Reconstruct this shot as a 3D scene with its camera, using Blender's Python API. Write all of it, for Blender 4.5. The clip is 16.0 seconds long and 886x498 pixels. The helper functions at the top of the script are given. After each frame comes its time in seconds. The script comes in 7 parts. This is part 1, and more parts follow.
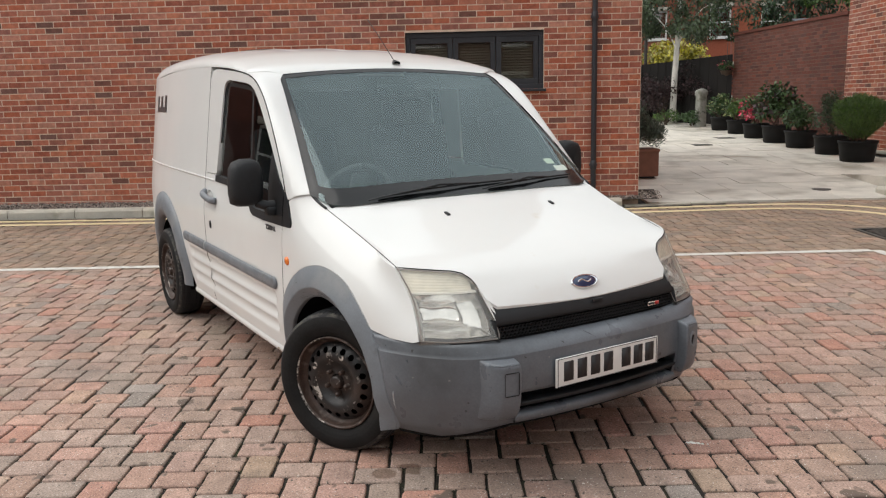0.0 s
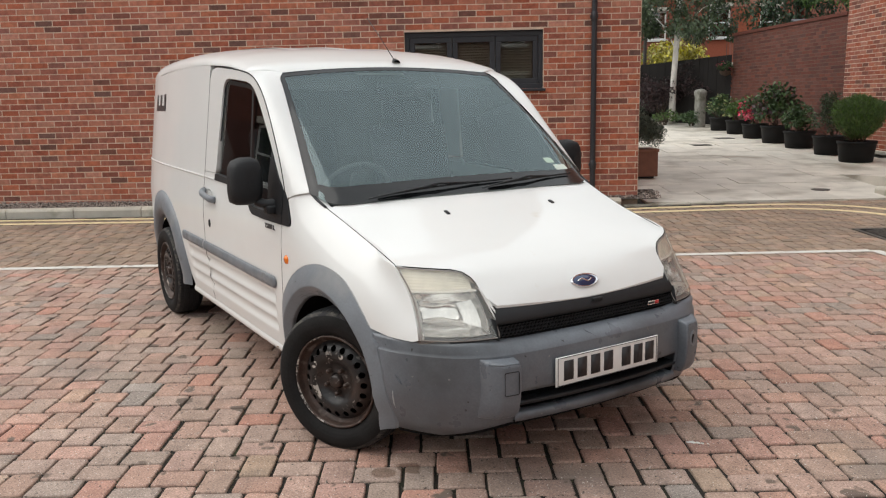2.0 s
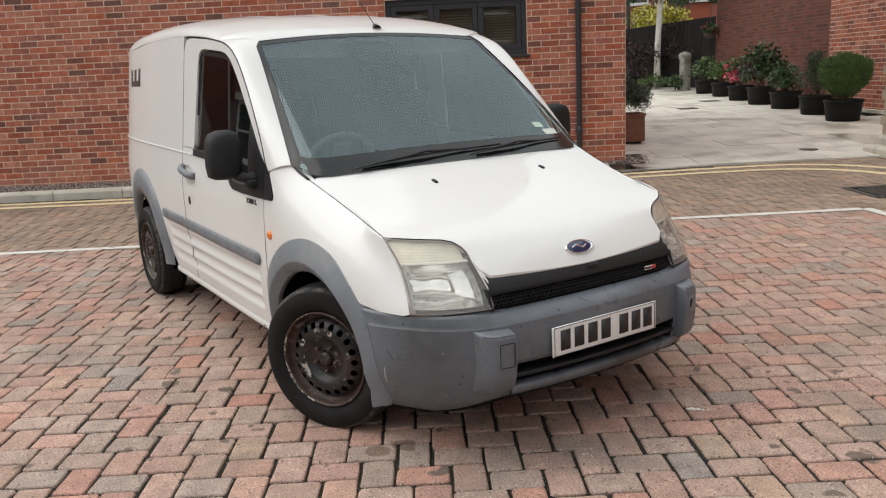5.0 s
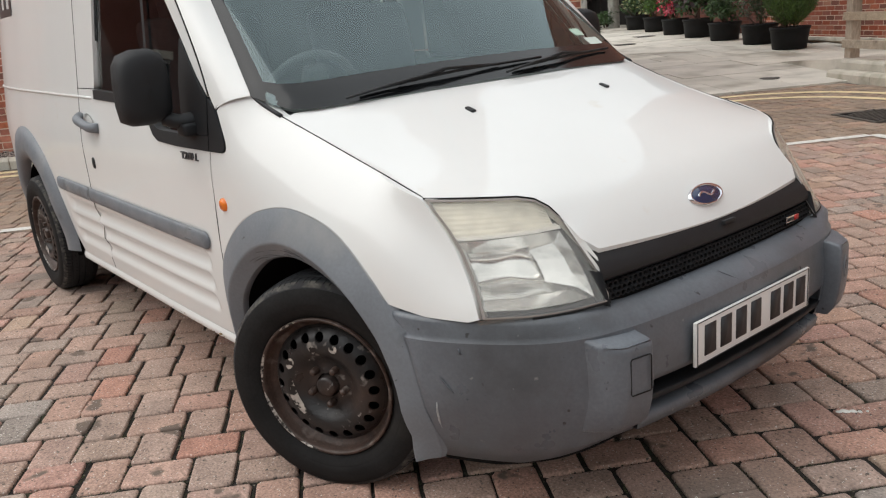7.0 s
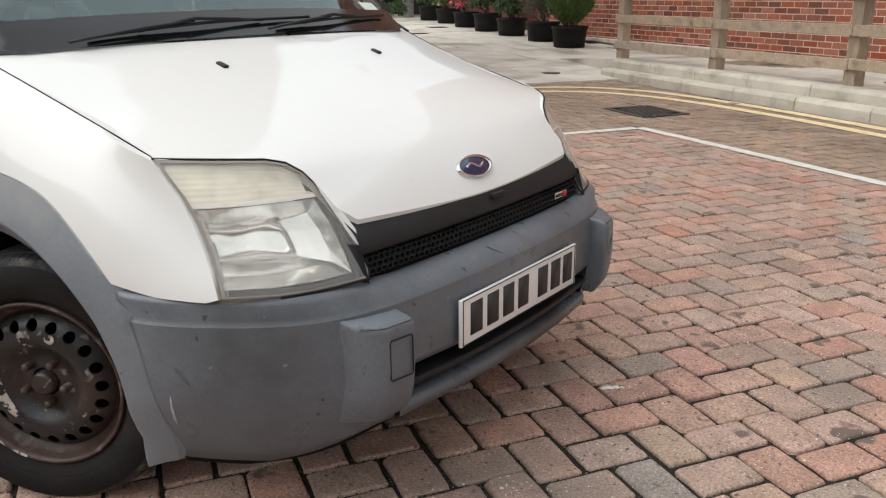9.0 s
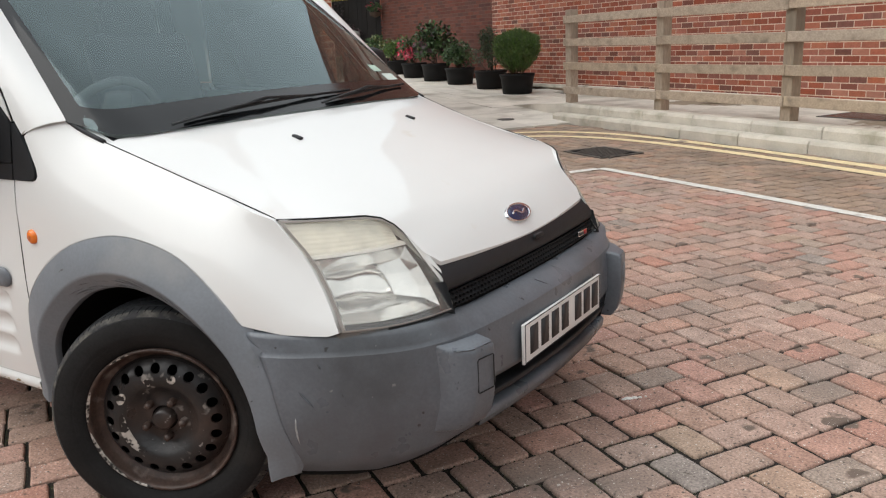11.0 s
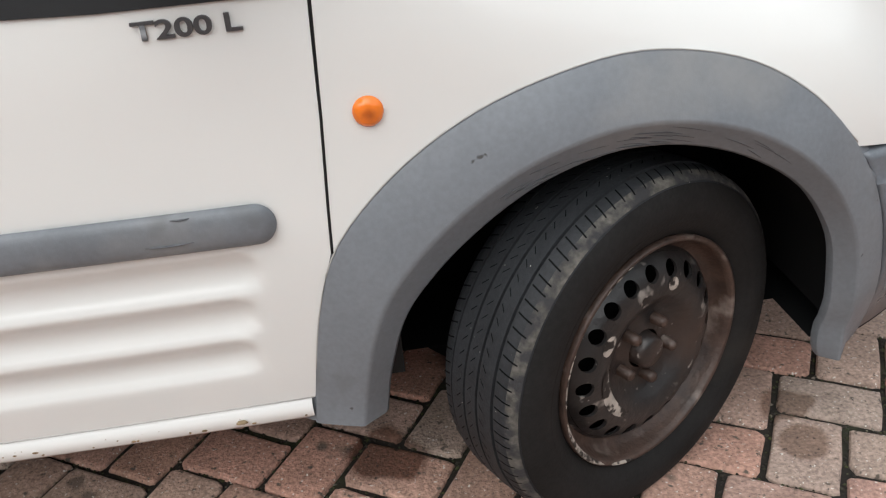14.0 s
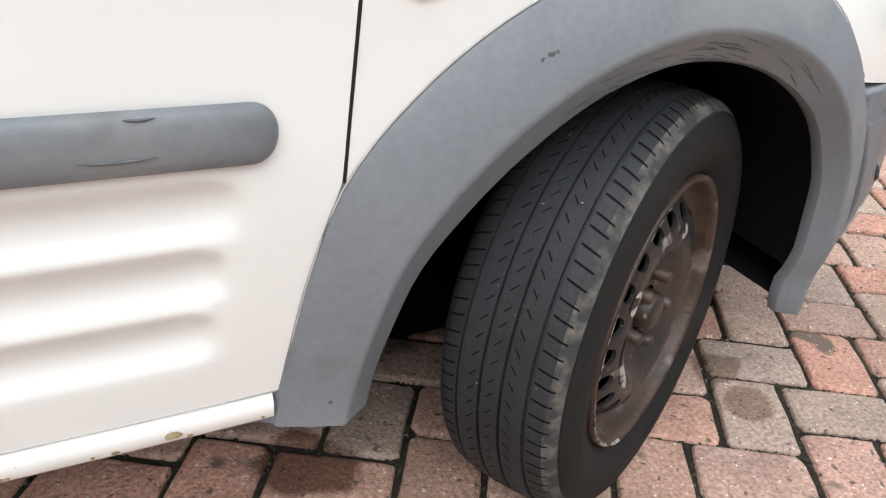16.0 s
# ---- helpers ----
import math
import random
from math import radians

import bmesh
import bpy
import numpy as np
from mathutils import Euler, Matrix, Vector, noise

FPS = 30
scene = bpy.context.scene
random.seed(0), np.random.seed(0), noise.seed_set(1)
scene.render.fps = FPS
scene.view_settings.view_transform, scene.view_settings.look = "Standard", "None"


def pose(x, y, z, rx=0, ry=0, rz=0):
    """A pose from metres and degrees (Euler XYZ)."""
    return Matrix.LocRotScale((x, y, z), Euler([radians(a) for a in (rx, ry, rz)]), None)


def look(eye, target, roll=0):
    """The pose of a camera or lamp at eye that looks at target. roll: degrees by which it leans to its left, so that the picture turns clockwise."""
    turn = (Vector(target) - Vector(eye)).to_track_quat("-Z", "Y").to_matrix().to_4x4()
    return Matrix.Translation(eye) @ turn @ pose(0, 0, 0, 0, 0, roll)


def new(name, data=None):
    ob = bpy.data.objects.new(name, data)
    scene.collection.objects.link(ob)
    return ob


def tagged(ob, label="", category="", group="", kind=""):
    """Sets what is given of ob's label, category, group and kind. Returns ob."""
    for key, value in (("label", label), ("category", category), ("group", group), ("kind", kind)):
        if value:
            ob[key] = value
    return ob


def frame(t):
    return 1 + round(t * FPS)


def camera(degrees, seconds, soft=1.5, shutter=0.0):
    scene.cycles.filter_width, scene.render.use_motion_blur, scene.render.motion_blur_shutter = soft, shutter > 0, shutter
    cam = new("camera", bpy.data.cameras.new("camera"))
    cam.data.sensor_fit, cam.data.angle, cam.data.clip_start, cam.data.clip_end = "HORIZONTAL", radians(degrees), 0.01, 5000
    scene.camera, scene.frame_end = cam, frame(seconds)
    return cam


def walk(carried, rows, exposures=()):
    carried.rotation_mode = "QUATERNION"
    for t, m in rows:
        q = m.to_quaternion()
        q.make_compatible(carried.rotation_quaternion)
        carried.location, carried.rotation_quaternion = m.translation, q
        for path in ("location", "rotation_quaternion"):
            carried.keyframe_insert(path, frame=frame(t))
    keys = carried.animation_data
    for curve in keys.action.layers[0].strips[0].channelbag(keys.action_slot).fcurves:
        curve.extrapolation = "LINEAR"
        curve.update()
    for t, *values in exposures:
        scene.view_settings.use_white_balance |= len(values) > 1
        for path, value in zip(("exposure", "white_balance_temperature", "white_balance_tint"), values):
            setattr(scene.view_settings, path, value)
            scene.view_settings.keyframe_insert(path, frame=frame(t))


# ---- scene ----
cam = camera(57.6, 16.0, soft=1.2)
PATH = [
    (0, (3.072, -2.083, 1.443), (1.392, -1.061, 1.079), -1.3),
    (0.5, (3.075, -2.09, 1.443), (1.394, -1.075, 1.067), -1.4),
    (1, (3.069, -2.088, 1.447), (1.392, -1.063, 1.078), -1.5),
    (1.5, (3.071, -2.089, 1.437), (1.394, -1.059, 1.079), -1.1),
    (2, (3.065, -2.084, 1.437), (1.386, -1.059, 1.073), -1.2),
    (2.5, (3.064, -2.07, 1.437), (1.402, -1.02, 1.069), -1.4),
    (3, (3.059, -2.07, 1.435), (1.408, -1.006, 1.06), -1.2),
    (3.5, (3.06, -2.074, 1.434), (1.401, -1.023, 1.054), -1.2),
    (4, (3.066, -2.076, 1.435), (1.401, -1.036, 1.05), -1.5),
    (4.2, (3.067, -2.079, 1.435), (1.404, -1.038, 1.046), -1.7),
    (6.3, (2.341, -1.841, 1.342), (0.722, -0.79, 0.82), -5.6),
    (6.5, (2.192, -1.811, 1.34), (0.585, -0.745, 0.808), -6.0),
    (7, (1.866, -1.756, 1.216), (0.35, -0.574, 0.664), -5.0),
    (7.5, (1.739, -1.719, 1.114), (0.372, -0.408, 0.474), -3.0),
    (8, (1.819, -1.615, 1.099), (0.598, -0.167, 0.458), -0.7),
    (8.2, (1.859, -1.561, 1.121), (0.707, -0.049, 0.499), 0.1),
    (10.3, (1.699, -1.768, 1.127), (0.535, -0.245, 0.557), -1.3),
    (10.5, (1.701, -1.843, 1.15), (0.557, -0.294, 0.611), -1.6),
    (11, (1.766, -2.01, 1.212), (0.707, -0.389, 0.713), -2.5),
    (11.5, (1.55, -2.147, 1.25), (0.512, -0.51, 0.758), -4.1),
    (12, (1.202, -2.186, 1.263), (0.187, -0.533, 0.778), -6.1),
    (12.5, (0.782, -2.115, 1.245), (-0.14, -0.417, 0.727), -7.6),
    (13, (0.381, -2.069, 1.209), (-0.282, -0.287, 0.588), -6.4),
    (13.5, (0.052, -1.957, 1.138), (-0.253, -0.144, 0.352), -6.6),
    (14, (-0.307, -1.818, 1.067), (-0.164, -0.06, 0.124), -5.4),
    (14.5, (-0.508, -1.654, 0.943), (-0.064, 0.031, -0.038), -3.3),
    (15, (-0.566, -1.544, 0.851), (0.132, 0.043, -0.147), 0.5),
    (15.5, (-0.582, -1.519, 0.856), (0.268, 0.003, -0.124), 3.4),
    (16, (-0.617, -1.522, 0.878), (0.194, 0.043, -0.067), 4.5),
]
walk(cam, [(t, look(eye, target, roll)) for t, eye, target, roll in PATH],
     exposures=[(0, -0.06, 6580, 10), (4.2, -0.06, 6580, 10), (7, -0.12, 6520, 10), (8.2, -0.06, 6550, 10), (13, -0.02, 6400, 10), (14, 0.14, 6400, 10), (15, 0.50, 6390, 10), (16, 0.54, 6350, 10)])

# ---- light: bright overcast day ----
world = bpy.data.worlds.new("overcast")
scene.world = world
world.use_nodes = True
wn, wl = world.node_tree.nodes, world.node_tree.links
wn.clear()
sky = wn.new("ShaderNodeTexSky")
sky.sky_type, sky.sun_disc = "NISHITA", False
sky.sun_elevation, sky.sun_rotation = radians(50), radians(216)
sky.air_density, sky.dust_density, sky.ozone_density = 1.0, 6.0, 1.0
soft_sky = wn.new("ShaderNodeHueSaturation")
soft_sky.inputs["Saturation"].default_value = 0.28
cloud = wn.new("ShaderNodeTexNoise")
cloud.inputs["Scale"].default_value, cloud.inputs["Detail"].default_value = 2.2, 4.0
cloud_map = wn.new("ShaderNodeMapRange")
cloud_map.inputs[1].default_value, cloud_map.inputs[2].default_value = 0.3, 0.7
cloud_map.inputs[3].default_value, cloud_map.inputs[4].default_value = 0.72, 1.15
cloud_mul = wn.new("ShaderNodeVectorMath")
cloud_mul.operation = "SCALE"
sky_bg, sky_out = wn.new("ShaderNodeBackground"), wn.new("ShaderNodeOutputWorld")
sky_bg.inputs["Strength"].default_value = 0.15
coords = wn.new("ShaderNodeTexCoord")
wl.new(coords.outputs["Generated"], cloud.inputs["Vector"])
wl.new(cloud.outputs["Fac"], cloud_map.inputs[0])
cover = wn.new("ShaderNodeMix")
cover.data_type = "RGBA"
cover.inputs[0].default_value = 0.75
cover.inputs[7].default_value = (9.6, 10.1, 10.4, 1)
wl.new(sky.outputs["Color"], soft_sky.inputs["Color"])
wl.new(soft_sky.outputs["Color"], cover.inputs[6])
wl.new(cover.outputs[2], cloud_mul.inputs[0])
height = wn.new("ShaderNodeSeparateXYZ")
dome = wn.new("ShaderNodeMapRange")
dome.inputs[3].default_value, dome.inputs[4].default_value = 0.62, 1.15
both = wn.new("ShaderNodeMath")
both.operation = "MULTIPLY"
wl.new(coords.outputs["Generated"], height.inputs[0])
wl.new(height.outputs["Z"], dome.inputs[0])
wl.new(cloud_map.outputs[0], both.inputs[0])
wl.new(dome.outputs[0], both.inputs[1])
wl.new(both.outputs[0], cloud_mul.inputs["Scale"])
wl.new(cloud_mul.outputs[0], sky_bg.inputs["Color"])
wl.new(sky_bg.outputs[0], sky_out.inputs["Surface"])
sun = new("sun", bpy.data.lights.new("sun", "SUN"))
sun.data.energy, sun.data.angle, sun.data.color = 1.5, radians(75), (1.0, 0.96, 0.9)
sun.matrix_world = look((-5.5, -7.5, 10.8), (0, 0, 0))

# ---- tools ----
from mathutils import geometry

WHITE4 = (1, 1, 1, 1)


def hermite(table):
    """A smooth function through (x, value) pairs."""
    xs, ys = np.array([a for a, _ in table], float), np.array([b for _, b in table], float)
    d = np.gradient(ys, xs)

    def value(x):
        x = min(max(x, xs[0]), xs[-1])
        n = min(max(int(np.searchsorted(xs, x)) - 1, 0), len(xs) - 2)
        h = xs[n + 1] - xs[n]
        t = (x - xs[n]) / h
        return float((2 * t**3 - 3 * t**2 + 1) * ys[n] + (t**3 - 2 * t**2 + t) * h * d[n] + (3 * t**2 - 2 * t**3) * ys[n + 1] + (t**3 - t**2) * h * d[n + 1])

    return value


def path3(points, count):
    """A smooth curve through points, cut into count points."""
    pts = np.array(points, float)
    at = np.r_[0, np.cumsum(np.linalg.norm(np.diff(pts, axis=0), axis=1))]
    curves = [hermite(list(zip(at, column))) for column in pts.T]
    return [tuple(c(s) for c in curves) for s in np.linspace(0, at[-1], count)]


def mesh_object(name, bm, material, smooth=True):
    me = bpy.data.meshes.new(name)
    bm.to_mesh(me)
    bm.free()
    for polygon in me.polygons:
        polygon.use_smooth = smooth
    for m in material if isinstance(material, (list, tuple)) else (material,):
        me.materials.append(m)
    return new(name, me)


def part(name, bm, material, parent, label="", smooth=True):
    """One mesh under a thing or a part, placed in its parent's own space."""
    ob = mesh_object(name, bm, material, smooth)
    ob.parent = parent
    return tagged(ob, label) if label else ob


def thing(name, label, category, m=None, group=""):
    ob = new(name)
    ob.empty_display_size = 0.1
    if m is not None:
        ob.matrix_world = m
    return tagged(ob, label, category, group)


def fill(outline, fn, step, inward=None, zstep=None, sharp=True):
    """A skin: the flat outline filled with a net of points, each carried to its place by fn(u, v); inward: the turned-in edge."""
    zstep = zstep or step
    pts = np.array(outline, float)
    lo, hi = pts.min(0), pts.max(0)
    gu, gv = np.meshgrid(np.arange(lo[0] + step / 2, hi[0], step), np.arange(lo[1] + zstep / 2, hi[1], zstep))
    grid = np.c_[gu.ravel(), gv.ravel()]
    a, b = pts, np.roll(pts, -1, 0)
    inside = np.zeros(len(grid), bool)
    near = np.full(len(grid), 1e9)
    for (x0, y0), (x1, y1) in zip(a, b):
        cross = ((y0 > grid[:, 1]) != (y1 > grid[:, 1])) & (grid[:, 0] < (x1 - x0) * (grid[:, 1] - y0) / ((y1 - y0) or 1e-9) + x0)
        inside ^= cross
        d = np.array([x1 - x0, y1 - y0])
        t = np.clip(((grid - (x0, y0)) @ d) / (d @ d + 1e-12), 0, 1)
        near = np.minimum(near, np.hypot(*(grid - (x0, y0) - t[:, None] * d).T))
    grid = grid[inside & (near > 0.35 * min(step, zstep))]
    n = len(pts)
    verts = [Vector(p) for p in pts] + [Vector(p) for p in grid]
    out = geometry.delaunay_2d_cdt(verts, [(i, (i + 1) % n) for i in range(n)], [], 1, 1e-6)
    bm = bmesh.new()
    vs = [bm.verts.new(fn(p[0], p[1])) for p in out[0]]
    for f in out[2]:
        try:
            bm.faces.new([vs[i] for i in f])
        except ValueError:
            pass
    bmesh.ops.recalc_face_normals(bm, faces=bm.faces)
    if inward is not None:
        rim = [e for e in bm.edges if e.is_boundary]
        made = {}
        for e in rim:
            for v in e.verts:
                if v not in made:
                    made[v] = bm.verts.new(v.co + Vector(inward(v.co) if callable(inward) else inward))
        for e in rim:
            p, q = e.verts
            try:
                bm.faces.new((p, q, made[q], made[p]))
            except ValueError:
                pass
            if sharp:
                e.smooth = False
    return bm


def loft(rows, closed_u=False, closed_v=False, cap=False, sharp=()):
    """A net of faces over rows of points; sharp: columns whose lines are hard edges."""
    bm = bmesh.new()
    grid = [[bm.verts.new(p) for p in row] for row in rows]
    nu, nv = len(grid), len(grid[0])
    for i in range(nu if closed_u else nu - 1):
        for j in range(nv if closed_v else nv - 1):
            quad = (grid[i][j], grid[(i + 1) % nu][j], grid[(i + 1) % nu][(j + 1) % nv], grid[i][(j + 1) % nv])
            try:
                bm.faces.new(quad)
            except ValueError:
                pass
    if cap:
        for row in (grid[0], grid[-1]):
            bm.faces.new(row)
    bmesh.ops.recalc_face_normals(bm, faces=bm.faces)
    for j in sharp:
        for i in range(nu - 1):
            edge = bm.edges.get((grid[i][j], grid[i + 1][j]))
            if edge:
                edge.smooth = False
    return bm


def tube(points, radius, sides=10, flat=1.0):
    """A bar along a path; radius may be one value or one for each point."""
    pts = [Vector(p) for p in points]
    rows = []
    up = Vector((0, 0, 1))
    for n, p in enumerate(pts):
        d = (pts[min(n + 1, len(pts) - 1)] - pts[max(n - 1, 0)]).normalized()
        side = d.cross(up if abs(d.z) < 0.95 else Vector((1, 0, 0))).normalized()
        top = side.cross(d)
        r = float(radius[n] if isinstance(radius, (list, tuple)) else radius)
        rows.append([p + r * (math.cos(a) * side + flat * math.sin(a) * top) for a in np.linspace(0, 2 * math.pi, sides, endpoint=False)])
    return loft(rows, closed_v=True, cap=True)


def box(size, at=(0, 0, 0), bevel=0.0, turn=None, segments=2):
    bm = bmesh.new()
    bmesh.ops.create_cube(bm, size=1)
    for v in bm.verts:
        v.co = Vector((v.co.x * size[0], v.co.y * size[1], v.co.z * size[2]))
    if bevel:
        bmesh.ops.bevel(bm, geom=bm.edges[:], offset=bevel, segments=segments, affect="EDGES", profile=0.6)
    m = Matrix.Translation(at) @ (turn or Matrix.Identity(4))
    bmesh.ops.transform(bm, matrix=m, verts=bm.verts)
    return bm


def lathe(profile, sides=48, axis="Y", sharp=()):
    """Turns (along, radius) pairs round the axis."""
    rows = []
    for a in np.linspace(0, 2 * math.pi, sides, endpoint=False):
        c, s = math.cos(a), math.sin(a)
        rows.append([(r * c, h, r * s) if axis == "Y" else (r * c, r * s, h) for h, r in profile])
    return loft(rows, closed_u=True, sharp=sharp)


def join(*parts_):
    """Puts several bmeshes into the first."""
    first = parts_[0]
    for other in parts_[1:]:
        me = bpy.data.meshes.new("joined")
        other.to_mesh(me)
        other.free()
        first.from_mesh(me)
        bpy.data.meshes.remove(me)
    return first


def moved(bm, m):
    bmesh.ops.transform(bm, matrix=m, verts=bm.verts)
    return bm


def lettering(text, size, depth, stretch=1.0):
    """Letters of the built-in font as a bmesh, in the xy plane, from x = 0."""
    cu = bpy.data.curves.new("lettering", "FONT")
    cu.body, cu.size, cu.extrude, cu.resolution_u = text, size, depth, 4
    cu.offset = size * 0.022
    ob = bpy.data.objects.new("lettering", cu)
    me = bpy.data.meshes.new_from_object(ob)
    bm = bmesh.new()
    bm.from_mesh(me)
    bmesh.ops.scale(bm, vec=(stretch, 1, 1), verts=bm.verts)
    bpy.data.objects.remove(ob)
    bpy.data.meshes.remove(me)
    return bm


# ---- materials ----
def material(name, colour, rough=0.5, metal=0.0, vary=0.0, scale=8.0, fine=0.0, fine_scale=120.0, bump=0.0, bump_scale=150.0, dirt=None, dirt_scale=3.0, dirt_at=(0.55, 0.75),
             coat=0.0, random_tint=0.0, hue=0.0, rough_vary=0.0, spec=0.5, alpha_colour=None, stretch=(1, 1, 1), ramp=None, specks=(), world=False, stains=()):
    m = bpy.data.materials.new(name)
    m.use_nodes = True
    nt = m.node_tree
    nodes, links = nt.nodes, nt.links
    bsdf = nodes["Principled BSDF"]
    bsdf.inputs["Roughness"].default_value = rough
    bsdf.inputs["Metallic"].default_value = metal
    bsdf.inputs["Specular IOR Level"].default_value = spec
    bsdf.inputs["Coat Weight"].default_value = coat
    bsdf.inputs["Coat Roughness"].default_value = 0.04
    tc = nodes.new("ShaderNodeTexCoord")
    mp = nodes.new("ShaderNodeMapping")
    mp.inputs["Scale"].default_value = stretch
    if world:
        links.new(nodes.new("ShaderNodeNewGeometry").outputs["Position"], mp.inputs["Vector"])
    else:
        links.new(tc.outputs["Object"], mp.inputs["Vector"])
    where = mp.outputs["Vector"]

    def noise_node(s, detail=5.0):
        n = nodes.new("ShaderNodeTexNoise")
        n.inputs["Scale"].default_value, n.inputs["Detail"].default_value = s, detail
        links.new(where, n.inputs["Vector"])
        return n.outputs["Fac"]

    def mix(kind, fac, a, b):
        n = nodes.new("ShaderNodeMix")
        n.data_type, n.blend_type = "RGBA", kind
        for sock, v in ((n.inputs[0], fac), (n.inputs[6], a), (n.inputs[7], b)):
            if hasattr(v, "is_output"):
                links.new(v, sock)
            else:
                sock.default_value = v
        return n.outputs[2]

    def ranged(v, a, b, c, d):
        n = nodes.new("ShaderNodeMapRange")
        links.new(v, n.inputs[0])
        for k, x in enumerate((a, b, c, d)):
            n.inputs[k + 1].default_value = x
        return n.outputs[0]

    col = (*colour, 1)
    if alpha_colour is not None:
        col = mix("MIX", ranged(noise_node(scale * 0.6), 0.35, 0.65, 0, 1), col, (*alpha_colour, 1))
    if random_tint or hue or ramp:
        oi, geo, add, fr = nodes.new("ShaderNodeObjectInfo"), nodes.new("ShaderNodeNewGeometry"), nodes.new("ShaderNodeMath"), nodes.new("ShaderNodeMath")
        add.operation, fr.operation = "ADD", "FRACT"
        links.new(oi.outputs["Random"], add.inputs[0])
        links.new(geo.outputs["Random Per Island"], add.inputs[1])
        links.new(add.outputs[0], fr.inputs[0])
        wh = nodes.new("ShaderNodeTexWhiteNoise")
        wh.noise_dimensions = "1D"
        links.new(fr.outputs[0], wh.inputs["W"])
        if ramp:
            cr = nodes.new("ShaderNodeValToRGB")
            while len(cr.color_ramp.elements) < len(ramp):
                cr.color_ramp.elements.new(0.5)
            for el, (at, c) in zip(cr.color_ramp.elements, ramp):
                el.position, el.color = at, (*c, 1)
            links.new(wh.outputs["Value"], cr.inputs["Fac"])
            col = cr.outputs["Color"]
        hs = nodes.new("ShaderNodeHueSaturation")
        if hasattr(col, "is_output"):
            links.new(col, hs.inputs["Color"])
        else:
            hs.inputs["Color"].default_value = col
        links.new(ranged(fr.outputs[0], 0, 1, 0.5 - hue, 0.5 + hue), hs.inputs["Hue"])
        sep = nodes.new("ShaderNodeSeparateColor")
        links.new(wh.outputs["Color"], sep.inputs["Color"])
        links.new(ranged(sep.outputs["Blue"], 0, 1, 1 - random_tint, 1 + random_tint), hs.inputs["Value"])
        links.new(ranged(sep.outputs["Green"], 0, 1, 1 - 1.2 * random_tint, 1 + 0.6 * random_tint), hs.inputs["Saturation"])
        col = hs.outputs["Color"]
    if vary:
        col = mix("MULTIPLY", 1.0, col, mix("MIX", ranged(noise_node(scale), 0.3, 0.7, 0, 1), (1 - vary,) * 3 + (1,), (1 + vary,) * 3 + (1,)))
    if fine:
        col = mix("MULTIPLY", 1.0, col, mix("MIX", ranged(noise_node(fine_scale, 2.0), 0.3, 0.7, 0, 1), (1 - fine,) * 3 + (1,), (1 + fine,) * 3 + (1,)))
    if dirt is not None:
        col = mix("MIX", ranged(noise_node(dirt_scale, 8.0), dirt_at[0], dirt_at[1], 0, 1), col, (*dirt, 1))
    for tone, size, lo, hi in specks:
        col = mix("MIX", ranged(noise_node(size, 3.0), lo, hi, 0, 1), col, (*tone, 1))
    for sx, sy, sz, size, tone in stains:
        wander = nodes.new("ShaderNodeTexNoise")
        wander.inputs["Scale"].default_value, wander.inputs["Detail"].default_value = 9.0, 4.0
        links.new(where, wander.inputs["Vector"])
        shift = nodes.new("ShaderNodeVectorMath")
        shift.operation = "MULTIPLY_ADD"
        shift.inputs[1].default_value, shift.inputs[2].default_value = (size * 1.6,) * 3, (-size * 0.8,) * 3
        links.new(wander.outputs["Color"], shift.inputs[0])
        place, away = nodes.new("ShaderNodeVectorMath"), nodes.new("ShaderNodeVectorMath")
        away.operation = "DISTANCE"
        links.new(where, place.inputs[0])
        links.new(shift.outputs[0], place.inputs[1])
        links.new(place.outputs[0], away.inputs[0])
        away.inputs[1].default_value = (sx, sy, sz)
        col = mix("MULTIPLY", ranged(away.outputs["Value"], size * 0.85, size * 1.1, 1, 0), col, (*tone, 1))
    if hasattr(col, "is_output"):
        links.new(col, bsdf.inputs["Base Color"])
    else:
        bsdf.inputs["Base Color"].default_value = col
    if rough_vary:
        links.new(ranged(noise_node(scale * 1.7), 0.3, 0.7, max(rough - rough_vary, 0.02), min(rough + rough_vary, 1)), bsdf.inputs["Roughness"])
    if bump:
        bp = nodes.new("ShaderNodeBump")
        bp.inputs["Strength"].default_value, bp.inputs["Distance"].default_value = bump, 0.004
        links.new(noise_node(bump_scale, 3.0), bp.inputs["Height"])
        links.new(bp.outputs["Normal"], bsdf.inputs["Normal"])
    return m


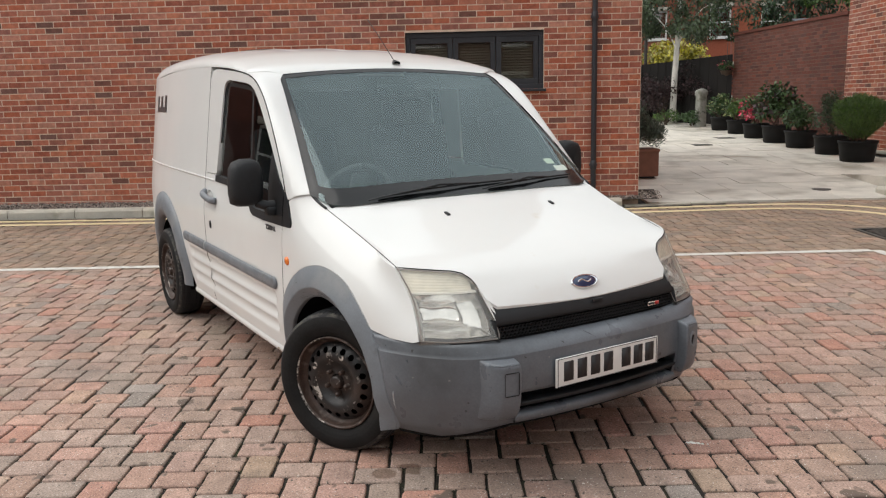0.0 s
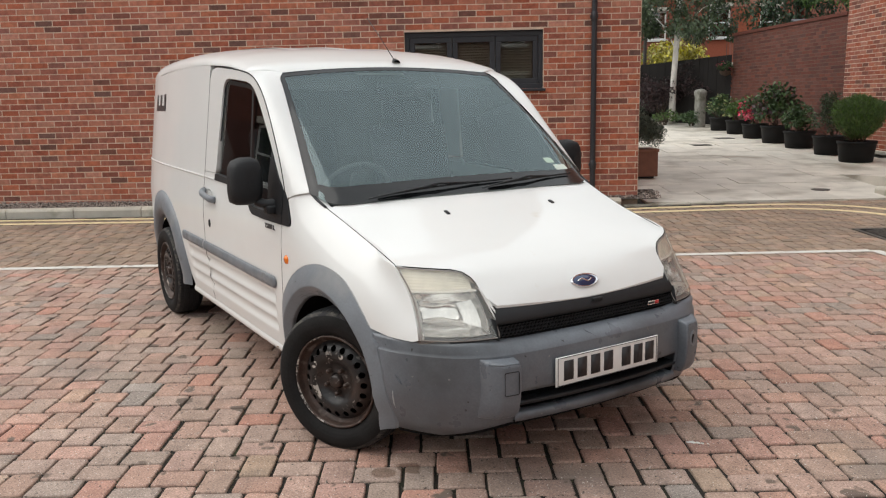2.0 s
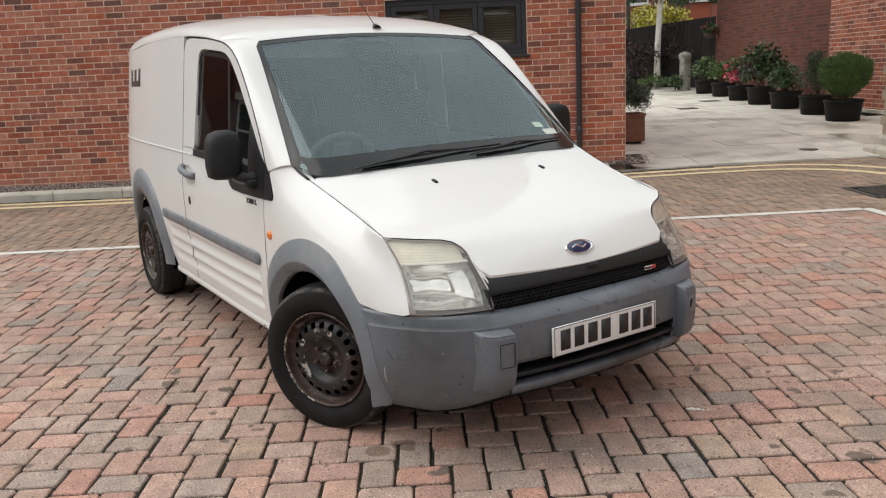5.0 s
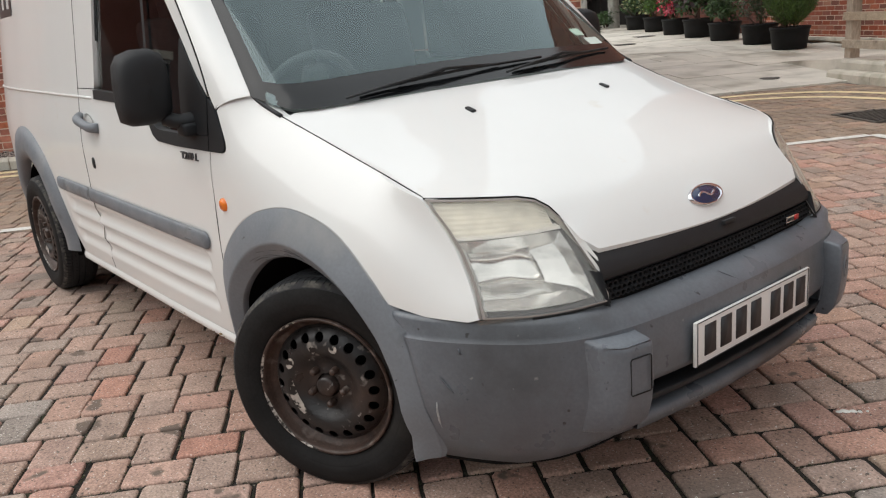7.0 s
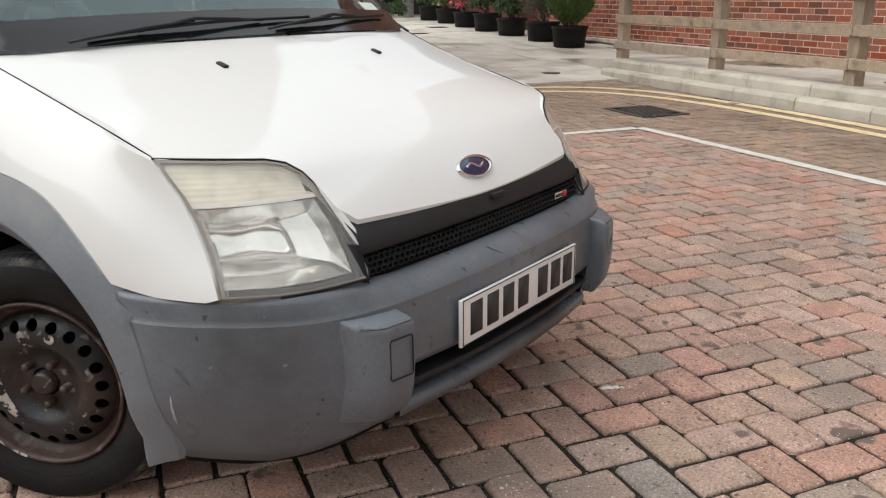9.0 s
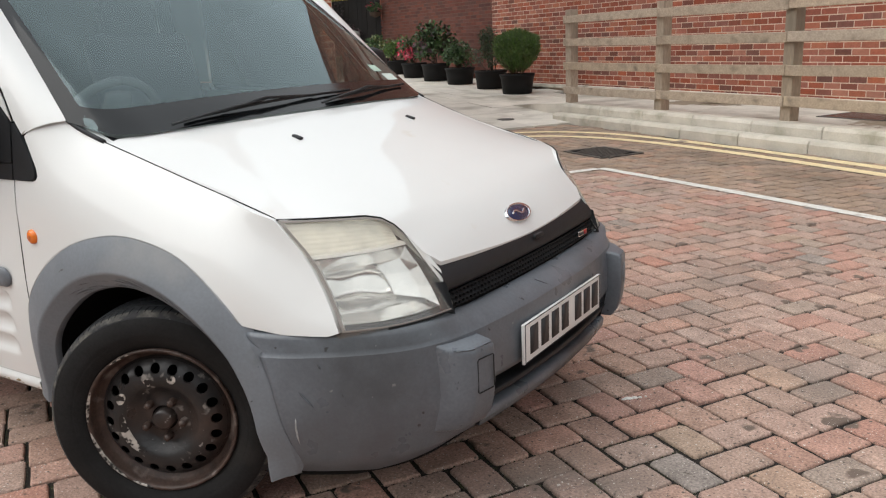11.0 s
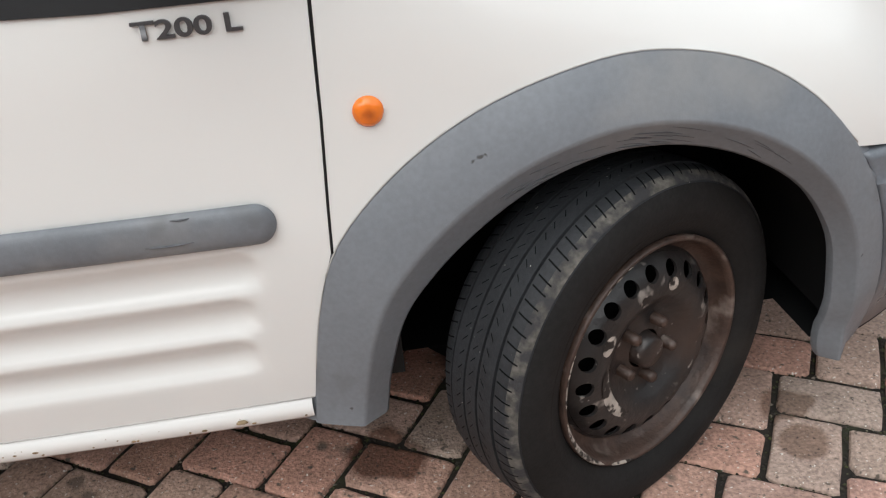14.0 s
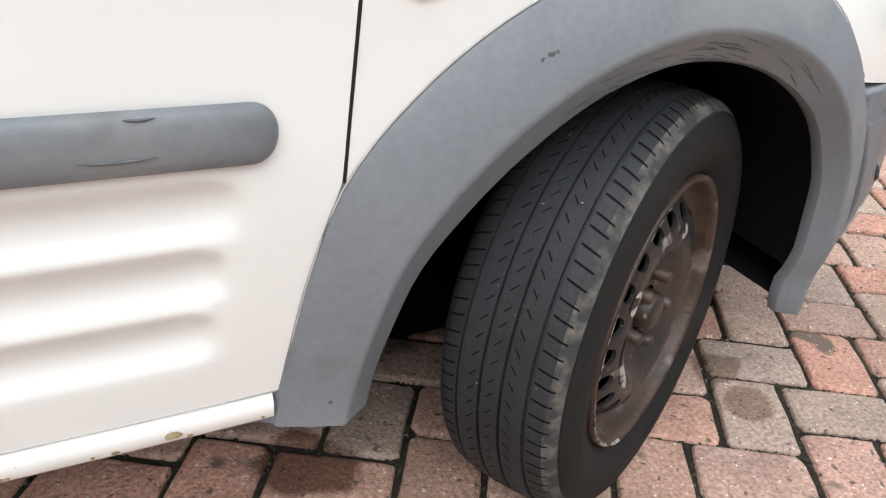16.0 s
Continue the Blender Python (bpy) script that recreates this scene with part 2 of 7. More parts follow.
def glass_material(name, tint, gloss_colour=(1, 1, 1), ior=1.5, rough=0.0, base=0.0, milk=None, milky=0.0):
    m = bpy.data.materials.new(name)
    m.use_nodes = True
    nodes, links = m.node_tree.nodes, m.node_tree.links
    nodes.clear()
    out, mx, tr, gl, fr = (nodes.new(k) for k in ("ShaderNodeOutputMaterial", "ShaderNodeMixShader", "ShaderNodeBsdfTransparent", "ShaderNodeBsdfGlossy", "ShaderNodeFresnel"))
    tr.inputs["Color"].default_value = (*tint, 1)
    gl.inputs["Color"].default_value = (*gloss_colour, 1)
    gl.inputs["Roughness"].default_value = rough
    fr.inputs["IOR"].default_value = ior
    add = nodes.new("ShaderNodeMath")
    add.operation, add.use_clamp = "ADD", True
    add.inputs[1].default_value = base
    links.new(fr.outputs[0], add.inputs[0])
    links.new(add.outputs[0], mx.inputs[0])
    body = tr.outputs[0]
    if milk:
        df, m2 = nodes.new("ShaderNodeBsdfDiffuse"), nodes.new("ShaderNodeMixShader")
        df.inputs["Color"].default_value = (*milk, 1)
        m2.inputs[0].default_value = milky
        links.new(tr.outputs[0], m2.inputs[1])
        links.new(df.outputs[0], m2.inputs[2])
        body = m2.outputs[0]
    links.new(body, mx.inputs[1])
    links.new(gl.outputs[0], mx.inputs[2])
    links.new(mx.outputs[0], out.inputs["Surface"])
    return m


PAINT = material("white_paint", (0.725, 0.735, 0.722), rough=0.45, vary=0.014, scale=3.0, coat=0.75, spec=0.1, dirt=(0.64, 0.60, 0.52), dirt_scale=9.0, dirt_at=(0.70, 0.90), rough_vary=0.05)
GREY = material("grey_plastic", (0.156, 0.172, 0.191), rough=0.5, vary=0.10, scale=5.0, fine=0.06, bump=0.08, bump_scale=500, dirt=(0.25, 0.25, 0.245), dirt_scale=4.0, dirt_at=(0.55, 0.8), rough_vary=0.1, specks=(((0.10, 0.105, 0.11), 7.0, 0.62, 0.76), ((0.05, 0.05, 0.05), 30, 0.73, 0.76)))
GREY_DARK = material("weathered_grey_plastic", (0.124, 0.139, 0.158), rough=0.36, vary=0.16, scale=5.0, fine=0.08, bump=0.1, bump_scale=400, dirt=(0.045, 0.047, 0.050), dirt_scale=2.6, dirt_at=(0.44, 0.70), rough_vary=0.12, specks=(((0.03, 0.03, 0.03), 26, 0.70, 0.74), ((0.20, 0.20, 0.20), 34, 0.72, 0.76)))
BLACK = material("black_plastic", (0.013, 0.0145, 0.0165), rough=0.55, spec=0.35, vary=0.15, scale=12, bump=0.1, bump_scale=700)
MIRROR_BLACK = material("mirror_black_plastic", (0.011, 0.0125, 0.0145), rough=0.6, spec=0.35, vary=0.15, scale=9, bump=0.25, bump_scale=900, dirt=(0.05, 0.05, 0.05), dirt_scale=6, dirt_at=(0.62, 0.85))
RUBBER = material("tyre_rubber", (0.0205, 0.0225, 0.0255), rough=0.62, spec=0.3, vary=0.2, scale=10, fine=0.15, bump=0.25, bump_scale=220, dirt=(0.021, 0.021, 0.021), dirt_scale=11.0, dirt_at=(0.60, 0.85), specks=(((0.35, 0.34, 0.31), 130, 0.74, 0.77),))
SIDEWALL = material("dull_tyre_sidewall", (0.0125, 0.0122, 0.0122), rough=0.75, spec=0.2, vary=0.25, scale=9, fine=0.15, bump=0.15, bump_scale=200, dirt=(0.026, 0.024, 0.021), dirt_scale=6.0, dirt_at=(0.58, 0.82))
SCUFF = material("scuffed_tyre_shoulder", (0.085, 0.08, 0.07), rough=0.9, vary=0.35, scale=45, fine=0.3, fine_scale=110, bump=0.5, bump_scale=140, dirt=(0.028, 0.028, 0.030), dirt_scale=38, dirt_at=(0.40, 0.58))
STEEL = material("rusty_black_steel", (0.022, 0.0205, 0.0205), rough=0.42, metal=0.2, vary=0.3, scale=12, bump=0.3, bump_scale=90, dirt=(0.055, 0.034, 0.026), dirt_scale=7.0, dirt_at=(0.48, 0.72), rough_vary=0.15, specks=(((0.24, 0.22, 0.20), 20, 0.64, 0.70), ((0.30, 0.28, 0.26), 45, 0.68, 0.73)))
RUST = material("rusty_rim_edge", (0.056, 0.034, 0.026), rough=0.5, metal=0.1, vary=0.35, scale=18, fine=0.2, bump=0.4, bump_scale=110, dirt=(0.20, 0.165, 0.145), dirt_scale=11, dirt_at=(0.56, 0.66), specks=(((0.03, 0.02, 0.017), 14, 0.56, 0.68),))
# scraped steel of the disc patches; also paints the lip's highlights
BARE_GLINT = material("scraped_steel_and_glint", (0.46, 0.43, 0.39), rough=0.5, metal=0.4, vary=0.3, scale=40, dirt=(0.022, 0.02, 0.019), dirt_scale=55, dirt_at=(0.47, 0.55))
CHROME = material("chrome", (0.75, 0.76, 0.78), rough=0.12, metal=1.0)
SILVER = material("silver_reflector", (0.90, 0.90, 0.89), rough=0.16, metal=0.92, vary=0.1, scale=20)
PALE = material("headlamp_inner_plastic", (0.88, 0.86, 0.82), rough=0.35, metal=0.1, vary=0.1, scale=15)
BLUE = material("dark_blue_enamel", (0.012, 0.03, 0.09), rough=0.2, coat=0.6)
AMBER = material("amber_lens", (0.85, 0.20, 0.015), rough=0.25, coat=0.4, vary=0.1, scale=60)
PLATE = material("white_plate", (0.72, 0.72, 0.70), rough=0.35, vary=0.03, scale=20, dirt=(0.5, 0.48, 0.44), dirt_scale=12, dirt_at=(0.62, 0.85))
INK = material("black_lettering", (0.02, 0.02, 0.022), rough=0.5)
RED = material("red_enamel", (0.5, 0.03, 0.03), rough=0.4)
# near-black that paints the shade in gaps and holes; also the lamp gasket
GAP = material("gap_shade_and_gasket", (0.006, 0.006, 0.006), rough=0.9)
LETTER = material("smoked_metal_lettering", (0.10, 0.10, 0.105), rough=0.35, metal=0.6)
CABIN = material("cabin_plastic", (0.09, 0.095, 0.10), rough=0.75, vary=0.1, scale=15)
DASH = material("dashboard_plastic", (0.16, 0.175, 0.175), rough=0.8, vary=0.1, scale=20, bump=0.2, bump_scale=600)
CLOTH = material("dark_seat_cloth", (0.035, 0.037, 0.042), rough=0.95, vary=0.2, scale=30, bump=0.3, bump_scale=300)
SCREEN = glass_material("windscreen_glass", (0.80, 0.90, 0.87), gloss_colour=(0.80, 0.97, 1.0), ior=1.5, base=0.055)
SIDE_GLASS = glass_material("tinted_side_glass", (0.80, 0.84, 0.82), ior=1.5, base=0.03)
LENS = glass_material("aged_lamp_lens", (0.97, 0.955, 0.92), gloss_colour=(1.0, 0.98, 0.96), ior=1.45, rough=0.04, base=0.02, milk=(0.90, 0.88, 0.82), milky=0.10)
# near-black of linings and lip; also paints shade in grooves and the grate
LINING_SHADE = material("black_lining_and_groove_shade", (0.0055, 0.006, 0.0065), rough=0.95, spec=0.1)
# grey of the pillar seam and of faint joint shade drawn as tubes
SEAM_GREY = material("grey_seam_and_shade_line", (0.42, 0.41, 0.39), rough=0.6)
SCREEN_BLACK = material("black_screen_border", (0.008, 0.009, 0.010), rough=0.12, spec=0.4)
RIBBED = material("ribbed_indicator_lens", (0.86, 0.83, 0.74), rough=0.35, metal=0.1, vary=0.15, scale=25)
SCRAPE = material("pale_scrape", (0.36, 0.37, 0.37), rough=0.8, vary=0.3, scale=80)
BLACK_SCUFF = material("black_scuff", (0.085, 0.092, 0.102), rough=0.7, vary=0.3, scale=80)
GRIME = material("brown_grime", (0.23, 0.17, 0.10), rough=0.9, vary=0.3, scale=90)
LAMP_EDGE = material("lamp_edge_grey", (0.26, 0.235, 0.215), rough=0.4, vary=0.1)

# ---- the van: x ahead, y to its left, z up; the front axle stands over the origin ----
van = thing("van", "white panel van with grey plastic bumper, parked on block paving", "van")
HALF = hermite([(-3.45, 0.745), (-3.3, 0.785), (-3.1, 0.815), (-2.7, 0.838), (-2.2, 0.846), (-1.4, 0.848), (-0.5, 0.847), (-0.2, 0.84), (0, 0.83), (0.2, 0.815), (0.4, 0.787), (0.52, 0.750), (0.63, 0.70), (0.72, 0.64)])
EDGE_Z = hermite([(-0.35, 1.085), (-0.102, 1.0), (0.174, 0.909), (0.455, 0.83), (0.64, 0.76), (0.8, 0.60)])
EDGE_Y = hermite([(-0.35, 0.775), (-0.102, 0.738), (0.174, 0.707), (0.455, 0.70), (0.8, 0.66)])
ROOF_Z = hermite([(-3.45, 1.74), (-3.2, 1.775), (-2.6, 1.795), (-2.0, 1.785), (-1.5, 1.75), (-1.2, 1.715), (-0.95, 1.655), (-0.83, 1.61)])
RAIL_Z = hermite([(-3.45, 1.60), (-3.0, 1.64), (-2.0, 1.665), (-1.5, 1.65), (-1.05, 1.605), (-0.866, 1.57), (-0.727, 1.494), (-0.6, 1.386), (-0.459, 1.22), (-0.35, 1.06)])


def flute(x, z):
    """Depth of the pressed horizontal flutes low on the doors."""
    d = 0.0
    for zc, front in ((0.548, -0.475), (0.475, -0.49), (0.402, -0.505)):
        over = max(0.0, x - (front - 0.031), -2.0 - x)
        k = math.hypot(over, z - zc) / 0.031
        if k < 1:
            d = max(d, 0.014 * (1 - k**2) ** 0.85)
    return d


def half_width(x, z):
    w = HALF(x)
    if z < 0.6:
        w -= 0.035 * ((0.6 - z) / 0.3) ** 1.5
    front = min(max((x + 0.36) / 0.22, 0), 1)
    front = front * front * (3 - 2 * front)
    lean = 0.13 * max(0.0, z - 0.85) ** 1.0 if z > 0.9 else 0.13 * max(0.0, z - 0.80) ** 2 / 0.2
    k = max(0.0, (z - (EDGE_Z(x) - 0.26)) / 0.26)
    roll = (w - EDGE_Y(x)) * min(k, 1.3) ** 2.4
    w -= front * roll + (1 - front) * lean
    return w - flute(x, z)


LAMP_X = hermite([(0.40, 0.80), (0.457, 0.770), (0.53, 0.738), (0.60, 0.702), (0.66, 0.662), (0.70, 0.628), (0.75, 0.575)])


def lamp_x(y, z):
    return LAMP_X(y) - 0.64 * (z - 0.58) - 0.25 * max(0, z - 0.70) ** 2


LAMP_OUT = [(0.702, 0.829), (0.697, 0.80), (0.690, 0.765), (0.686, 0.72), (0.688, 0.67), (0.692, 0.63), (0.699, 0.583)]
NOSE_Z = hermite([(-0.2, 1.07), (0.0, 1.018), (0.156, 0.966), (0.30, 0.920), (0.45, 0.871), (0.56, 0.829), (0.64, 0.789), (0.70, 0.739), (0.74, 0.691), (0.775, 0.64)])
NOSE_E = hermite([(-0.2, 1.03), (-0.102, 1.0), (0.174, 0.909), (0.455, 0.834), (0.51, 0.824), (0.56, 0.812), (0.60, 0.795), (0.63, 0.768), (0.66, 0.720), (0.70, 0.68), (0.74, 0.63), (0.775, 0.58)])


def bonnet_z(x, y):
    return NOSE_Z(x) + (NOSE_E(x) - NOSE_Z(x)) * min(abs(y) / EDGE_Y(x), 1.05) ** 2.6


def lamp_edge_x(z):
    """How far ahead the wing reaches beside the lamp."""
    y = float(np.interp(z, [p[1] for p in LAMP_OUT[::-1]], [p[0] for p in LAMP_OUT[::-1]]))
    return lamp_x(y, z), y


def side_at(sign):
    return lambda x, z: (x, sign * half_width(x, z), z)


def wing_at(sign):
    def at(x, z):
        w = half_width(x, z)
        if z > 0.56 and x > 0.3:
            xe, ye = lamp_edge_x(min(max(z, 0.583), 0.829))
            k = min(max((x - xe + 0.2) / 0.2, 0), 1)
            w += (ye + 0.004 - half_width(xe, z)) * k * k * (3 - 2 * k)
        return (x, sign * w, z)

    return at


PLAN = [(0.392, 0.792), (0.44, 0.786), (0.50, 0.770), (0.56, 0.741), (0.634, 0.696), (0.699, 0.647), (0.748, 0.596), (0.788, 0.526), (0.813, 0.443), (0.832, 0.32), (0.845, 0.16), (0.85, 0.0)]
ARCH_OUT = [(-0.448, 0.255), (-0.431, 0.36), (-0.411, 0.459), (-0.376, 0.559), (-0.297, 0.65), (-0.169, 0.738), (-0.056, 0.779), (0.034, 0.791), (0.136, 0.779), (0.225, 0.75), (0.31, 0.695), (0.394, 0.600), (0.437, 0.53), (0.468, 0.45), (0.484, 0.354), (0.492, 0.27), (0.491, 0.23), (0.480, 0.204)]
ARCH_IN = [(-0.335, 0.255), (-0.315, 0.36), (-0.283, 0.453), (-0.24, 0.515), (-0.18, 0.577), (-0.065, 0.651), (0.028, 0.672), (0.132, 0.663), (0.222, 0.629), (0.309, 0.564), (0.352, 0.50), (0.380, 0.44), (0.398, 0.36), (0.404, 0.29), (0.405, 0.25), (0.404, 0.215), (0.413, 0.188)]
drop = lambda x, z: z - 0.011 * min(1.0, max(0.0, (x + 0.30) / 0.25)) * min(1.0, max(0.0, (z - 0.42) / 0.12)) * (1.0 if x < 0.30 else max(0.0, 1 - (x - 0.30) / 0.10))
ARCH_OUT, ARCH_IN = [(x, drop(x, z)) for x, z in ARCH_OUT], [(x, drop(x, z) - 0.011 * min(1.0, max(0.0, (z - 0.44) / 0.16))) for x, z in ARCH_IN]
REAR = -2.664
REAR_OUT = [(REAR + 0.57 * math.cos(a), 0.30 + 0.565 * math.sin(a)) for a in np.linspace(0.0, math.pi * 0.97, 25)]
REAR_IN = [(REAR + 0.40 * math.cos(a), 0.29 + 0.415 * math.sin(a)) for a in np.linspace(0.0, math.pi * 0.97, 25)]


def dense(points, step=0.03):
    out = []
    for a, b in zip(points, points[1:]):
        n = max(1, int(math.dist(a, b) / step))
        out += [tuple(np.add(a, np.subtract(b, a) * k / n)) for k in range(n)]
    return out + [points[-1]]


DOOR_FRONT = [(-0.360, 0.905), (-0.369, 0.75), (-0.379, 0.62), (-0.383, 0.56), (-0.414, 0.46), (-0.434, 0.36), (-0.445, 0.300)]
PILLAR_CUT = [(-0.35, 1.062), (-0.396, 1.139), (-0.459, 1.222), (-0.528, 1.305), (-0.60, 1.386), (-0.665, 1.45), (-0.727, 1.500), (-0.80, 1.545), (-0.866, 1.572), (-0.95, 1.594), (-1.05, 1.609), (-1.2, 1.625), (-1.37, 1.638)]
DOOR_BACK = -1.62
GLASS_LOW = [(-1.40, 1.045), (-1.16, 1.04), (-0.93, 1.03), (-0.86, 1.02), (-0.815, 0.985), (-0.77, 0.948), (-0.735, 0.935), (-0.60, 0.928)]


# the windscreen's surface; u runs across, v up
def screen_point(u, v, out=0.0):
    a = abs(u)
    a = min(a, 1.0)
    base = np.array([0.004 - 0.095 * a**2.4 - 0.11 * a**24, 0.757 * u, 1.022 - 0.020 * a**2 + 0.048 * a**24])
    head = np.array([-0.862 + 0.03 * a**3, 0.630 * u, 1.612 - 0.036 * a**2])
    p = base + (head - base) * v
    bulge = 0.014 * math.sin(math.pi * v) + out
    n = np.array([0.56, 0.06 * u, 0.82])
    return p + n * bulge


FLARE = {}


def add_side(sign):
    side = "right" if sign < 0 else "left"
    inward = (0, -sign * 0.025, 0)
    lamp_pts = [(lamp_x(y, z) - 0.004, z) for y, z in LAMP_OUT]
    # wing
    wing = [p for p in path3([p for p in ARCH_OUT if p[1] > 0.54 and p[0] < 0.4], 40)]
    wing += dense([(0.40, 0.592), (0.50, 0.576), (0.60, 0.575), (lamp_pts[-1][0], 0.583)])[0:]
    wing += lamp_pts[::-1][1:]
    wing += dense([(0.448, 0.834), (0.174, 0.911), (-0.04, 0.979), (-0.102, 1.002), (-0.16, 1.028), (-0.20, 1.048), (-0.244, 1.072)])
    wing += [(-0.28, 1.045), (-0.308, 1.017), (-0.285, 0.975), (-0.262, 0.935), (-0.256, 0.915), (-0.262, 0.905), (-0.275, 0.901)]
    wing += dense([(-0.353, 0.901), (-0.362, 0.75), (-0.372, 0.62), (-0.375, 0.57)])
    part("wing", fill(wing, wing_at(sign), 0.022, inward), PAINT, van)
    # door skin below the window line
    skin = dense([(-0.358, 0.901), *[(x + 0.003, z) for x, z in DOOR_FRONT[1:]]])
    skin += dense([(-0.440, 0.302), (DOOR_BACK + 0.003, 0.303), (DOOR_BACK + 0.003, 1.062), (-1.41, 1.062), (-1.40, 1.026), (-1.16, 1.02), (-0.93, 1.012), (-0.865, 0.997), (-0.82, 0.958), (-0.785, 0.925), (-0.745, 0.908), (-0.60, 0.903), (-0.362, 0.901)])[:-1]
    door = part("door", fill(skin, side_at(sign), 0.014, inward, zstep=0.0085), PAINT, van, "white door skin with three pressed horizontal flutes")
    # surround of the door window
    inner = [(-0.43, 1.115), (-0.54, 1.235), (-0.62, 1.318), (-0.71, 1.405), (-0.79, 1.475), (-0.84, 1.51), (-0.90, 1.535), (-0.97, 1.548), (-1.25, 1.572), (-1.31, 1.568), (-1.345, 1.545), (-1.36, 1.50), (-1.385, 1.25), (-1.405, 1.066)]
    outer = [(x - 0.008, z - 0.008) for x, z in PILLAR_CUT] + [(-1.50, 1.640), (-1.58, 1.63), (DOOR_BACK + 0.003, 1.58), (DOOR_BACK + 0.003, 1.066)]
    part("door_frame", fill(dense(outer) + dense(inner[::-1]), side_at(sign), 0.03, inward), PAINT, door)
    # glass, its dark surround and the division bar
    pane = dense([(-0.60, 0.928), (-0.36, 1.04), *inner[:-1], (-1.40, 1.05), *GLASS_LOW[1:-1]])
    glass = part("window_glass", fill(pane, lambda x, z: (x, sign * (half_width(x, z) - 0.016), z), 0.08), SIDE_GLASS, door, "dark tinted side window glass")
    glass.visible_shadow = False
    low = dense([(-1.412, 1.06), (-1.41, 1.026), (-1.16, 1.02), (-0.93, 1.012), (-0.865, 0.997), (-0.82, 0.958), (-0.785, 0.925), (-0.745, 0.909), (-0.60, 0.903), (-0.358, 0.902)])
    high = dense([(-1.392, 1.06), (-1.16, 1.052), (-0.92, 1.042), (-0.845, 1.026), (-0.795, 0.982), (-0.765, 0.955), (-0.73, 0.946), (-0.55, 0.942), (-0.358, 0.945)])
    proud = lambda k: (lambda x, z: (x, sign * (half_width(x, z) + k), z))
    part("window_seal", fill(low + high[::-1], proud(0.004), 0.02, inward), BLACK, door)
    quarter = dense([(-0.358, 0.947), (-0.358, 1.048), (-0.43, 1.112), (-0.50, 1.19), (-0.53, 1.222), (-0.55, 1.10), (-0.535, 0.947)])
    part("mirror_sail", fill(quarter, proud(0.005), 0.03, inward), BLACK, door)
    tip = dense([(-0.352, 0.903), (-0.352, 1.05), (-0.318, 1.018), (-0.285, 0.97), (-0.268, 0.938), (-0.262, 0.918), (-0.268, 0.907), (-0.285, 0.903)])
    part("corner_trim", fill(tip, proud(0.004), 0.02, inward), BLACK, van)
    for a, b, w in (((-0.835, 0.975), (-0.845, 1.25), 0.011), ((-0.845, 1.25), (-0.87, 1.52), 0.011)):
        rows = [[(x + k * w, sign * (half_width(x, z) - 0.006), z) for k in (-1, 1)] for x, z in dense([a, b], 0.05)]
        part("division_bar", loft(rows), BLACK, door)
    # top run of the window surround
    run = [(x - 0.004, z - 0.012) for x, z in inner[:-1]]
    part("window_seal", loft([[(x, sign * (half_width(x, z) - 0.008), z), (x - 0.006 if x > -1.3 else x + 0.012, sign * (half_width(x, z) - 0.014), z - 0.022 if x > -1.3 else z)] for x, z in dense(run)]), BLACK, door)
    # load-bay side
    cut = [p for p in REAR_OUT if p[1] > 0.33]
    bay = dense([(DOOR_BACK - 0.003, 0.303), (REAR + 0.572, 0.303)])[:-1] + [(x + 0.0, z) for x, z in cut]
    bay += dense([(-3.22, 0.33), (-3.40, 0.36), (-3.42, 1.0), (-3.38, 1.45), (-3.30, RAIL_Z(-3.30)), (-3.0, RAIL_Z(-3.0)), (-2.4, RAIL_Z(-2.4)), (-2.0, RAIL_Z(-2.0)), (DOOR_BACK - 0.003, RAIL_Z(DOOR_BACK))])
    bay += dense([(DOOR_BACK - 0.003, RAIL_Z(DOOR_BACK)), (DOOR_BACK - 0.003, 0.32)])[1:]
    part("load_bay_side", fill(bay, side_at(sign), 0.035, inward, zstep=0.012), PAINT, van)
    crease = [(x, sign * (half_width(x, 1.045) + 0.001), 1.03 + 0.012 * (-1.5 - x)) for x in np.linspace(-1.45, -3.38, 30)]
    part("body_crease", tube(crease, 0.006, 6), PAINT, van)
    # sill
    rows = [[(x, sign * (half_width(x, 0.31) - o), z) for o, z in ((0.004, 0.300), (-0.004, 0.290), (-0.002, 0.270), (0.01, 0.258), (0.06, 0.250), (0.2, 0.25))] for x in np.linspace(-0.448, -2.08, 30)]
    part("sill", loft(rows), PAINT, van)
    # rubbing strip
    for a, b in (((-0.442), (-1.614)), ((-1.626), (-2.10))):
        rows = []
        for x in (list(a - 0.026 * (1 - np.cos(np.linspace(0, math.pi / 2, 9)))) + list(np.linspace(a - 0.03, b, 32)) if a > -1 else np.linspace(a, b, 16)):
            r = min(1.0, math.sqrt(max(0.0, 1 - max(0.0, (x + 0.468) / 0.026) ** 2)) if x > -0.468 else 1.0)
            zc = 0.621 + 0.008 * (-0.45 - x) * 1.2
            rows.append([(x, sign * (half_width(x, zc) + 0.001 + 0.016 * max(r, 0.05) * math.cos(q) ** 0.6), zc + 0.029 * r * math.sin(q)) for q in np.linspace(-1.5, 1.5, 11)])
        part("rubbing_strip", loft(rows), GREY, van, "grey plastic rubbing strip")
    # wheel-arch flares
    outs, ins = path3(ARCH_OUT, 60), path3(ARCH_IN, 60)
    rows, liner = [], []
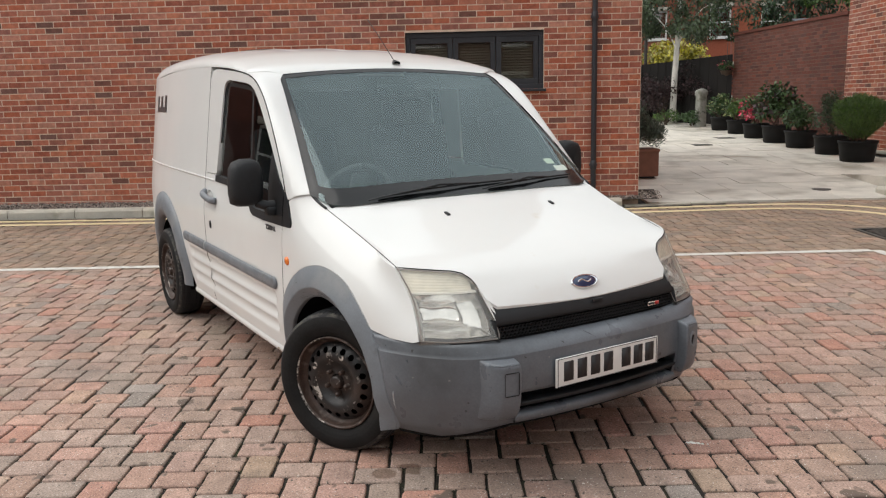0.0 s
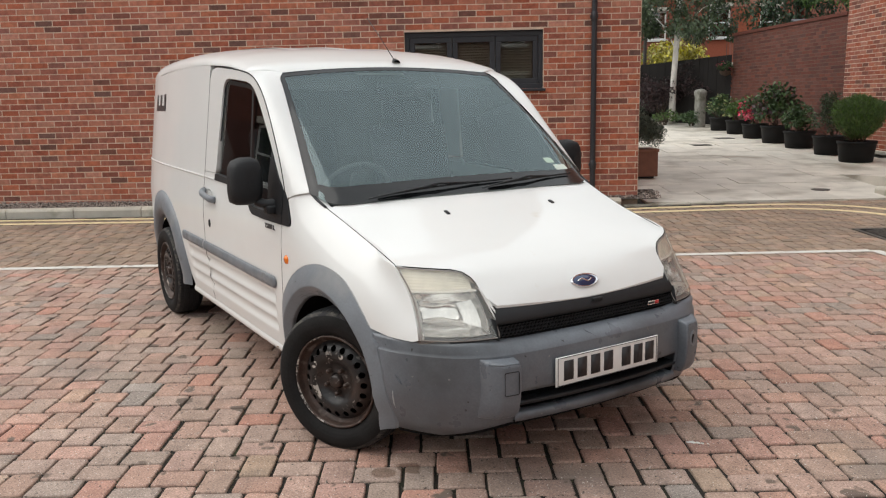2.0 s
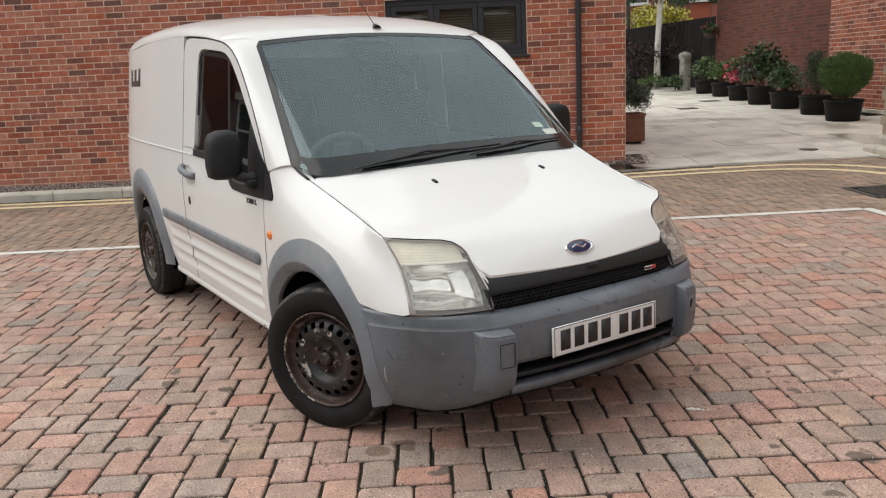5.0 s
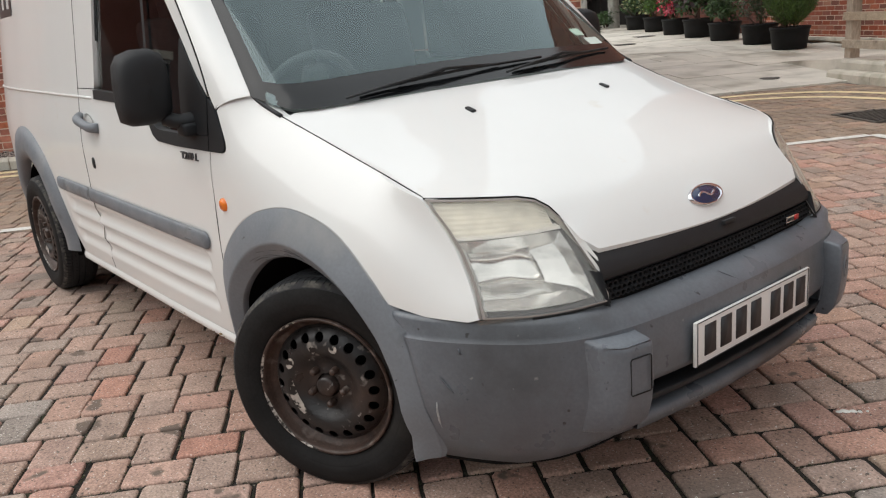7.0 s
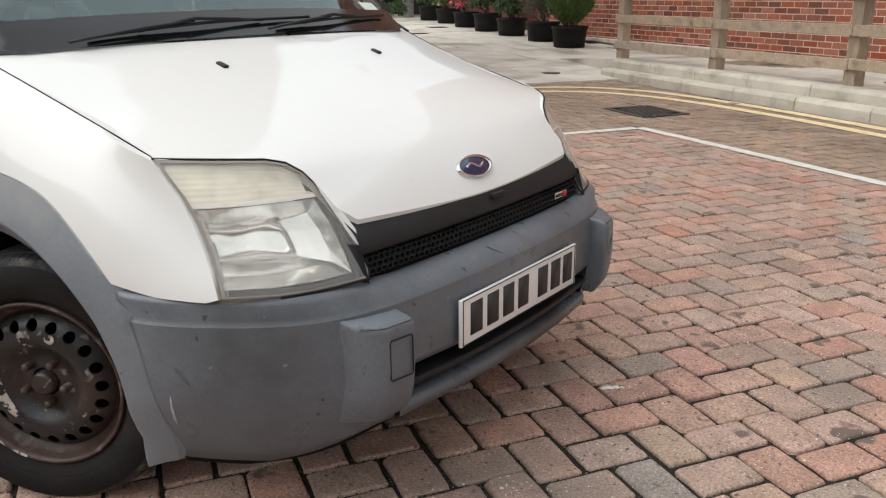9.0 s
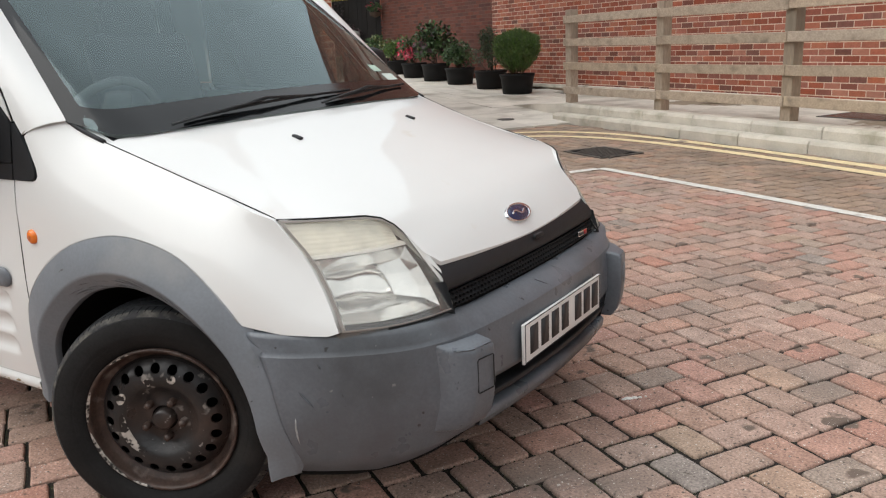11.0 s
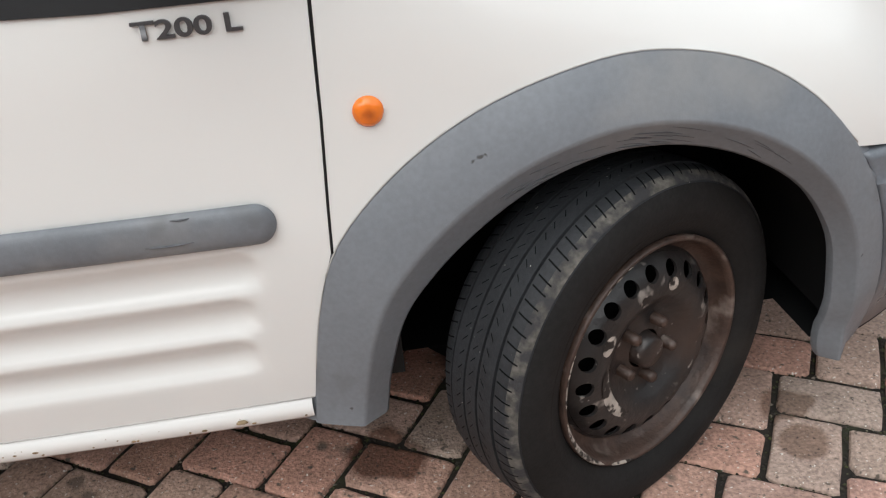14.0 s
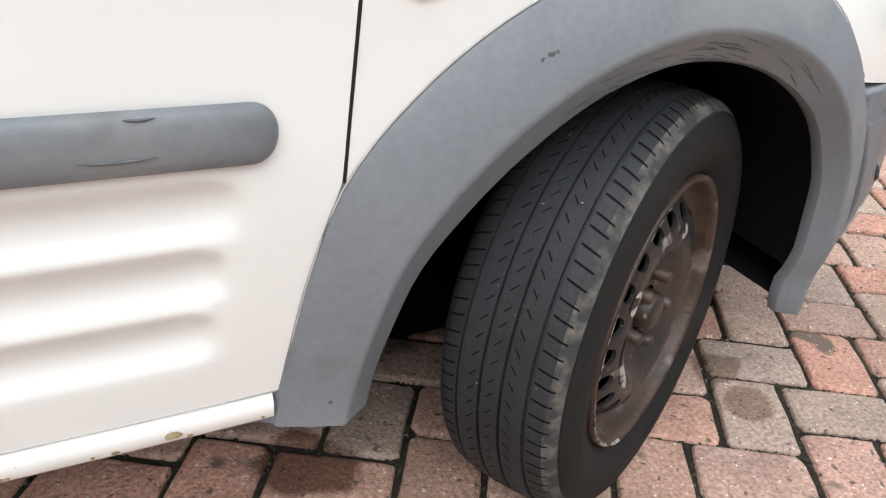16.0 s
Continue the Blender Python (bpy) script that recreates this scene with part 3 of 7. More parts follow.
    for n, ((x0, z0), (x1, z1)) in enumerate(zip(outs, ins)):
        w0, wm, w1 = (min(half_width(min(x, 0.66), max(z, 0.3)), 0.9) for x, z in ((x0, z0), (0.45 * x0 + 0.55 * x1, 0.45 * z0 + 0.55 * z1), (x1, z1)))
        if x0 > 0.3:
            k = min(1.0, max(0.0, (0.62 - z0) / 0.06))
            w0 += (float(np.interp(x0, [p[0] for p in PLAN], [p[1] for p in PLAN])) - 0.003 - float(np.interp(z0, (0.19, 0.26, 0.31, 0.36), (0.045, 0.026, 0.010, 0.0))) - w0) * k
        mid = lambda k: (x0 + (x1 - x0) * k, z0 + (z1 - z0) * k)
        wx = max(w0, w1)
        spec = [(-0.16, w0 - 0.012), (-0.01, w0 - 0.001), (0.008, w0 + 0.004), (0.05, w0 + 0.0075), (0.35, w0 + 0.020), (0.63, wx + 0.030), (0.67, wx + 0.0305), (0.71, wx + 0.027), (0.98, wx + 0.004), (1.01, wx - 0.003), (1.0, wx - 0.014)]
        rows.append([(mid(k)[0], sign * y, mid(k)[1]) for k, y in spec])
        if x0 > 0.3 and z1 < 0.262:
            continue
        liner.append([(mid(k)[0], sign * y, mid(k)[1]) for k, y in ((0.99, wx - 0.012), (0.93, wx - 0.03), (0.90, 0.60), (0.90, 0.36))])
    part("wheel_housing", loft(liner), LINING_SHADE, van)
    FLARE[sign] = rows
    part("front_wheel_arch", loft(rows, sharp=(2, 8)), GREY, van, "faded grey plastic wheel-arch flare")
    rows = []
    for (x0, z0), (x1, z1) in zip(REAR_OUT, REAR_IN):
        w = half_width(x0, max(z0, 0.4))
        spec = [(0.0, w - 0.004), (0.01, w + 0.004), (0.5, w + 0.024), (0.7, w + 0.026), (1.0, w + 0.012), (1.02, w - 0.03)]
        rows.append([(x0 + (x1 - x0) * k, sign * y, z0 + (z1 - z0) * k) for k, y in spec])
    part("rear_wheel_arch", loft(rows), GREY, van, "faded grey plastic wheel-arch flare")
    # inner wheel housings
    for cx, r, width in ((0.03, 0.378, 0.44), (REAR, 0.40, 0.36)):
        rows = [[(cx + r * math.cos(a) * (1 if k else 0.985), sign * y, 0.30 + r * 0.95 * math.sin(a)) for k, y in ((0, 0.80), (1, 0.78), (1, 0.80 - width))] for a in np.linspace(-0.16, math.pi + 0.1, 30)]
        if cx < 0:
            part("wheel_housing", loft(rows), LINING_SHADE, van)
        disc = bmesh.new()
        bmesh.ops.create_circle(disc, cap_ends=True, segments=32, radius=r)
        part("wheel_housing", moved(disc, Matrix.Translation((cx, sign * (0.80 - width), 0.31)) @ Matrix.Rotation(math.pi / 2, 4, "X")), LINING_SHADE, van)
    # pillar between the windscreen and the door
    upper = path3([(x, half_width(x, z) + 0.0, z) for x, z in PILLAR_CUT[:10]], 30)
    edge = path3([tuple(screen_point(1.008, v, 0.006)) for v in (0.03, 0.15, 0.3, 0.45, 0.6, 0.75, 0.88, 0.96)] + [tuple(screen_point(0.97, 1.01, 0.006))], 30)
    upper = [(-0.316, half_width(-0.316, 1.022), 1.020), (-0.333, half_width(-0.333, 1.04), 1.041)] + upper
    edge = [tuple(screen_point(1.008, 0.0, 0.004)), tuple(screen_point(1.008, 0.015, 0.006))] + edge
    rows = []
    for n, (p, q) in enumerate(zip(upper, edge)):
        p, q = np.array(p), np.array(q)
        row = []
        for k in np.linspace(0, 1, 7):
            swell = 0.016 * math.sin(math.pi * k)
            row.append((p + (q - p) * k + np.array([0.35, 0.75, 0.45]) * swell))
        rows.append([(v[0], sign * v[1], v[2]) for v in row])
    part("windscreen_pillar", loft(rows), PAINT, van)
    gasket = path3([(-0.09, 0.735, 0.998), (-0.16, 0.746, 1.027), (-0.20, 0.752, 1.047), (-0.24, 0.758, 1.071)], 10)
    part("screen_gasket", tube([(x, sign * y, z) for x, y, z in gasket], 0.006, 6), BLACK, van)
    # thin tubes that stand for the shade in the joints between the panels
    flip = lambda pts: [(x, sign * y, z) for x, y, z in pts]
    part("panel_gap", tube(flip([(x, EDGE_Y(x) - 0.002, EDGE_Z(x) + 0.0012) for x in np.linspace(0.452, -0.095, 30)]), 0.0017, 6), GAP, van)
    part("panel_gap", tube(flip(path3([(x + 0.005, half_width(x, z) - 0.0005, z) for x, z in DOOR_FRONT if z > 0.54], 24)), 0.0016, 6), GAP, van)
    part("panel_gap", tube(flip(path3([(x - 0.003, half_width(x, z) + 0.0005, z - 0.004) for x, z in PILLAR_CUT], 40)), 0.0022, 6), GAP, van)
    part("panel_gap", tube(flip([(DOOR_BACK, half_width(DOOR_BACK, z), z) for z in np.linspace(0.305, 1.63, 30)]), 0.0013, 6), GAP, van)
    # grey tube painted in for the faint shade between door and sill
    part("panel_gap", tube(flip([(x, half_width(x, 0.302) + 0.0005, 0.302) for x in np.linspace(-0.445, -2.08, 20)]), 0.0010, 6), SEAM_GREY, van)
    part("pillar_seam", tube(flip(path3([(-0.314, half_width(-0.314, 1.02) + 0.001, 1.022), (-0.28, 0.803, 1.052), (-0.245, 0.768, 1.078)], 8)), 0.0016, 5), SEAM_GREY, van)
    # grey tube painted in for the shading line along the flare's edge
    part("panel_gap", tube(flip(path3([(x, half_width(x, z) + 0.003, z + 0.002) for x, z in ARCH_OUT if z > 0.32 and x < 0.40], 40)), 0.0010, 5), SEAM_GREY, van)
    # lamp repeater, handle, lock
    dome = lathe([(0, 0.0), (0.011, 0.0), (0.010, 0.012), (0.005, 0.019), (-0.004, 0.0205)], 24)
    y = half_width(-0.305, 0.752)
    part("side_repeater", moved(dome, Matrix.Translation((-0.305, sign * y, 0.752)) @ Matrix.Diagonal((1, sign, 1, 1))), AMBER, van, "orange side indicator lens")
    y = half_width(-1.46, 0.935)
    cup = lathe([(-0.012, 0.0), (-0.010, 0.022), (0.002, 0.03), (0.003, 0.036)], 24)
    part("handle_recess", moved(cup, Matrix.Translation((-1.50, sign * y, 0.935)) @ Matrix.Diagonal((1.7, sign, 1.05, 1))), PAINT, door)
    grip = [(-1.585, sign * (y + 0.005), 0.955), (-1.55, sign * (y + 0.03), 0.95), (-1.47, sign * (y + 0.035), 0.935), (-1.40, sign * (y + 0.02), 0.92), (-1.385, sign * (y + 0.002), 0.917)]
    part("door_handle", tube(path3(grip, 14), 0.016, 10, 1.2), GREY, door, "grey plastic pull handle")
    lock = lathe([(0.006, 0.0), (0.005, 0.014), (-0.004, 0.017)], 20)
    part("door_lock", moved(lock, Matrix.Translation((-1.50, sign * half_width(-1.5, 0.775), 0.775)) @ Matrix.Diagonal((1, sign, 1.5, 1))), BLACK, door)
    # door mirror
    rows = []
    outline = [(-0.080, 0.98), (-0.086, 1.03), (-0.084, 1.10), (-0.078, 1.155), (-0.060, 1.186), (-0.02, 1.200), (0.03, 1.200), (0.062, 1.185), (0.076, 1.14), (0.078, 1.06), (0.070, 0.995), (0.05, 0.972), (0.0, 0.962), (-0.05, 0.965)]
    for depth, k in ((0.0, 0.90), (0.010, 0.985), (0.03, 1.0), (0.06, 0.985), (0.085, 0.93), (0.102, 0.80), (0.110, 0.55), (0.112, 0.2), (0.1121, 0.01)):
        rows.append([(-0.550 + 0.86 * depth - 0.042 * oy, sign * (0.940 - 0.95 * oy * k), 1.096 + 0.91 * (oz - 1.085) * k) for oy, oz in outline])
    mirror = part("door_mirror", loft(rows, closed_v=True), MIRROR_BLACK, door, "black plastic door mirror housing")
    face = bmesh.new()
    face.faces.new([face.verts.new((-0.552, sign * (0.940 - oy * 0.82), 1.096 + (oz - 1.085) * 0.80)) for oy, oz in outline])
    part("mirror_glass", face, CHROME, mirror)
    part("mirror_rim", loft([rows[0], [(p[0] + 0.004, p[1] * 1.0, p[2]) for p in rows[0]]], closed_v=True), BLACK, mirror)
    arm = [(-0.47, sign * 0.80, 0.985), (-0.475, sign * 0.86, 0.985), (-0.50, sign * 0.90, 1.0)]
    part("mirror_arm", tube(path3(arm, 8), [0.032] * 4 + [0.027] * 4, 12, 0.8), BLACK, mirror)
    part("mirror_arm", box((0.058, 0.06, 0.038), (-0.458, sign * 0.845, 0.962), 0.010), BLACK, mirror)
    # head lamp
    lens_line = LAMP_OUT + [(0.62, 0.5815), (0.54, 0.583), (0.452, 0.585), (0.445, 0.60), (0.445, 0.64), (0.453, 0.68), (0.462, 0.725), (0.470, 0.765), (0.482, 0.787), (0.505, 0.806), (0.54, 0.816), (0.60, 0.8215), (0.66, 0.826)]
    at_lamp = lambda k: (lambda y, z: (lamp_x(y, z) + k + 0.012 * math.sin(min(max((y - 0.45) / 0.25, 0), 1) * math.pi) - 0.0, sign * y, z))
    bowl = fill(dense(lens_line + lens_line[:1], 0.02)[:-1], at_lamp(-0.105), 0.03, None)
    head = part("head_lamp", bowl, PALE, van, "clouded clear headlamp with silver reflector")
    lens = part("lamp_lens", fill(dense(lens_line + lens_line[:1], 0.015)[:-1], at_lamp(0.0), 0.025, (-0.03, 0, -0.045)), LENS, head, "scratched yellowing lamp lens")
    lens.visible_shadow = False
    trim = loft([[at_lamp(0.001)(y, z), at_lamp(0.003)(cy, cz), at_lamp(0.003)(cy2, cz2)] for (y, z), (cy, cz), (cy2, cz2) in
                 [((y, z), (y + (0.575 - y) * 0.012, z + (0.70 - z) * 0.012), (y + (0.575 - y) * 0.035, z + (0.70 - z) * 0.035)) for y, z in dense(lens_line + lens_line[:1], 0.015)[:-1]]], closed_u=True)
    part("lamp_edge", trim, LAMP_EDGE, head)
    part("lamp_gasket", tube([at_lamp(0.0)(y + (y - 0.575) * 0.012, z + (z - 0.70) * 0.02) for y, z in dense(lens_line[7:] + lens_line[:1], 0.02)], 0.0024, 6), GAP, head)
    mouth = dense([(0.688, 0.736), (0.682, 0.67), (0.690, 0.596), (0.62, 0.594), (0.54, 0.595), (0.472, 0.597), (0.468, 0.64), (0.469, 0.69), (0.478, 0.736), (0.56, 0.738), (0.688, 0.736)], 0.045)[:-1]
    shrink = lambda k, dy=0.0: [(0.592 + (y - 0.592) * k * 1.12 + dy, 0.662 + (z - 0.666) * k * 0.86) for y, z in mouth]
    seat = lens_line[-9:] + lens_line[:1]
    collar = [[at_lamp(0.0)(y, z), (lamp_x(y, z) + 0.004, sign * y, z + 0.003), (lamp_x(y, z) - 0.004, sign * (y - 0.002), bonnet_z(lamp_x(y, z) - 0.004, y) - 0.001)] for y, z in dense(seat, 0.015)]
    part("lamp_collar", loft(collar), PAINT, head)
    facets = loft([[at_lamp(-0.010)(y, z) for y, z in mouth], [at_lamp(-0.030)(y, z) for y, z in shrink(0.78)], [at_lamp(-0.062)(y, z) for y, z in shrink(0.55, 0.012)]], closed_v=True)
    part("reflector", facets, SILVER, head, "silver faceted reflector", smooth=False)
    bowl_rows = [[at_lamp(-0.062 - 0.030 * math.sin(math.acos(k)))(y, z) for y, z in shrink(0.55 * k, 0.012)] for k in (1.0, 0.95, 0.85, 0.7, 0.5, 0.25, 0.02)]
    part("reflector_bowl", loft(bowl_rows, closed_v=True), SILVER, head)
    crest = lambda y: float(np.interp(y, (0.470, 0.482, 0.505, 0.54, 0.60, 0.66, 0.70), (0.765, 0.787, 0.806, 0.816, 0.8215, 0.826, 0.829))) - 0.006
    rows = [[at_lamp(-0.014 + (0.0014 if k % 2 else 0.0))(y, 0.748 + (crest(y) - 0.748) * k / 14) for k in range(15)] for y in np.linspace(0.484, 0.688, 18)]
    part("indicator_panel", loft(rows), RIBBED, head, "ribbed pale indicator panel", smooth=False)
    rows = [[at_lamp(-0.05)(y, 0.738), at_lamp(-0.006)(y, 0.740), at_lamp(-0.006)(y, 0.746), at_lamp(-0.02)(y, 0.749)] for y in np.linspace(0.474, 0.685, 12)]
    part("lamp_shelf", loft(rows), PALE, head, smooth=False)
    return door


RIGHT_DOOR = add_side(-1)
LEFT_DOOR = add_side(1)

# bonnet
front_edge = [(0.720 + 0.032 * (1 - (y / 0.46) ** 2), y) for y in np.linspace(-0.457, 0.457, 31)]
lamp_top = [(lamp_x(y, z) - 0.002, -y) for y, z in [(0.700, 0.829), (0.66, 0.828), (0.60, 0.824), (0.54, 0.8185), (0.505, 0.809), (0.482, 0.791), (0.470, 0.768), (0.462, 0.728), (0.458, 0.69)]]
rear_edge = [(0.012 - 0.112 * (abs(y) / 0.735) ** 2.4, y) for y in np.linspace(0.733, -0.733, 41)]
side_line = [(x, EDGE_Y(x) - 0.004) for x in np.linspace(0.44, -0.08, 16)]
half = [(x, y) for x, y in lamp_top]
bonnet_line = [(x, -y) for x, y in side_line[::-1]] + half + front_edge[1:-1] + [(x, -y) for x, y in half[::-1]] + side_line + rear_edge[1:-1]
bonnet = part("bonnet", fill(bonnet_line, lambda x, y: (x, y, bonnet_z(x, y)), 0.021, (-0.004, 0, -0.022)), PAINT, van)
for sign in (-1, 1):
    jet = box((0.034, 0.016, 0.009), (0, 0, 0.002), 0.004)
    part("washer_jet", moved(jet, Matrix.Translation((0.156, sign * 0.284, bonnet_z(0.156, 0.284))) @ Matrix.Rotation(radians(16), 4, "Y")), BLACK, bonnet, "black washer jet")
slope = math.atan2(NOSE_Z(0.69) - NOSE_Z(0.735), 0.045)
badge_m = Matrix.Translation((0.712, 0, bonnet_z(0.712, 0) + 0.001)) @ Matrix.Rotation(slope, 4, "Y")
plate = lathe([(0.0, 0.0), (0.005, 0.0), (0.005, 0.86), (0.009, 0.92), (0.007, 0.98), (0.0, 1.0)], 48, axis="Z")
badge = part("badge", moved(plate, badge_m @ Matrix.Diagonal((0.030, 0.068, 1.0, 1))), CHROME, bonnet, "chrome-rimmed blue oval badge")
oval = lathe([(0.0065, 0.0), (0.0065, 0.80), (0.004, 0.86)], 48, axis="Z")
part("badge_field", moved(oval, badge_m @ Matrix.Diagonal((0.030, 0.068, 1.0, 1))), BLUE, badge)
mark = tube(path3([(0.0, -0.036, 0.0075), (-0.008, -0.012, 0.0075), (0.006, 0.012, 0.0075), (-0.004, 0.036, 0.0075)], 14), 0.0035, 6, 0.4)
part("badge_mark", moved(mark, badge_m), CHROME, badge)

# roof, from rail to rail, and the rear end
def roof_row(x, count=41):
    rail, top, w = RAIL_Z(x), ROOF_Z(x), half_width(x, RAIL_Z(x))
    row = []
    p = 2.5
    for q in np.linspace(-math.pi / 2, math.pi / 2, count):
        s, c = math.sin(q), math.cos(q)
        row.append((x, w * math.copysign(abs(s) ** (2 / p), s), rail + (top - rail) * abs(c) ** (2 / p)))
    return row


rows = [roof_row(x) for x in np.linspace(-0.95, -3.30, 60)]
header = [(-0.868 + 0.012 * (abs(u) ** 2), 0.60 * u, 1.616 - 0.028 * u * u) for u in np.sin(np.linspace(-math.pi / 2, math.pi / 2, 41))]
mid_row = [tuple(np.array(p) * 0.5 + np.array(q) * 0.5 + (0, 0, 0.008)) for p, q in zip(header, rows[0])]
roof = part("roof", loft([header, mid_row, *rows]), PAINT, van)
for y in (-0.30, 0.0, 0.30):
    rows = [[(x, y + k * 0.05, ROOF_Z(x) - 0.003 + min(1.0, (-1.25 - x) / 0.2) * (0.0045 + 0.004 * (1 - k * k)) - 0.010 * abs(y) / 0.3 * 0.6) for k in (-1, -0.5, 0, 0.5, 1)] for x in np.linspace(-1.25, -3.2, 20)]
    part("roof_rib", loft(rows), PAINT, roof)
rear_rows = [roof_row(-3.30), [(x - 0.05, y * 0.96, z - 0.015) for x, y, z in roof_row(-3.32)], [(-3.40, y * 0.9, 1.5 - 0.15 * abs(y)) for _, y, _ in roof_row(-3.3)]]
rear_rows += [[(-3.41 - 0.02 * math.sin(k * 3), y * 0.97, 1.45 - 1.1 * k) for _, y, _ in roof_row(-3.3)] for k in np.linspace(0.1, 1, 8)]
part("rear_doors", loft(rear_rows), PAINT, van)
# aerial
stalk = lathe([(0.0, 0.0), (0.03, 0.006), (0.022, 0.012), (0.0, 0.022), (-0.004, 0.024)][::-1], 16, axis="Z")
aerial = part("aerial", moved(stalk, Matrix.Translation((-0.905, 0.062, 1.640)) @ Matrix.Rotation(radians(-45), 4, "Y")), BLACK, roof, "thin black roof aerial")
part("aerial_rod", tube([(-0.92, 0.062, 1.655), (-1.05, 0.055, 1.775), (-1.20, 0.045, 1.905)], 0.0022, 6), BLACK, aerial)

# windscreen with its dark edge
rows = [[tuple(screen_point(u, v)) for u in np.linspace(-1, 1, 61)] for v in np.linspace(0, 1, 21)]
screen = part("windscreen", loft(rows), SCREEN, van, "greenish windscreen glass with a worn sticker")
screen.visible_shadow = False
ring_out, ring_in, border = [], [], []
for u, v in [(k, 0) for k in np.linspace(-1, 1, 30)] + [(1, k) for k in np.linspace(0.05, 0.95, 20)] + [(k, 1) for k in np.linspace(1, -1, 30)] + [(-1, k) for k in np.linspace(0.95, 0.05, 20)]:
    ring_out.append(tuple(screen_point(u * 1.004, v * 1.008 - 0.004, 0.0022)))
    iu, iv = max(-0.966, min(0.966, u)), max(0.105, min(0.972, v))
    ring_in.append(tuple(screen_point(iu, iv, 0.0014)))
    border.append((u, iu, v, iv))
rings = [ring_out] + [[tuple(screen_point(a_ + (b_ - a_) * f, c_ + (d_ - c_) * f, 0.0018)) for a_, b_, c_, d_ in border] for f in (0.25, 0.5, 0.75)] + [ring_in]
part("screen_border", loft(rings, closed_v=True), SCREEN_BLACK, screen)
stick = [[tuple(screen_point(u, v, 0.001)) for u in np.linspace(a, b, 5)] for v in np.linspace(0.16, 0.2, 3) for a, b in ((0.70, 0.78),)]
part("sticker", loft(stick), material("faded_sticker", (0.45, 0.6, 0.5), rough=0.7), screen)
stick = [[tuple(screen_point(u, v, 0.001)) for u in np.linspace(0.74, 0.86, 5)] for v in np.linspace(0.10, 0.145, 3)]
part("sticker", loft(stick), material("pale_sticker", (0.6, 0.68, 0.62), rough=0.7), screen)
# scuttle and wipers
rows = [[tuple(screen_point(u, 0.0, -0.012)), (0.02 - 0.112 * abs(u) ** 2.4, 0.74 * u, bonnet_z(0.01 - 0.11 * abs(u) ** 2.4, 0.735 * u) - 0.022)] for u in np.linspace(-1, 1, 25)]
part("scuttle", loft(rows), BLACK, van)
for pivot, elbow, tip_ in ((((-0.55), 0.0), (-0.22, 0.040), (0.20, 0.052)), (((0.0), 0.0), (0.28, 0.040), (0.60, 0.062))):
    p = [screen_point(pivot[0] / 0.742, 0.0, 0.018), screen_point((pivot[0] + elbow[0]) / 1.484, 0.022, 0.022), screen_point(elbow[0] / 0.742, elbow[1], 0.024)]
    wiper = part("wiper", tube(path3(p, 10), 0.0065, 8, 0.6), BLACK, van, "black windscreen wiper")
    q = [screen_point((pivot[0] + 0.05) / 0.742, 0.018, 0.012), screen_point(elbow[0] / 0.742, elbow[1] - 0.004, 0.016), screen_point(tip_[0] / 0.742, tip_[1], 0.012)]
    part("wiper_blade", tube(path3(q, 14), 0.0045, 6), BLACK, wiper)
    part("wiper_bridge", tube([Vector(q[1]) + (Vector(q[0]) - Vector(q[1])) * 0.55, Vector(q[1]) + Vector((0.006, 0, 0.014)), Vector(q[1]) + (Vector(q[2]) - Vector(q[1])) * 0.55], 0.005, 6), BLACK, wiper)

# front bumper: a plan line swept along a profile
PLAN_LINE = path3(PLAN, 80)
SEAM = hermite([(0.15, 0.502), (0.24, 0.497), (0.354, 0.486), (0.45, 0.470), (0.53, 0.440), (0.60, 0.396)])


def plan_normal(n):
    a, b = np.array(PLAN_LINE[max(n - 1, 0)]), np.array(PLAN_LINE[min(n + 1, len(PLAN_LINE) - 1)])
    d = (b - a) / np.linalg.norm(b - a)
    return np.array([-d[1], d[0]])


def bumper_point(n, offset, z):
    lo = min(int(n), len(PLAN_LINE) - 2)
    f = n - lo
    (x0, y0), (x1, y1) = PLAN_LINE[lo], PLAN_LINE[lo + 1]
    a, b = plan_normal(lo), plan_normal(lo + 1)
    nx, ny = a + (b - a) * f
    return (x0 + (x1 - x0) * f + nx * offset, y0 + (y1 - y0) * f + ny * offset, z)


def bumper_rows(profile, n0=0, n1=79):
    """profile(k) gives (offset, z) pairs; k is 0 at the wheel and 1 at the middle. The ends follow the slanted seam."""
    rows = []
    for n in range(n0, n1 + 1):
        row = []
        for o, z in profile(n / 79):
            first = next(i for i in range(80) if PLAN_LINE[i][0] > SEAM(z) or i == 30)
            (xa, _), (xb, _) = PLAN_LINE[max(first - 1, 0)], PLAN_LINE[max(first, 1)]
            start = max(first - 1, 0) + min(max((SEAM(z) - xa) / (xb - xa), 0), 1)
            at = start + (40 - start) * n / 40 if n < 40 else n
            row.append(bumper_point(at, o, z))
        if n == 0:
            rows.append([(x, y - 0.03, z) for x, y, z in row])
        rows.append(row)
    return rows


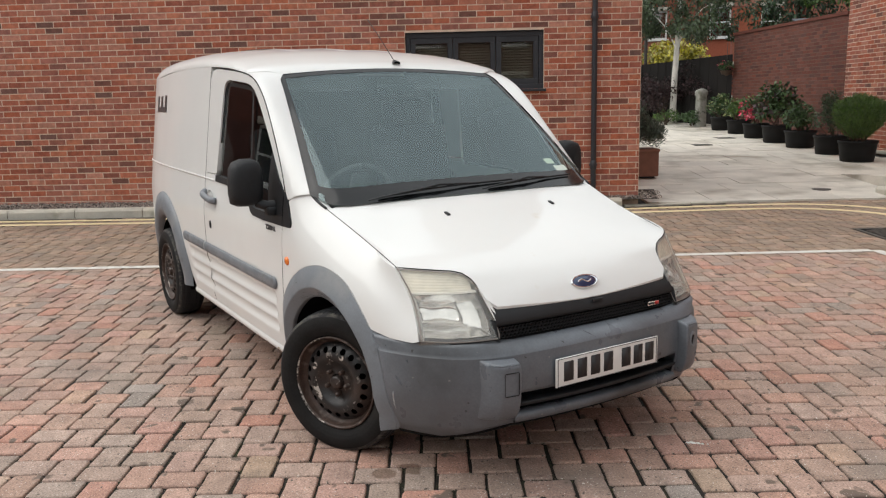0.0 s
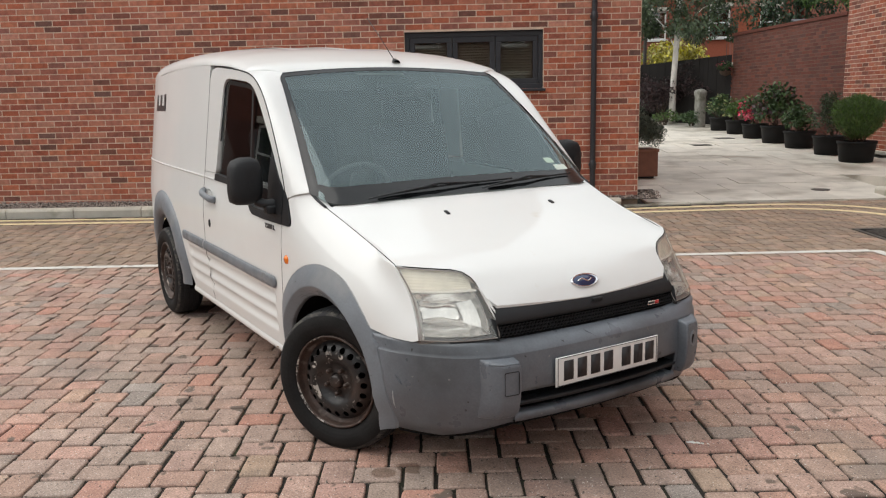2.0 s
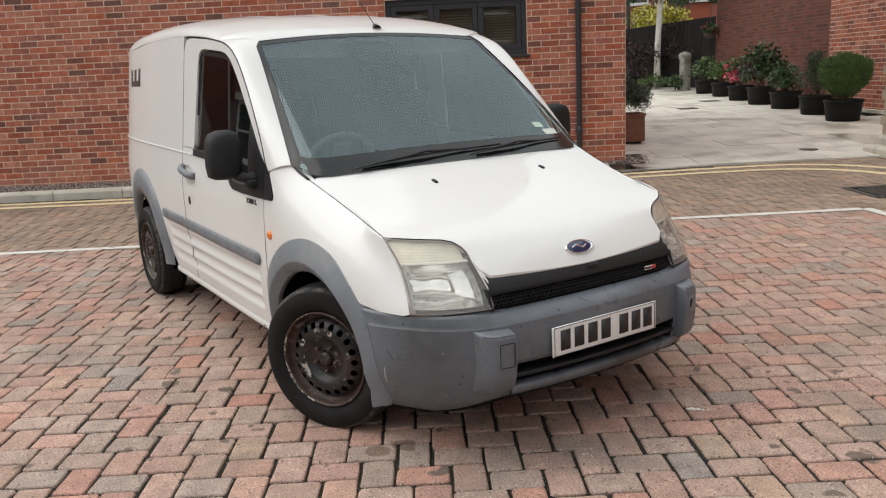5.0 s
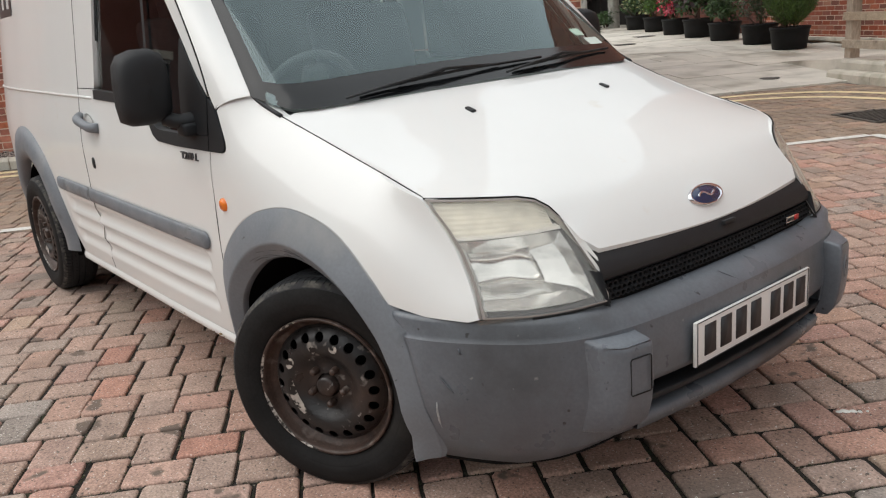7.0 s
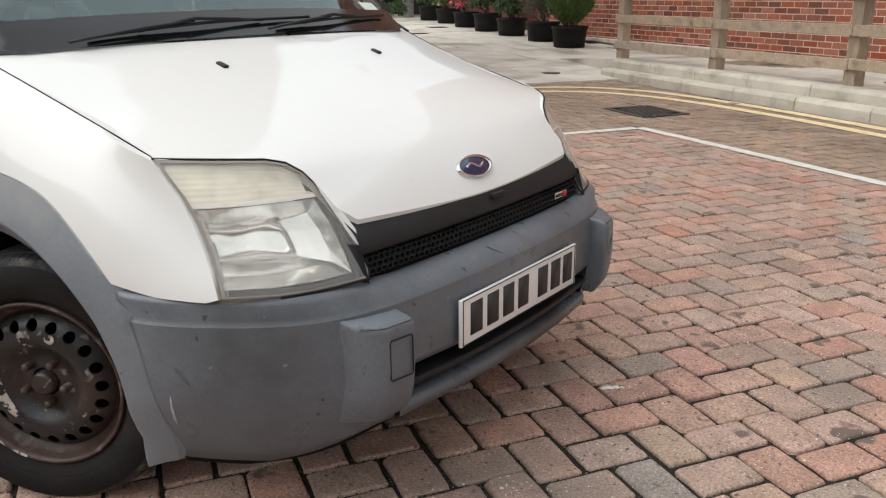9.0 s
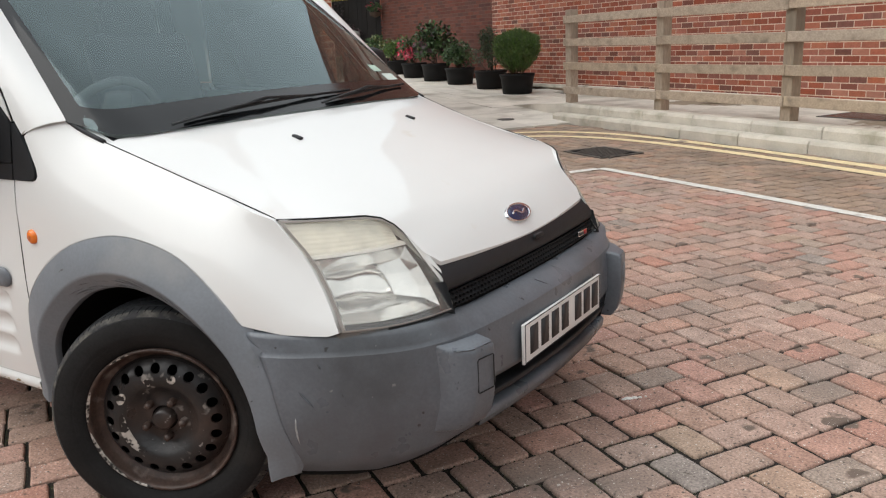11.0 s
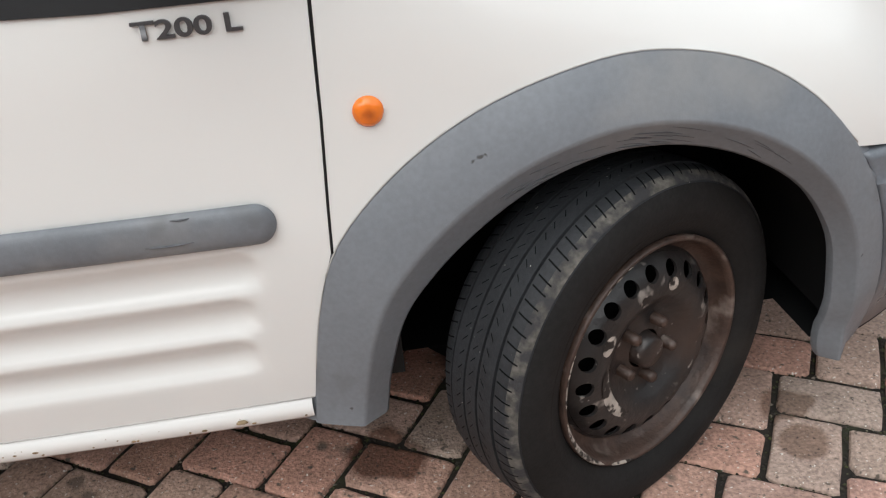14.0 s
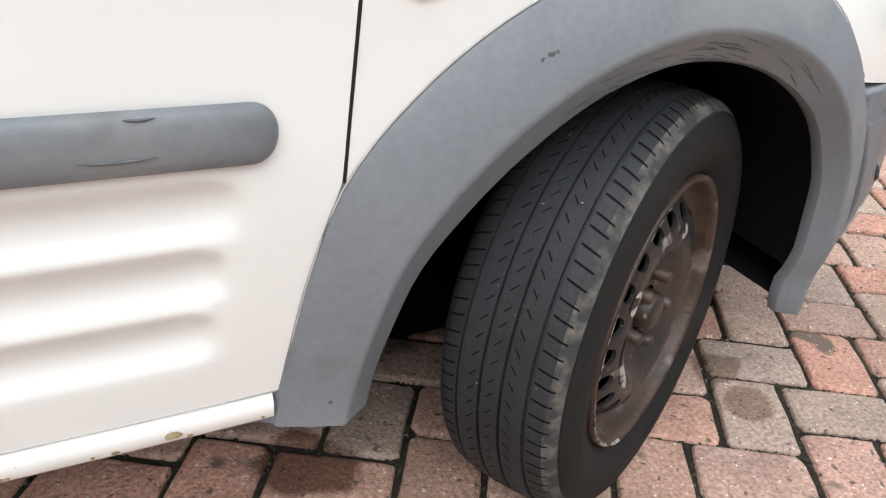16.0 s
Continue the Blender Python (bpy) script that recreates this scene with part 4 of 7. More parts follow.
def bumper_profile(k):
    inset = 0.014 * min(1.0, k / 0.15) + 0.071 * min(max((k - 0.40) / 0.25, 0), 1) ** 1.3
    crease = 0.522 + 0.012 * k
    low = 0.212 + 0.043 * min(1, max(0, (k - 0.25) / 0.35))
    return [(-inset - 0.045, 0.584), (-inset - 0.004, 0.577 - 0.003 * k), (-0.55 * inset, 0.566), (-0.010, crease + 0.012), (-0.002, crease), (0.0, crease - 0.02), (0.004, 0.46), (0.005, 0.40), (0.0, 0.36), (-0.012, 0.31), (-0.030, 0.26), (-0.045, low), (-0.08, low - 0.01)]


def centre_profile(k):
    top = bumper_profile(k)
    return top[:8] + [(0.002, 0.385), (-0.03, 0.382)]


bumper = part("bumper", join(*[moved(loft(bumper_rows(bumper_profile, 0, 48), sharp=(4,)), Matrix.Diagonal((1, s, 1, 1))) for s in (-1, 1)],
                             *[moved(loft(bumper_rows(centre_profile, 48, 79), sharp=(4,)), Matrix.Diagonal((1, s, 1, 1))) for s in (-1, 1)]), GREY_DARK, van, "scuffed grey plastic front bumper")
for z0, z1, o, tone in ((0.346, 0.330, -0.002, BLACK), (0.300, 0.268, -0.006, GREY_DARK)):
    for s in (-1, 1):
        rows = [[bumper_point(n, oo + o, z) for oo, z in ((-0.05, z0), (-0.006, z0), (0.0, (z0 + z1) / 2 + 0.006), (-0.004, z1), (-0.05, z1 - 0.004))] for n in range(47, 80)]
        part("intake_bar", moved(loft(rows), Matrix.Diagonal((1, s, 1, 1))), tone, bumper)
rows = [[bumper_point(n, -0.07, z) for z in (0.39, 0.25)] for n in range(43, 80)]
for s in (-1, 1):
    part("intake_backing", moved(loft(rows), Matrix.Diagonal((1, s, 1, 1))), LINING_SHADE, bumper)
    # buffer block beside the plate
    low, high = 0.298, 0.512
    shape = [(0.776, 0.548), (0.818, 0.533), (0.854, 0.499), (0.868, 0.424), (0.80, 0.418)]
    block = bmesh.new()
    levels = ((low, -0.034), (low + 0.03, -0.013), (low + 0.07, -0.003), (0.42, 0.002), (high - 0.008, 0.0), (high + 0.003, -0.010))
    rings = [[block.verts.new((x + dx * (1 if x > 0.79 else 0.4), s * y, z + (0.014 if z > high and x < 0.81 else 0))) for x, y in shape + [(0.70, 0.43), (0.70, 0.54)]] for z, dx in levels]
    for p, q in zip(rings, rings[1:]):
        for i in range(len(p)):
            j = (i + 1) % len(p)
            block.faces.new((p[i], p[j], q[j], q[i]))
    block.faces.new(rings[0])
    block.faces.new(rings[-1])
    bmesh.ops.recalc_face_normals(block, faces=block.faces)
    creases = [e for e in block.edges if e.calc_face_angle(0) > 0.45]
    bmesh.ops.bevel(block, geom=creases, offset=0.008, segments=3, affect="EDGES", profile=0.5)
    block = part("bumper_buffer", block, GREY_DARK, bumper, "square grey bumper block", smooth=True)
    if s < 0:
        cover = [(0.8535 + 0.0145 * (0.497 - y) / 0.057 + 0.0015, -y, z) for y, z in ((0.490, 0.478), (0.487, 0.482), (0.440, 0.484), (0.437, 0.480), (0.437, 0.402), (0.440, 0.398), (0.487, 0.396), (0.490, 0.400))]
        # dark tube in place of the shaded gap round the tow cover
        part("tow_cover_gap", tube(cover + cover[:1], 0.0016, 5), GAP, block)
    else:
        # near-black disc on the block's face stands for the shade in the hole
        hole = lathe([(0.0012, 0.0), (0.0012, 0.019), (-0.003, 0.021)], 24, axis="Z")
        part("tow_eye_hole", moved(hole, Matrix.Translation((0.8612, 0.463, 0.445)) @ Matrix.Rotation(radians(14), 4, "Z") @ Matrix.Rotation(radians(90), 4, "Y") @ Matrix.Diagonal((1.45, 1, 1, 1))), GAP, block)
        ring = lathe([(0.0, 0.012), (0.004, 0.018), (0.004, 0.022), (0.0, 0.024)], 20, axis="Z")
        part("tow_eye", moved(ring, Matrix.Translation((0.8612, 0.463, 0.445)) @ Matrix.Rotation(radians(14), 4, "Z") @ Matrix.Rotation(radians(90), 4, "Y") @ Matrix.Diagonal((1.45, 1, 1, 1))), GREY, block)
# dark undertray behind the bumper
tray = [[(0.40, y, 0.222), (0.60, y * 0.86, 0.222), (0.72 - 0.18 * abs(y) ** 2, y * 0.80, 0.226), (0.76 - 0.2 * abs(y) ** 2, y * 0.85, 0.27)] for y in np.linspace(-0.74, 0.74, 15)]
part("undertray", loft(tray), LINING_SHADE, van)
# unseen flat sheet, set low and wide to darken the ground beneath
floor_rows = [[(x, y, 0.215 if abs(x) < 3 else 0.26) for x in (0.50, -0.3, -2.2, -3.3)] for y in (-0.60, 0, 0.60)]
part("underbody", loft(floor_rows), LINING_SHADE, van)

# grille between bonnet and bumper
def grille_x(y, z):
    return 0.771 + 0.020 * (1 - (y / 0.46) ** 2) - 0.30 * (z - 0.578)


rows = [[(grille_x(y, z) + o, y, min(z, bonnet_z(grille_x(y, z) + o, y) - 0.005)) for z, o in ((0.695, -0.03), (0.672, -0.012), (0.664, -0.006), (0.645, 0.000), (0.632, -0.001), (0.624, -0.010), (0.621, -0.022))] for y in np.linspace(-0.452, 0.452, 31)]
grille = part("grille", loft(rows), BLACK, van, "black grille with honeycomb mesh")
rows = [[(grille_x(y, z) + o, y, z) for z, o in ((0.621, -0.03), (0.572, -0.02))] for y in np.linspace(-0.452, 0.452, 31)]
part("grille_backing", loft(rows), LINING_SHADE, grille)
cells = bmesh.new()
for r, z in enumerate((0.6125, 0.6005, 0.5885)):
    for n in range(55):
        y = -0.443 + 0.0164 * n + (0.0082 if r % 2 else 0)
        if abs(y) > 0.445:
            continue
        rings = []
        for radius, depth in ((0.0095, -0.008), (0.0095, 0.0), (0.0074, 0.0), (0.0074, -0.008)):
            rings.append([cells.verts.new((grille_x(y, z) - 0.010 + depth, y + radius * 0.98 * math.sin(a), z + radius * 0.82 * math.cos(a))) for a in np.linspace(0, 2 * math.pi, 6, endpoint=False)])
        for p, q in zip(rings, rings[1:]):
            for i in range(6):
                cells.faces.new((p[i], p[(i + 1) % 6], q[(i + 1) % 6], q[i]))
part("grille_mesh", cells, BLACK, grille, smooth=False)
for s in (-1, 1):
    rows = [[(grille_x(0.455, z) - 0.012, s * 0.450, z), (grille_x(0.455, z) + 0.006, s * 0.456, z), (grille_x(0.455, z) - 0.03, s * 0.462, z)] for z in np.linspace(0.575, 0.650, 8)]
    part("grille_end", loft(rows), BLACK, grille)
tag = box((0.004, 0.062, 0.017), (grille_x(0.315, 0.604) + 0.004, 0.315, 0.605), 0.001)
tag = part("engine_tag", tag, CHROME, grille, "small silver and red tag")
part("tag_field", box((0.003, 0.022, 0.014), (grille_x(0.334, 0.604) + 0.0065, 0.334, 0.605)), RED, tag)
part("tag_field", box((0.003, 0.030, 0.008), (grille_x(0.305, 0.604) + 0.0065, 0.303, 0.605)), INK, tag)
part("catch_tab", box((0.01, 0.05, 0.012), (grille_x(0, 0.668) + 0.004, 0.02, 0.662), 0.003), BLACK, grille)

# number plate with plain bars
plate_x = 0.857
plate = part("number_plate", box((0.008, 0.52, 0.111), (plate_x, 0, 0.4385), 0.002), PLATE, bumper, "white number plate with dark bars")
for y0, y1, z0, z1 in ((-0.254, 0.254, 0.4905, 0.4925), (-0.254, 0.254, 0.3845, 0.3865), (-0.254, -0.252, 0.3845, 0.4925), (0.252, 0.254, 0.3845, 0.4925)):
    part("plate_line", box((0.002, y1 - y0, z1 - z0), (plate_x + 0.0045, (y0 + y1) / 2, (z0 + z1) / 2)), INK, plate)
for y in (-0.202, -0.136, -0.070, -0.004, 0.088, 0.152, 0.214):
    part("plate_bar", box((0.002, 0.046, 0.076), (plate_x + 0.0045, y, 0.4405)), INK, plate)
# side lettering
def on_side(sign, bm, x, z, out=0.002):
    """Lays flat lettering on the body's side."""
    for v in bm.verts:
        lx, lz, d = v.co.x, v.co.y, v.co.z
        xx, zz = (x + lx if sign < 0 else x - lx), z + lz
        v.co = (xx, sign * (half_width(xx, zz) + out + d), zz)
    return bm


def fitted(bm, width, height):
    """Scales lettering to a width and a height, from x = 0, y = 0."""
    lo, hi = [min(v.co[k] for v in bm.verts) for k in (0, 1)], [max(v.co[k] for v in bm.verts) for k in (0, 1)]
    for v in bm.verts:
        v.co.x = (v.co.x - lo[0]) / (hi[0] - lo[0]) * width
        v.co.y = (v.co.y - lo[1]) / (hi[1] - lo[1]) * height
    return bm


part("lettering", on_side(-1, fitted(lettering("T200 L", 0.036, 0.002), 0.126, 0.022), -0.562, 0.8675), LETTER, RIGHT_DOOR, "raised dark T200 L lettering")
letter_e = moved(lettering("E", 0.17, 0.0006), Matrix.Rotation(radians(90), 4, "Z"))
part("lettering", on_side(-1, fitted(letter_e, 0.33, 0.115), -3.03, 1.40), LETTER, van, "dark grey letter E decal turned on its side")
flap = loft([[(-2.90 + 0.09 * math.cos(a) * k, -half_width(-2.90, 0.93) - 0.002, 0.93 + 0.10 * math.sin(a) * k) for a in np.linspace(0, 2 * math.pi, 24, endpoint=False)] for k in (1.0, 0.97)], closed_v=True)
part("fuel_flap", flap, PAINT, van)

# wheels
rng_w = np.random.default_rng(17)
crown_r = hermite([(0.0, 0.3178), (0.018, 0.3175), (0.043, 0.3165), (0.052, 0.3145), (0.062, 0.3128), (0.072, 0.310), (0.082, 0.303)])


def add_wheel(m, tread=True):
    wheel = new("wheel")
    wheel.parent = van
    wheel.matrix_local = m
    tagged(wheel, "worn tyre on rusty black steel rim")
    # profile of the tyre: (across, radius); the outer face lies at minus y
    prof = [(0.075, 0.205), (0.090, 0.225), (0.098, 0.255), (0.094, 0.285), (0.082, 0.303), (0.072, 0.310)]
    crown = [(0.062, 0.3128), (0.0515, 0.3146), (0.051, 0.311), (0.047, 0.311), (0.0465, 0.3163), (0.0175, 0.3175), (0.017, 0.312), (0.013, 0.312), (0.0125, 0.3177)]
    crown += [(-a, r) for a, r in crown[::-1]]
    prof = prof + crown + [(-a, r) for a, r in prof[::-1]]
    tyre = part("tyre", lathe(prof, 96, sharp=range(7, 23)), RUBBER, wheel, "worn black tyre")
    shoulder = lathe([(-0.0725, 0.3103), (-0.0745, 0.3093), (-0.0832, 0.3032), (-0.0880, 0.2970)], 96)
    part("tyre_shoulder", shoulder, SCUFF, tyre, "scuffed pale tyre shoulder")
    wall_ = [(-0.0893, 0.2945), (-0.0946, 0.285), (-0.0975, 0.270), (-0.0986, 0.2552), (-0.0972, 0.243), (-0.0962, 0.2415), (-0.0962, 0.2385), (-0.0958, 0.237), (-0.0906, 0.2252), (-0.084, 0.214), (-0.0765, 0.2056)]
    part("sidewall", lathe(wall_, 96), SIDEWALL, tyre, "dull black tyre sidewall")
    # flat black strips over the tread paint the shade in its sipes
    sipes = bmesh.new()
    for count, y0, y1, slant, w in ((92, -0.0540, -0.0785, 0.007, 0.0013), (92, 0.0540, 0.0785, 0.007, 0.0013), (84, -0.0225, -0.0315, 0.010, 0.0012), (84, 0.0225, 0.0315, 0.010, 0.0012), (84, -0.0045, 0.0045, 0.010, 0.0010)):
        for n in range(count):
            a = 2 * math.pi * (n + rng_w.uniform(-0.12, 0.12)) / count
            steps = [y0 + (y1 - y0) * k / 5 for k in range(6)]
            pair = []
            for k, y in enumerate(steps):
                rr = 0.0010 + crown_r(abs(y))
                pair.append([sipes.verts.new((rr * math.cos(a + (slant * k / 5 + q * w) / 0.315), y, rr * math.sin(a + (slant * k / 5 + q * w) / 0.315))) for q in (-1, 1)])
            for p, q in zip(pair, pair[1:]):
                sipes.faces.new((p[0], p[1], q[1], q[0]))
    tagged(part("tread_groove", sipes, LINING_SHADE, tyre, smooth=False), kind="stuff")
    # steel rim: outer lip, well, dished disc
    lip_ = [(-0.078, 0.207), (-0.088, 0.2075), (-0.0905, 0.203), (-0.086, 0.198), (-0.076, 0.196), (-0.064, 0.193), (-0.054, 0.187), (-0.048, 0.177)]
    rim = part("rim", lathe(lip_, 64), RUST, wheel, "rusty steel rim edge")
    disc = bmesh.new()
    holes = 20
    # ring with round holes, cut from a flat net and dished
    hole_r, hole_at = 0.0138, 0.148
    dish_y = hermite([(0.0, -0.064), (0.03, -0.064), (0.045, -0.060), (0.06, -0.058), (0.08, -0.064), (0.098, -0.079), (0.115, -0.0845), (0.132, -0.083), (0.150, -0.076), (0.165, -0.064), (0.172, -0.055), (0.179, -0.046)])
    rows = []
    for n in range(holes):
        a0 = 2 * math.pi * n / holes
        spread = math.pi / holes
        ca = (hole_at * math.cos(a0), hole_at * math.sin(a0))
        for i in range(16):
            t = 2 * math.pi * i / 16 + a0
            h = (ca[0] + hole_r * math.cos(t), ca[1] + hole_r * math.sin(t))
            # the cell's square outline in polar form
            q = t - a0
            c, s = math.cos(q), math.sin(q)
            m_ = max(abs(c), abs(s))
            rad, ang = hole_at + (0.023 if c > 0 else 0.019) * c / m_, a0 + spread * s / m_
            o = (rad * math.cos(ang), rad * math.sin(ang))
            rows.append((n, i, h, o))
    for n in range(holes):
        cell = [r for r in rows if r[0] == n]
        hv, ov, bv = [], [], []
        for _, i, h, o in cell:
            hv.append(disc.verts.new((h[0], dish_y(math.hypot(*h)), h[1])))
            bv.append(disc.verts.new((h[0], dish_y(math.hypot(*h)) + 0.006, h[1])))
            ov.append(disc.verts.new((o[0], dish_y(math.hypot(*o)), o[1])))
        for i in range(16):
            j = (i + 1) % 16
            disc.faces.new((hv[i], hv[j], ov[j], ov[i]))
            disc.faces.new((hv[i], hv[j], bv[j], bv[i]))
    bmesh.ops.remove_doubles(disc, verts=disc.verts, dist=0.0008)
    inner = lathe([(dish_y(r), r) for r in (0.131, 0.125, 0.115, 0.105, 0.095, 0.085, 0.07, 0.06, 0.05, 0.045, 0.035)], 64)
    outer = lathe([(dish_y(r), r) for r in (0.1715, 0.175, 0.179)], 64)
    join(disc, inner, outer)
    bmesh.ops.recalc_face_normals(disc, faces=disc.faces)
    for e in disc.edges:
        if len(e.link_faces) == 2 and e.calc_face_angle(0) > 0.7:
            e.smooth = False
    disc_ob = part("wheel_disc", disc, STEEL, wheel, "rusty black pressed-steel wheel disc with round holes")
    back = lathe([(0.01, 0.19), (0.012, 0.0)], 32)
    part("wheel_back", back, LINING_SHADE, wheel)
    cap = lathe([(-0.086, 0.0), (-0.085, 0.022), (-0.080, 0.029), (-0.056, 0.031)], 32)
    part("hub_cap", cap, STEEL, wheel)
    for n in range(5):
        a = 2 * math.pi * n / 5 + 0.4
        nut = lathe([(-0.086, 0.0), (-0.085, 0.007), (-0.081, 0.0105), (-0.052, 0.0115)], 6)
        part("wheel_nut", moved(nut, Matrix.Translation((0.054 * math.cos(a), 0, 0.054 * math.sin(a)))), RUST, wheel)
    for a0, a1, r in ((3.55, 4.75, 0.110), (3.05, 3.35, 0.122), (1.75, 1.95, 0.124), (2.3, 2.5, 0.112)):
        scrape = [[(rr * math.cos(a), dish_y(rr) - 0.0012, rr * math.sin(a)) for rr in (r - 0.011 * math.sin(math.pi * (a - a0) / (a1 - a0)) ** 0.5, r, r + 0.012 * math.sin(math.pi * (a - a0) / (a1 - a0)) ** 0.4)] for a in np.linspace(a0, a1, 14)]
        part("bare_patch", loft(scrape), BARE_GLINT, disc_ob)
    # pale arcs put the lip's highlights into the colour, drawn as bare scratches
    for a0, a1, half_w in ((3.3, 3.75, 0.0030), (3.9, 4.7, 0.0036), (4.8, 5.1, 0.0022), (2.5, 2.8, 0.0020)):
        worn = []
        for a in np.linspace(a0, a1, 16):
            w_ = half_w * max(0.0, math.sin(math.pi * (a - a0) / (a1 - a0))) ** 0.5
            worn.append([(rr * math.cos(a), yy - 0.0007, rr * math.sin(a)) for rr, yy in ((0.2035 + w_ * 0.7, -0.0903), (0.2030, -0.0906), (0.2025 - w_ * 1.4, -0.0902 + w_ * 1.1))])
        part("worn_edge", loft(worn), BARE_GLINT, rim)
    return wheel


STEER = 29
SMALL = Matrix.Scale(0.962, 4)
add_wheel(pose(0.053, -0.742, 0.2915, 0, 0, STEER) @ pose(0, 0, 0, 0, 35, 0) @ SMALL)
add_wheel(pose(0.010, 0.770, 0.300, 0, 0, STEER) @ Matrix.Rotation(math.pi, 4, "Z") @ SMALL)
add_wheel(pose(REAR, -0.765, 0.301) @ SMALL)
add_wheel(pose(REAR, 0.765, 0.301) @ Matrix.Rotation(math.pi, 4, "Z") @ SMALL)

# cabin
rows = [[(-0.02 - 0.10 * abs(u) ** 2, 0.73 * u, 0.985), (-0.20, 0.75 * u, 1.00), (-0.36, 0.75 * u, 0.985 + 0.05 * math.exp(-((u + 0.47) / 0.22) ** 2)), (-0.45, 0.75 * u, 0.93), (-0.50, 0.75 * u, 0.62)] for u in np.linspace(-1, 1, 31)]
part("dashboard", loft(rows), DASH, van)
wheel_rim = [(0.185 * math.cos(a), 0.185 * math.sin(a), 0) for a in np.linspace(0, 2 * math.pi, 40)]
steering = part("steering_wheel", moved(tube(wheel_rim, 0.015, 8), pose(-0.60, -0.36, 0.97, 0, -62, 0)), CABIN, van)
part("steering_hub", moved(box((0.30, 0.09, 0.04), (0, 0, 0.0), 0.02), pose(-0.59, -0.36, 0.965, 0, -62, 0)), CABIN, steering)
for y in (-0.38, 0.38):
    seat = part("seat", box((0.50, 0.50, 0.16), (-0.98, y, 0.62), 0.05), CLOTH, van, "dark cloth cab seat")
    part("backrest", moved(box((0.13, 0.50, 0.66), (0, 0, 0.33), 0.05), pose(-1.22, y, 0.66, 0, -14, 0)), CLOTH, seat)
    part("headrest", moved(box((0.10, 0.26, 0.18), (0, 0, 0), 0.04), pose(-1.43, y, 1.37, 0, -12, 0)), CLOTH, seat)
part("bulkhead", box((0.03, 1.44, 1.25), (-1.66, 0, 0.98)), CABIN, van)
part("cab_floor", box((1.25, 1.5, 0.03), (-1.10, 0, 0.36)), LINING_SHADE, van)
part("front_bulkhead", box((0.03, 0.92, 0.62), (-0.42, 0, 0.66)), LINING_SHADE, van)
part("headlining", loft([[(x, y, ROOF_Z(x) - 0.05 - 0.10 * (abs(y) / 0.65) ** 3) for y in np.linspace(-0.65, 0.65, 11)] for x in np.linspace(-0.90, -1.66, 8)]), CABIN, van)
for y in (-0.36, 0.36):
    part("sun_visor", moved(box((0.17, 0.42, 0.02), (0, 0, 0), 0.008), pose(-0.93, y, 1.555, 0, 38, 0)), CABIN, van)
part("rear_mirror", box((0.03, 0.22, 0.065), (-0.80, 0.0, 1.50), 0.015), BLACK, van)
# near-black sheets behind the panel joints, for the shade seen through them
for s in (-1, 1):
    rows = [[(x, s * (half_width(x, z) - 0.03), z) for z in np.linspace(0.30, 0.90, 8)] for x in np.linspace(-0.30, -0.50, 5)]
    part("joint_backing", loft(rows), GAP, van)
    rows = [[(x, s * (half_width(x, z) - 0.03), z) for z in np.linspace(0.30, 1.62, 12)] for x in (-1.56, -1.68)]
    part("joint_backing", loft(rows), GAP, van)
    rows = [[(x, s * (EDGE_Y(x) + k), EDGE_Z(x) - 0.022) for k in (-0.04, 0.006)] for x in np.linspace(0.46, -0.1, 10)]
    part("joint_backing", loft(rows), GAP, van)
    rows = [[(p[0] - 0.02, s * (p[1] - 0.02), p[2] - 0.02), (p[0] - 0.05, s * (p[1] - 0.01), p[2] - 0.05)] for p in path3([(x, half_width(x, z), z) for x, z in PILLAR_CUT], 20)]
    part("joint_backing", loft(rows), GAP, van)

# black lower lip of the bumper
rise = lambda n: 0.043 * min(1, max(0, (n / 79 - 0.25) / 0.35))
for s in (-1, 1):
    rows = [[bumper_point(max(n, 8), o, z + rise(n)) for o, z in ((-0.042, 0.224), (-0.046, 0.208), (-0.060, 0.194), (-0.075, 0.187), (-0.12, 0.185))] for n in range(8, 80)]
    part("bumper_lip", moved(loft(rows), Matrix.Diagonal((1, s, 1, 1))), LINING_SHADE, bumper)


# scuffs and scrapes
def scuff(points, width, mat, parent=van, name="scuff"):
    pts = path3(points, 7)
    part(name, tube(pts, [width * k for k in (0.25, 0.8, 1.0, 0.9, 1.0, 0.6, 0.2)], 6, 0.5), mat, parent)


scuff([(0.535, -0.759, 0.443), (0.549, -0.753, 0.424), (0.563, -0.746, 0.405)], 0.0050, BLACK_SCUFF, bumper)
scuff([(0.521, -0.764, 0.375), (0.516, -0.759, 0.345), (0.512, -0.748, 0.30)], 0.0045, SCRAPE, bumper)
scuff([(0.805, -0.086, 0.565), (0.823, -0.07, 0.554), (0.842, -0.053, 0.542)], 0.0030, BLACK_SCUFF, bumper)
scuff([(0.576, -0.733, 0.512), (0.578, -0.732, 0.505), (0.580, -0.730, 0.498)], 0.0040, BLACK_SCUFF, bumper)
scuff([(0.619, -0.702, 0.507), (0.621, -0.701, 0.503), (0.623, -0.699, 0.499)], 0.0032, BLACK_SCUFF, bumper)
for x0, x1, z in ((-0.572, -0.547, 0.646), (-0.61, -0.548, 0.613), (-0.70, -0.66, 0.640)):
    scuff([(x0, -0.8615 if z > 0.63 else -0.8650, z), ((x0 + x1) / 2, -0.8618 if z > 0.63 else -0.8655, z - 0.001), (x1, -0.8610 if z > 0.63 else -0.8645, z)], 0.0022, BLACK_SCUFF)
# fine scratches along the lip of the flare
rng_s = np.random.default_rng(5)
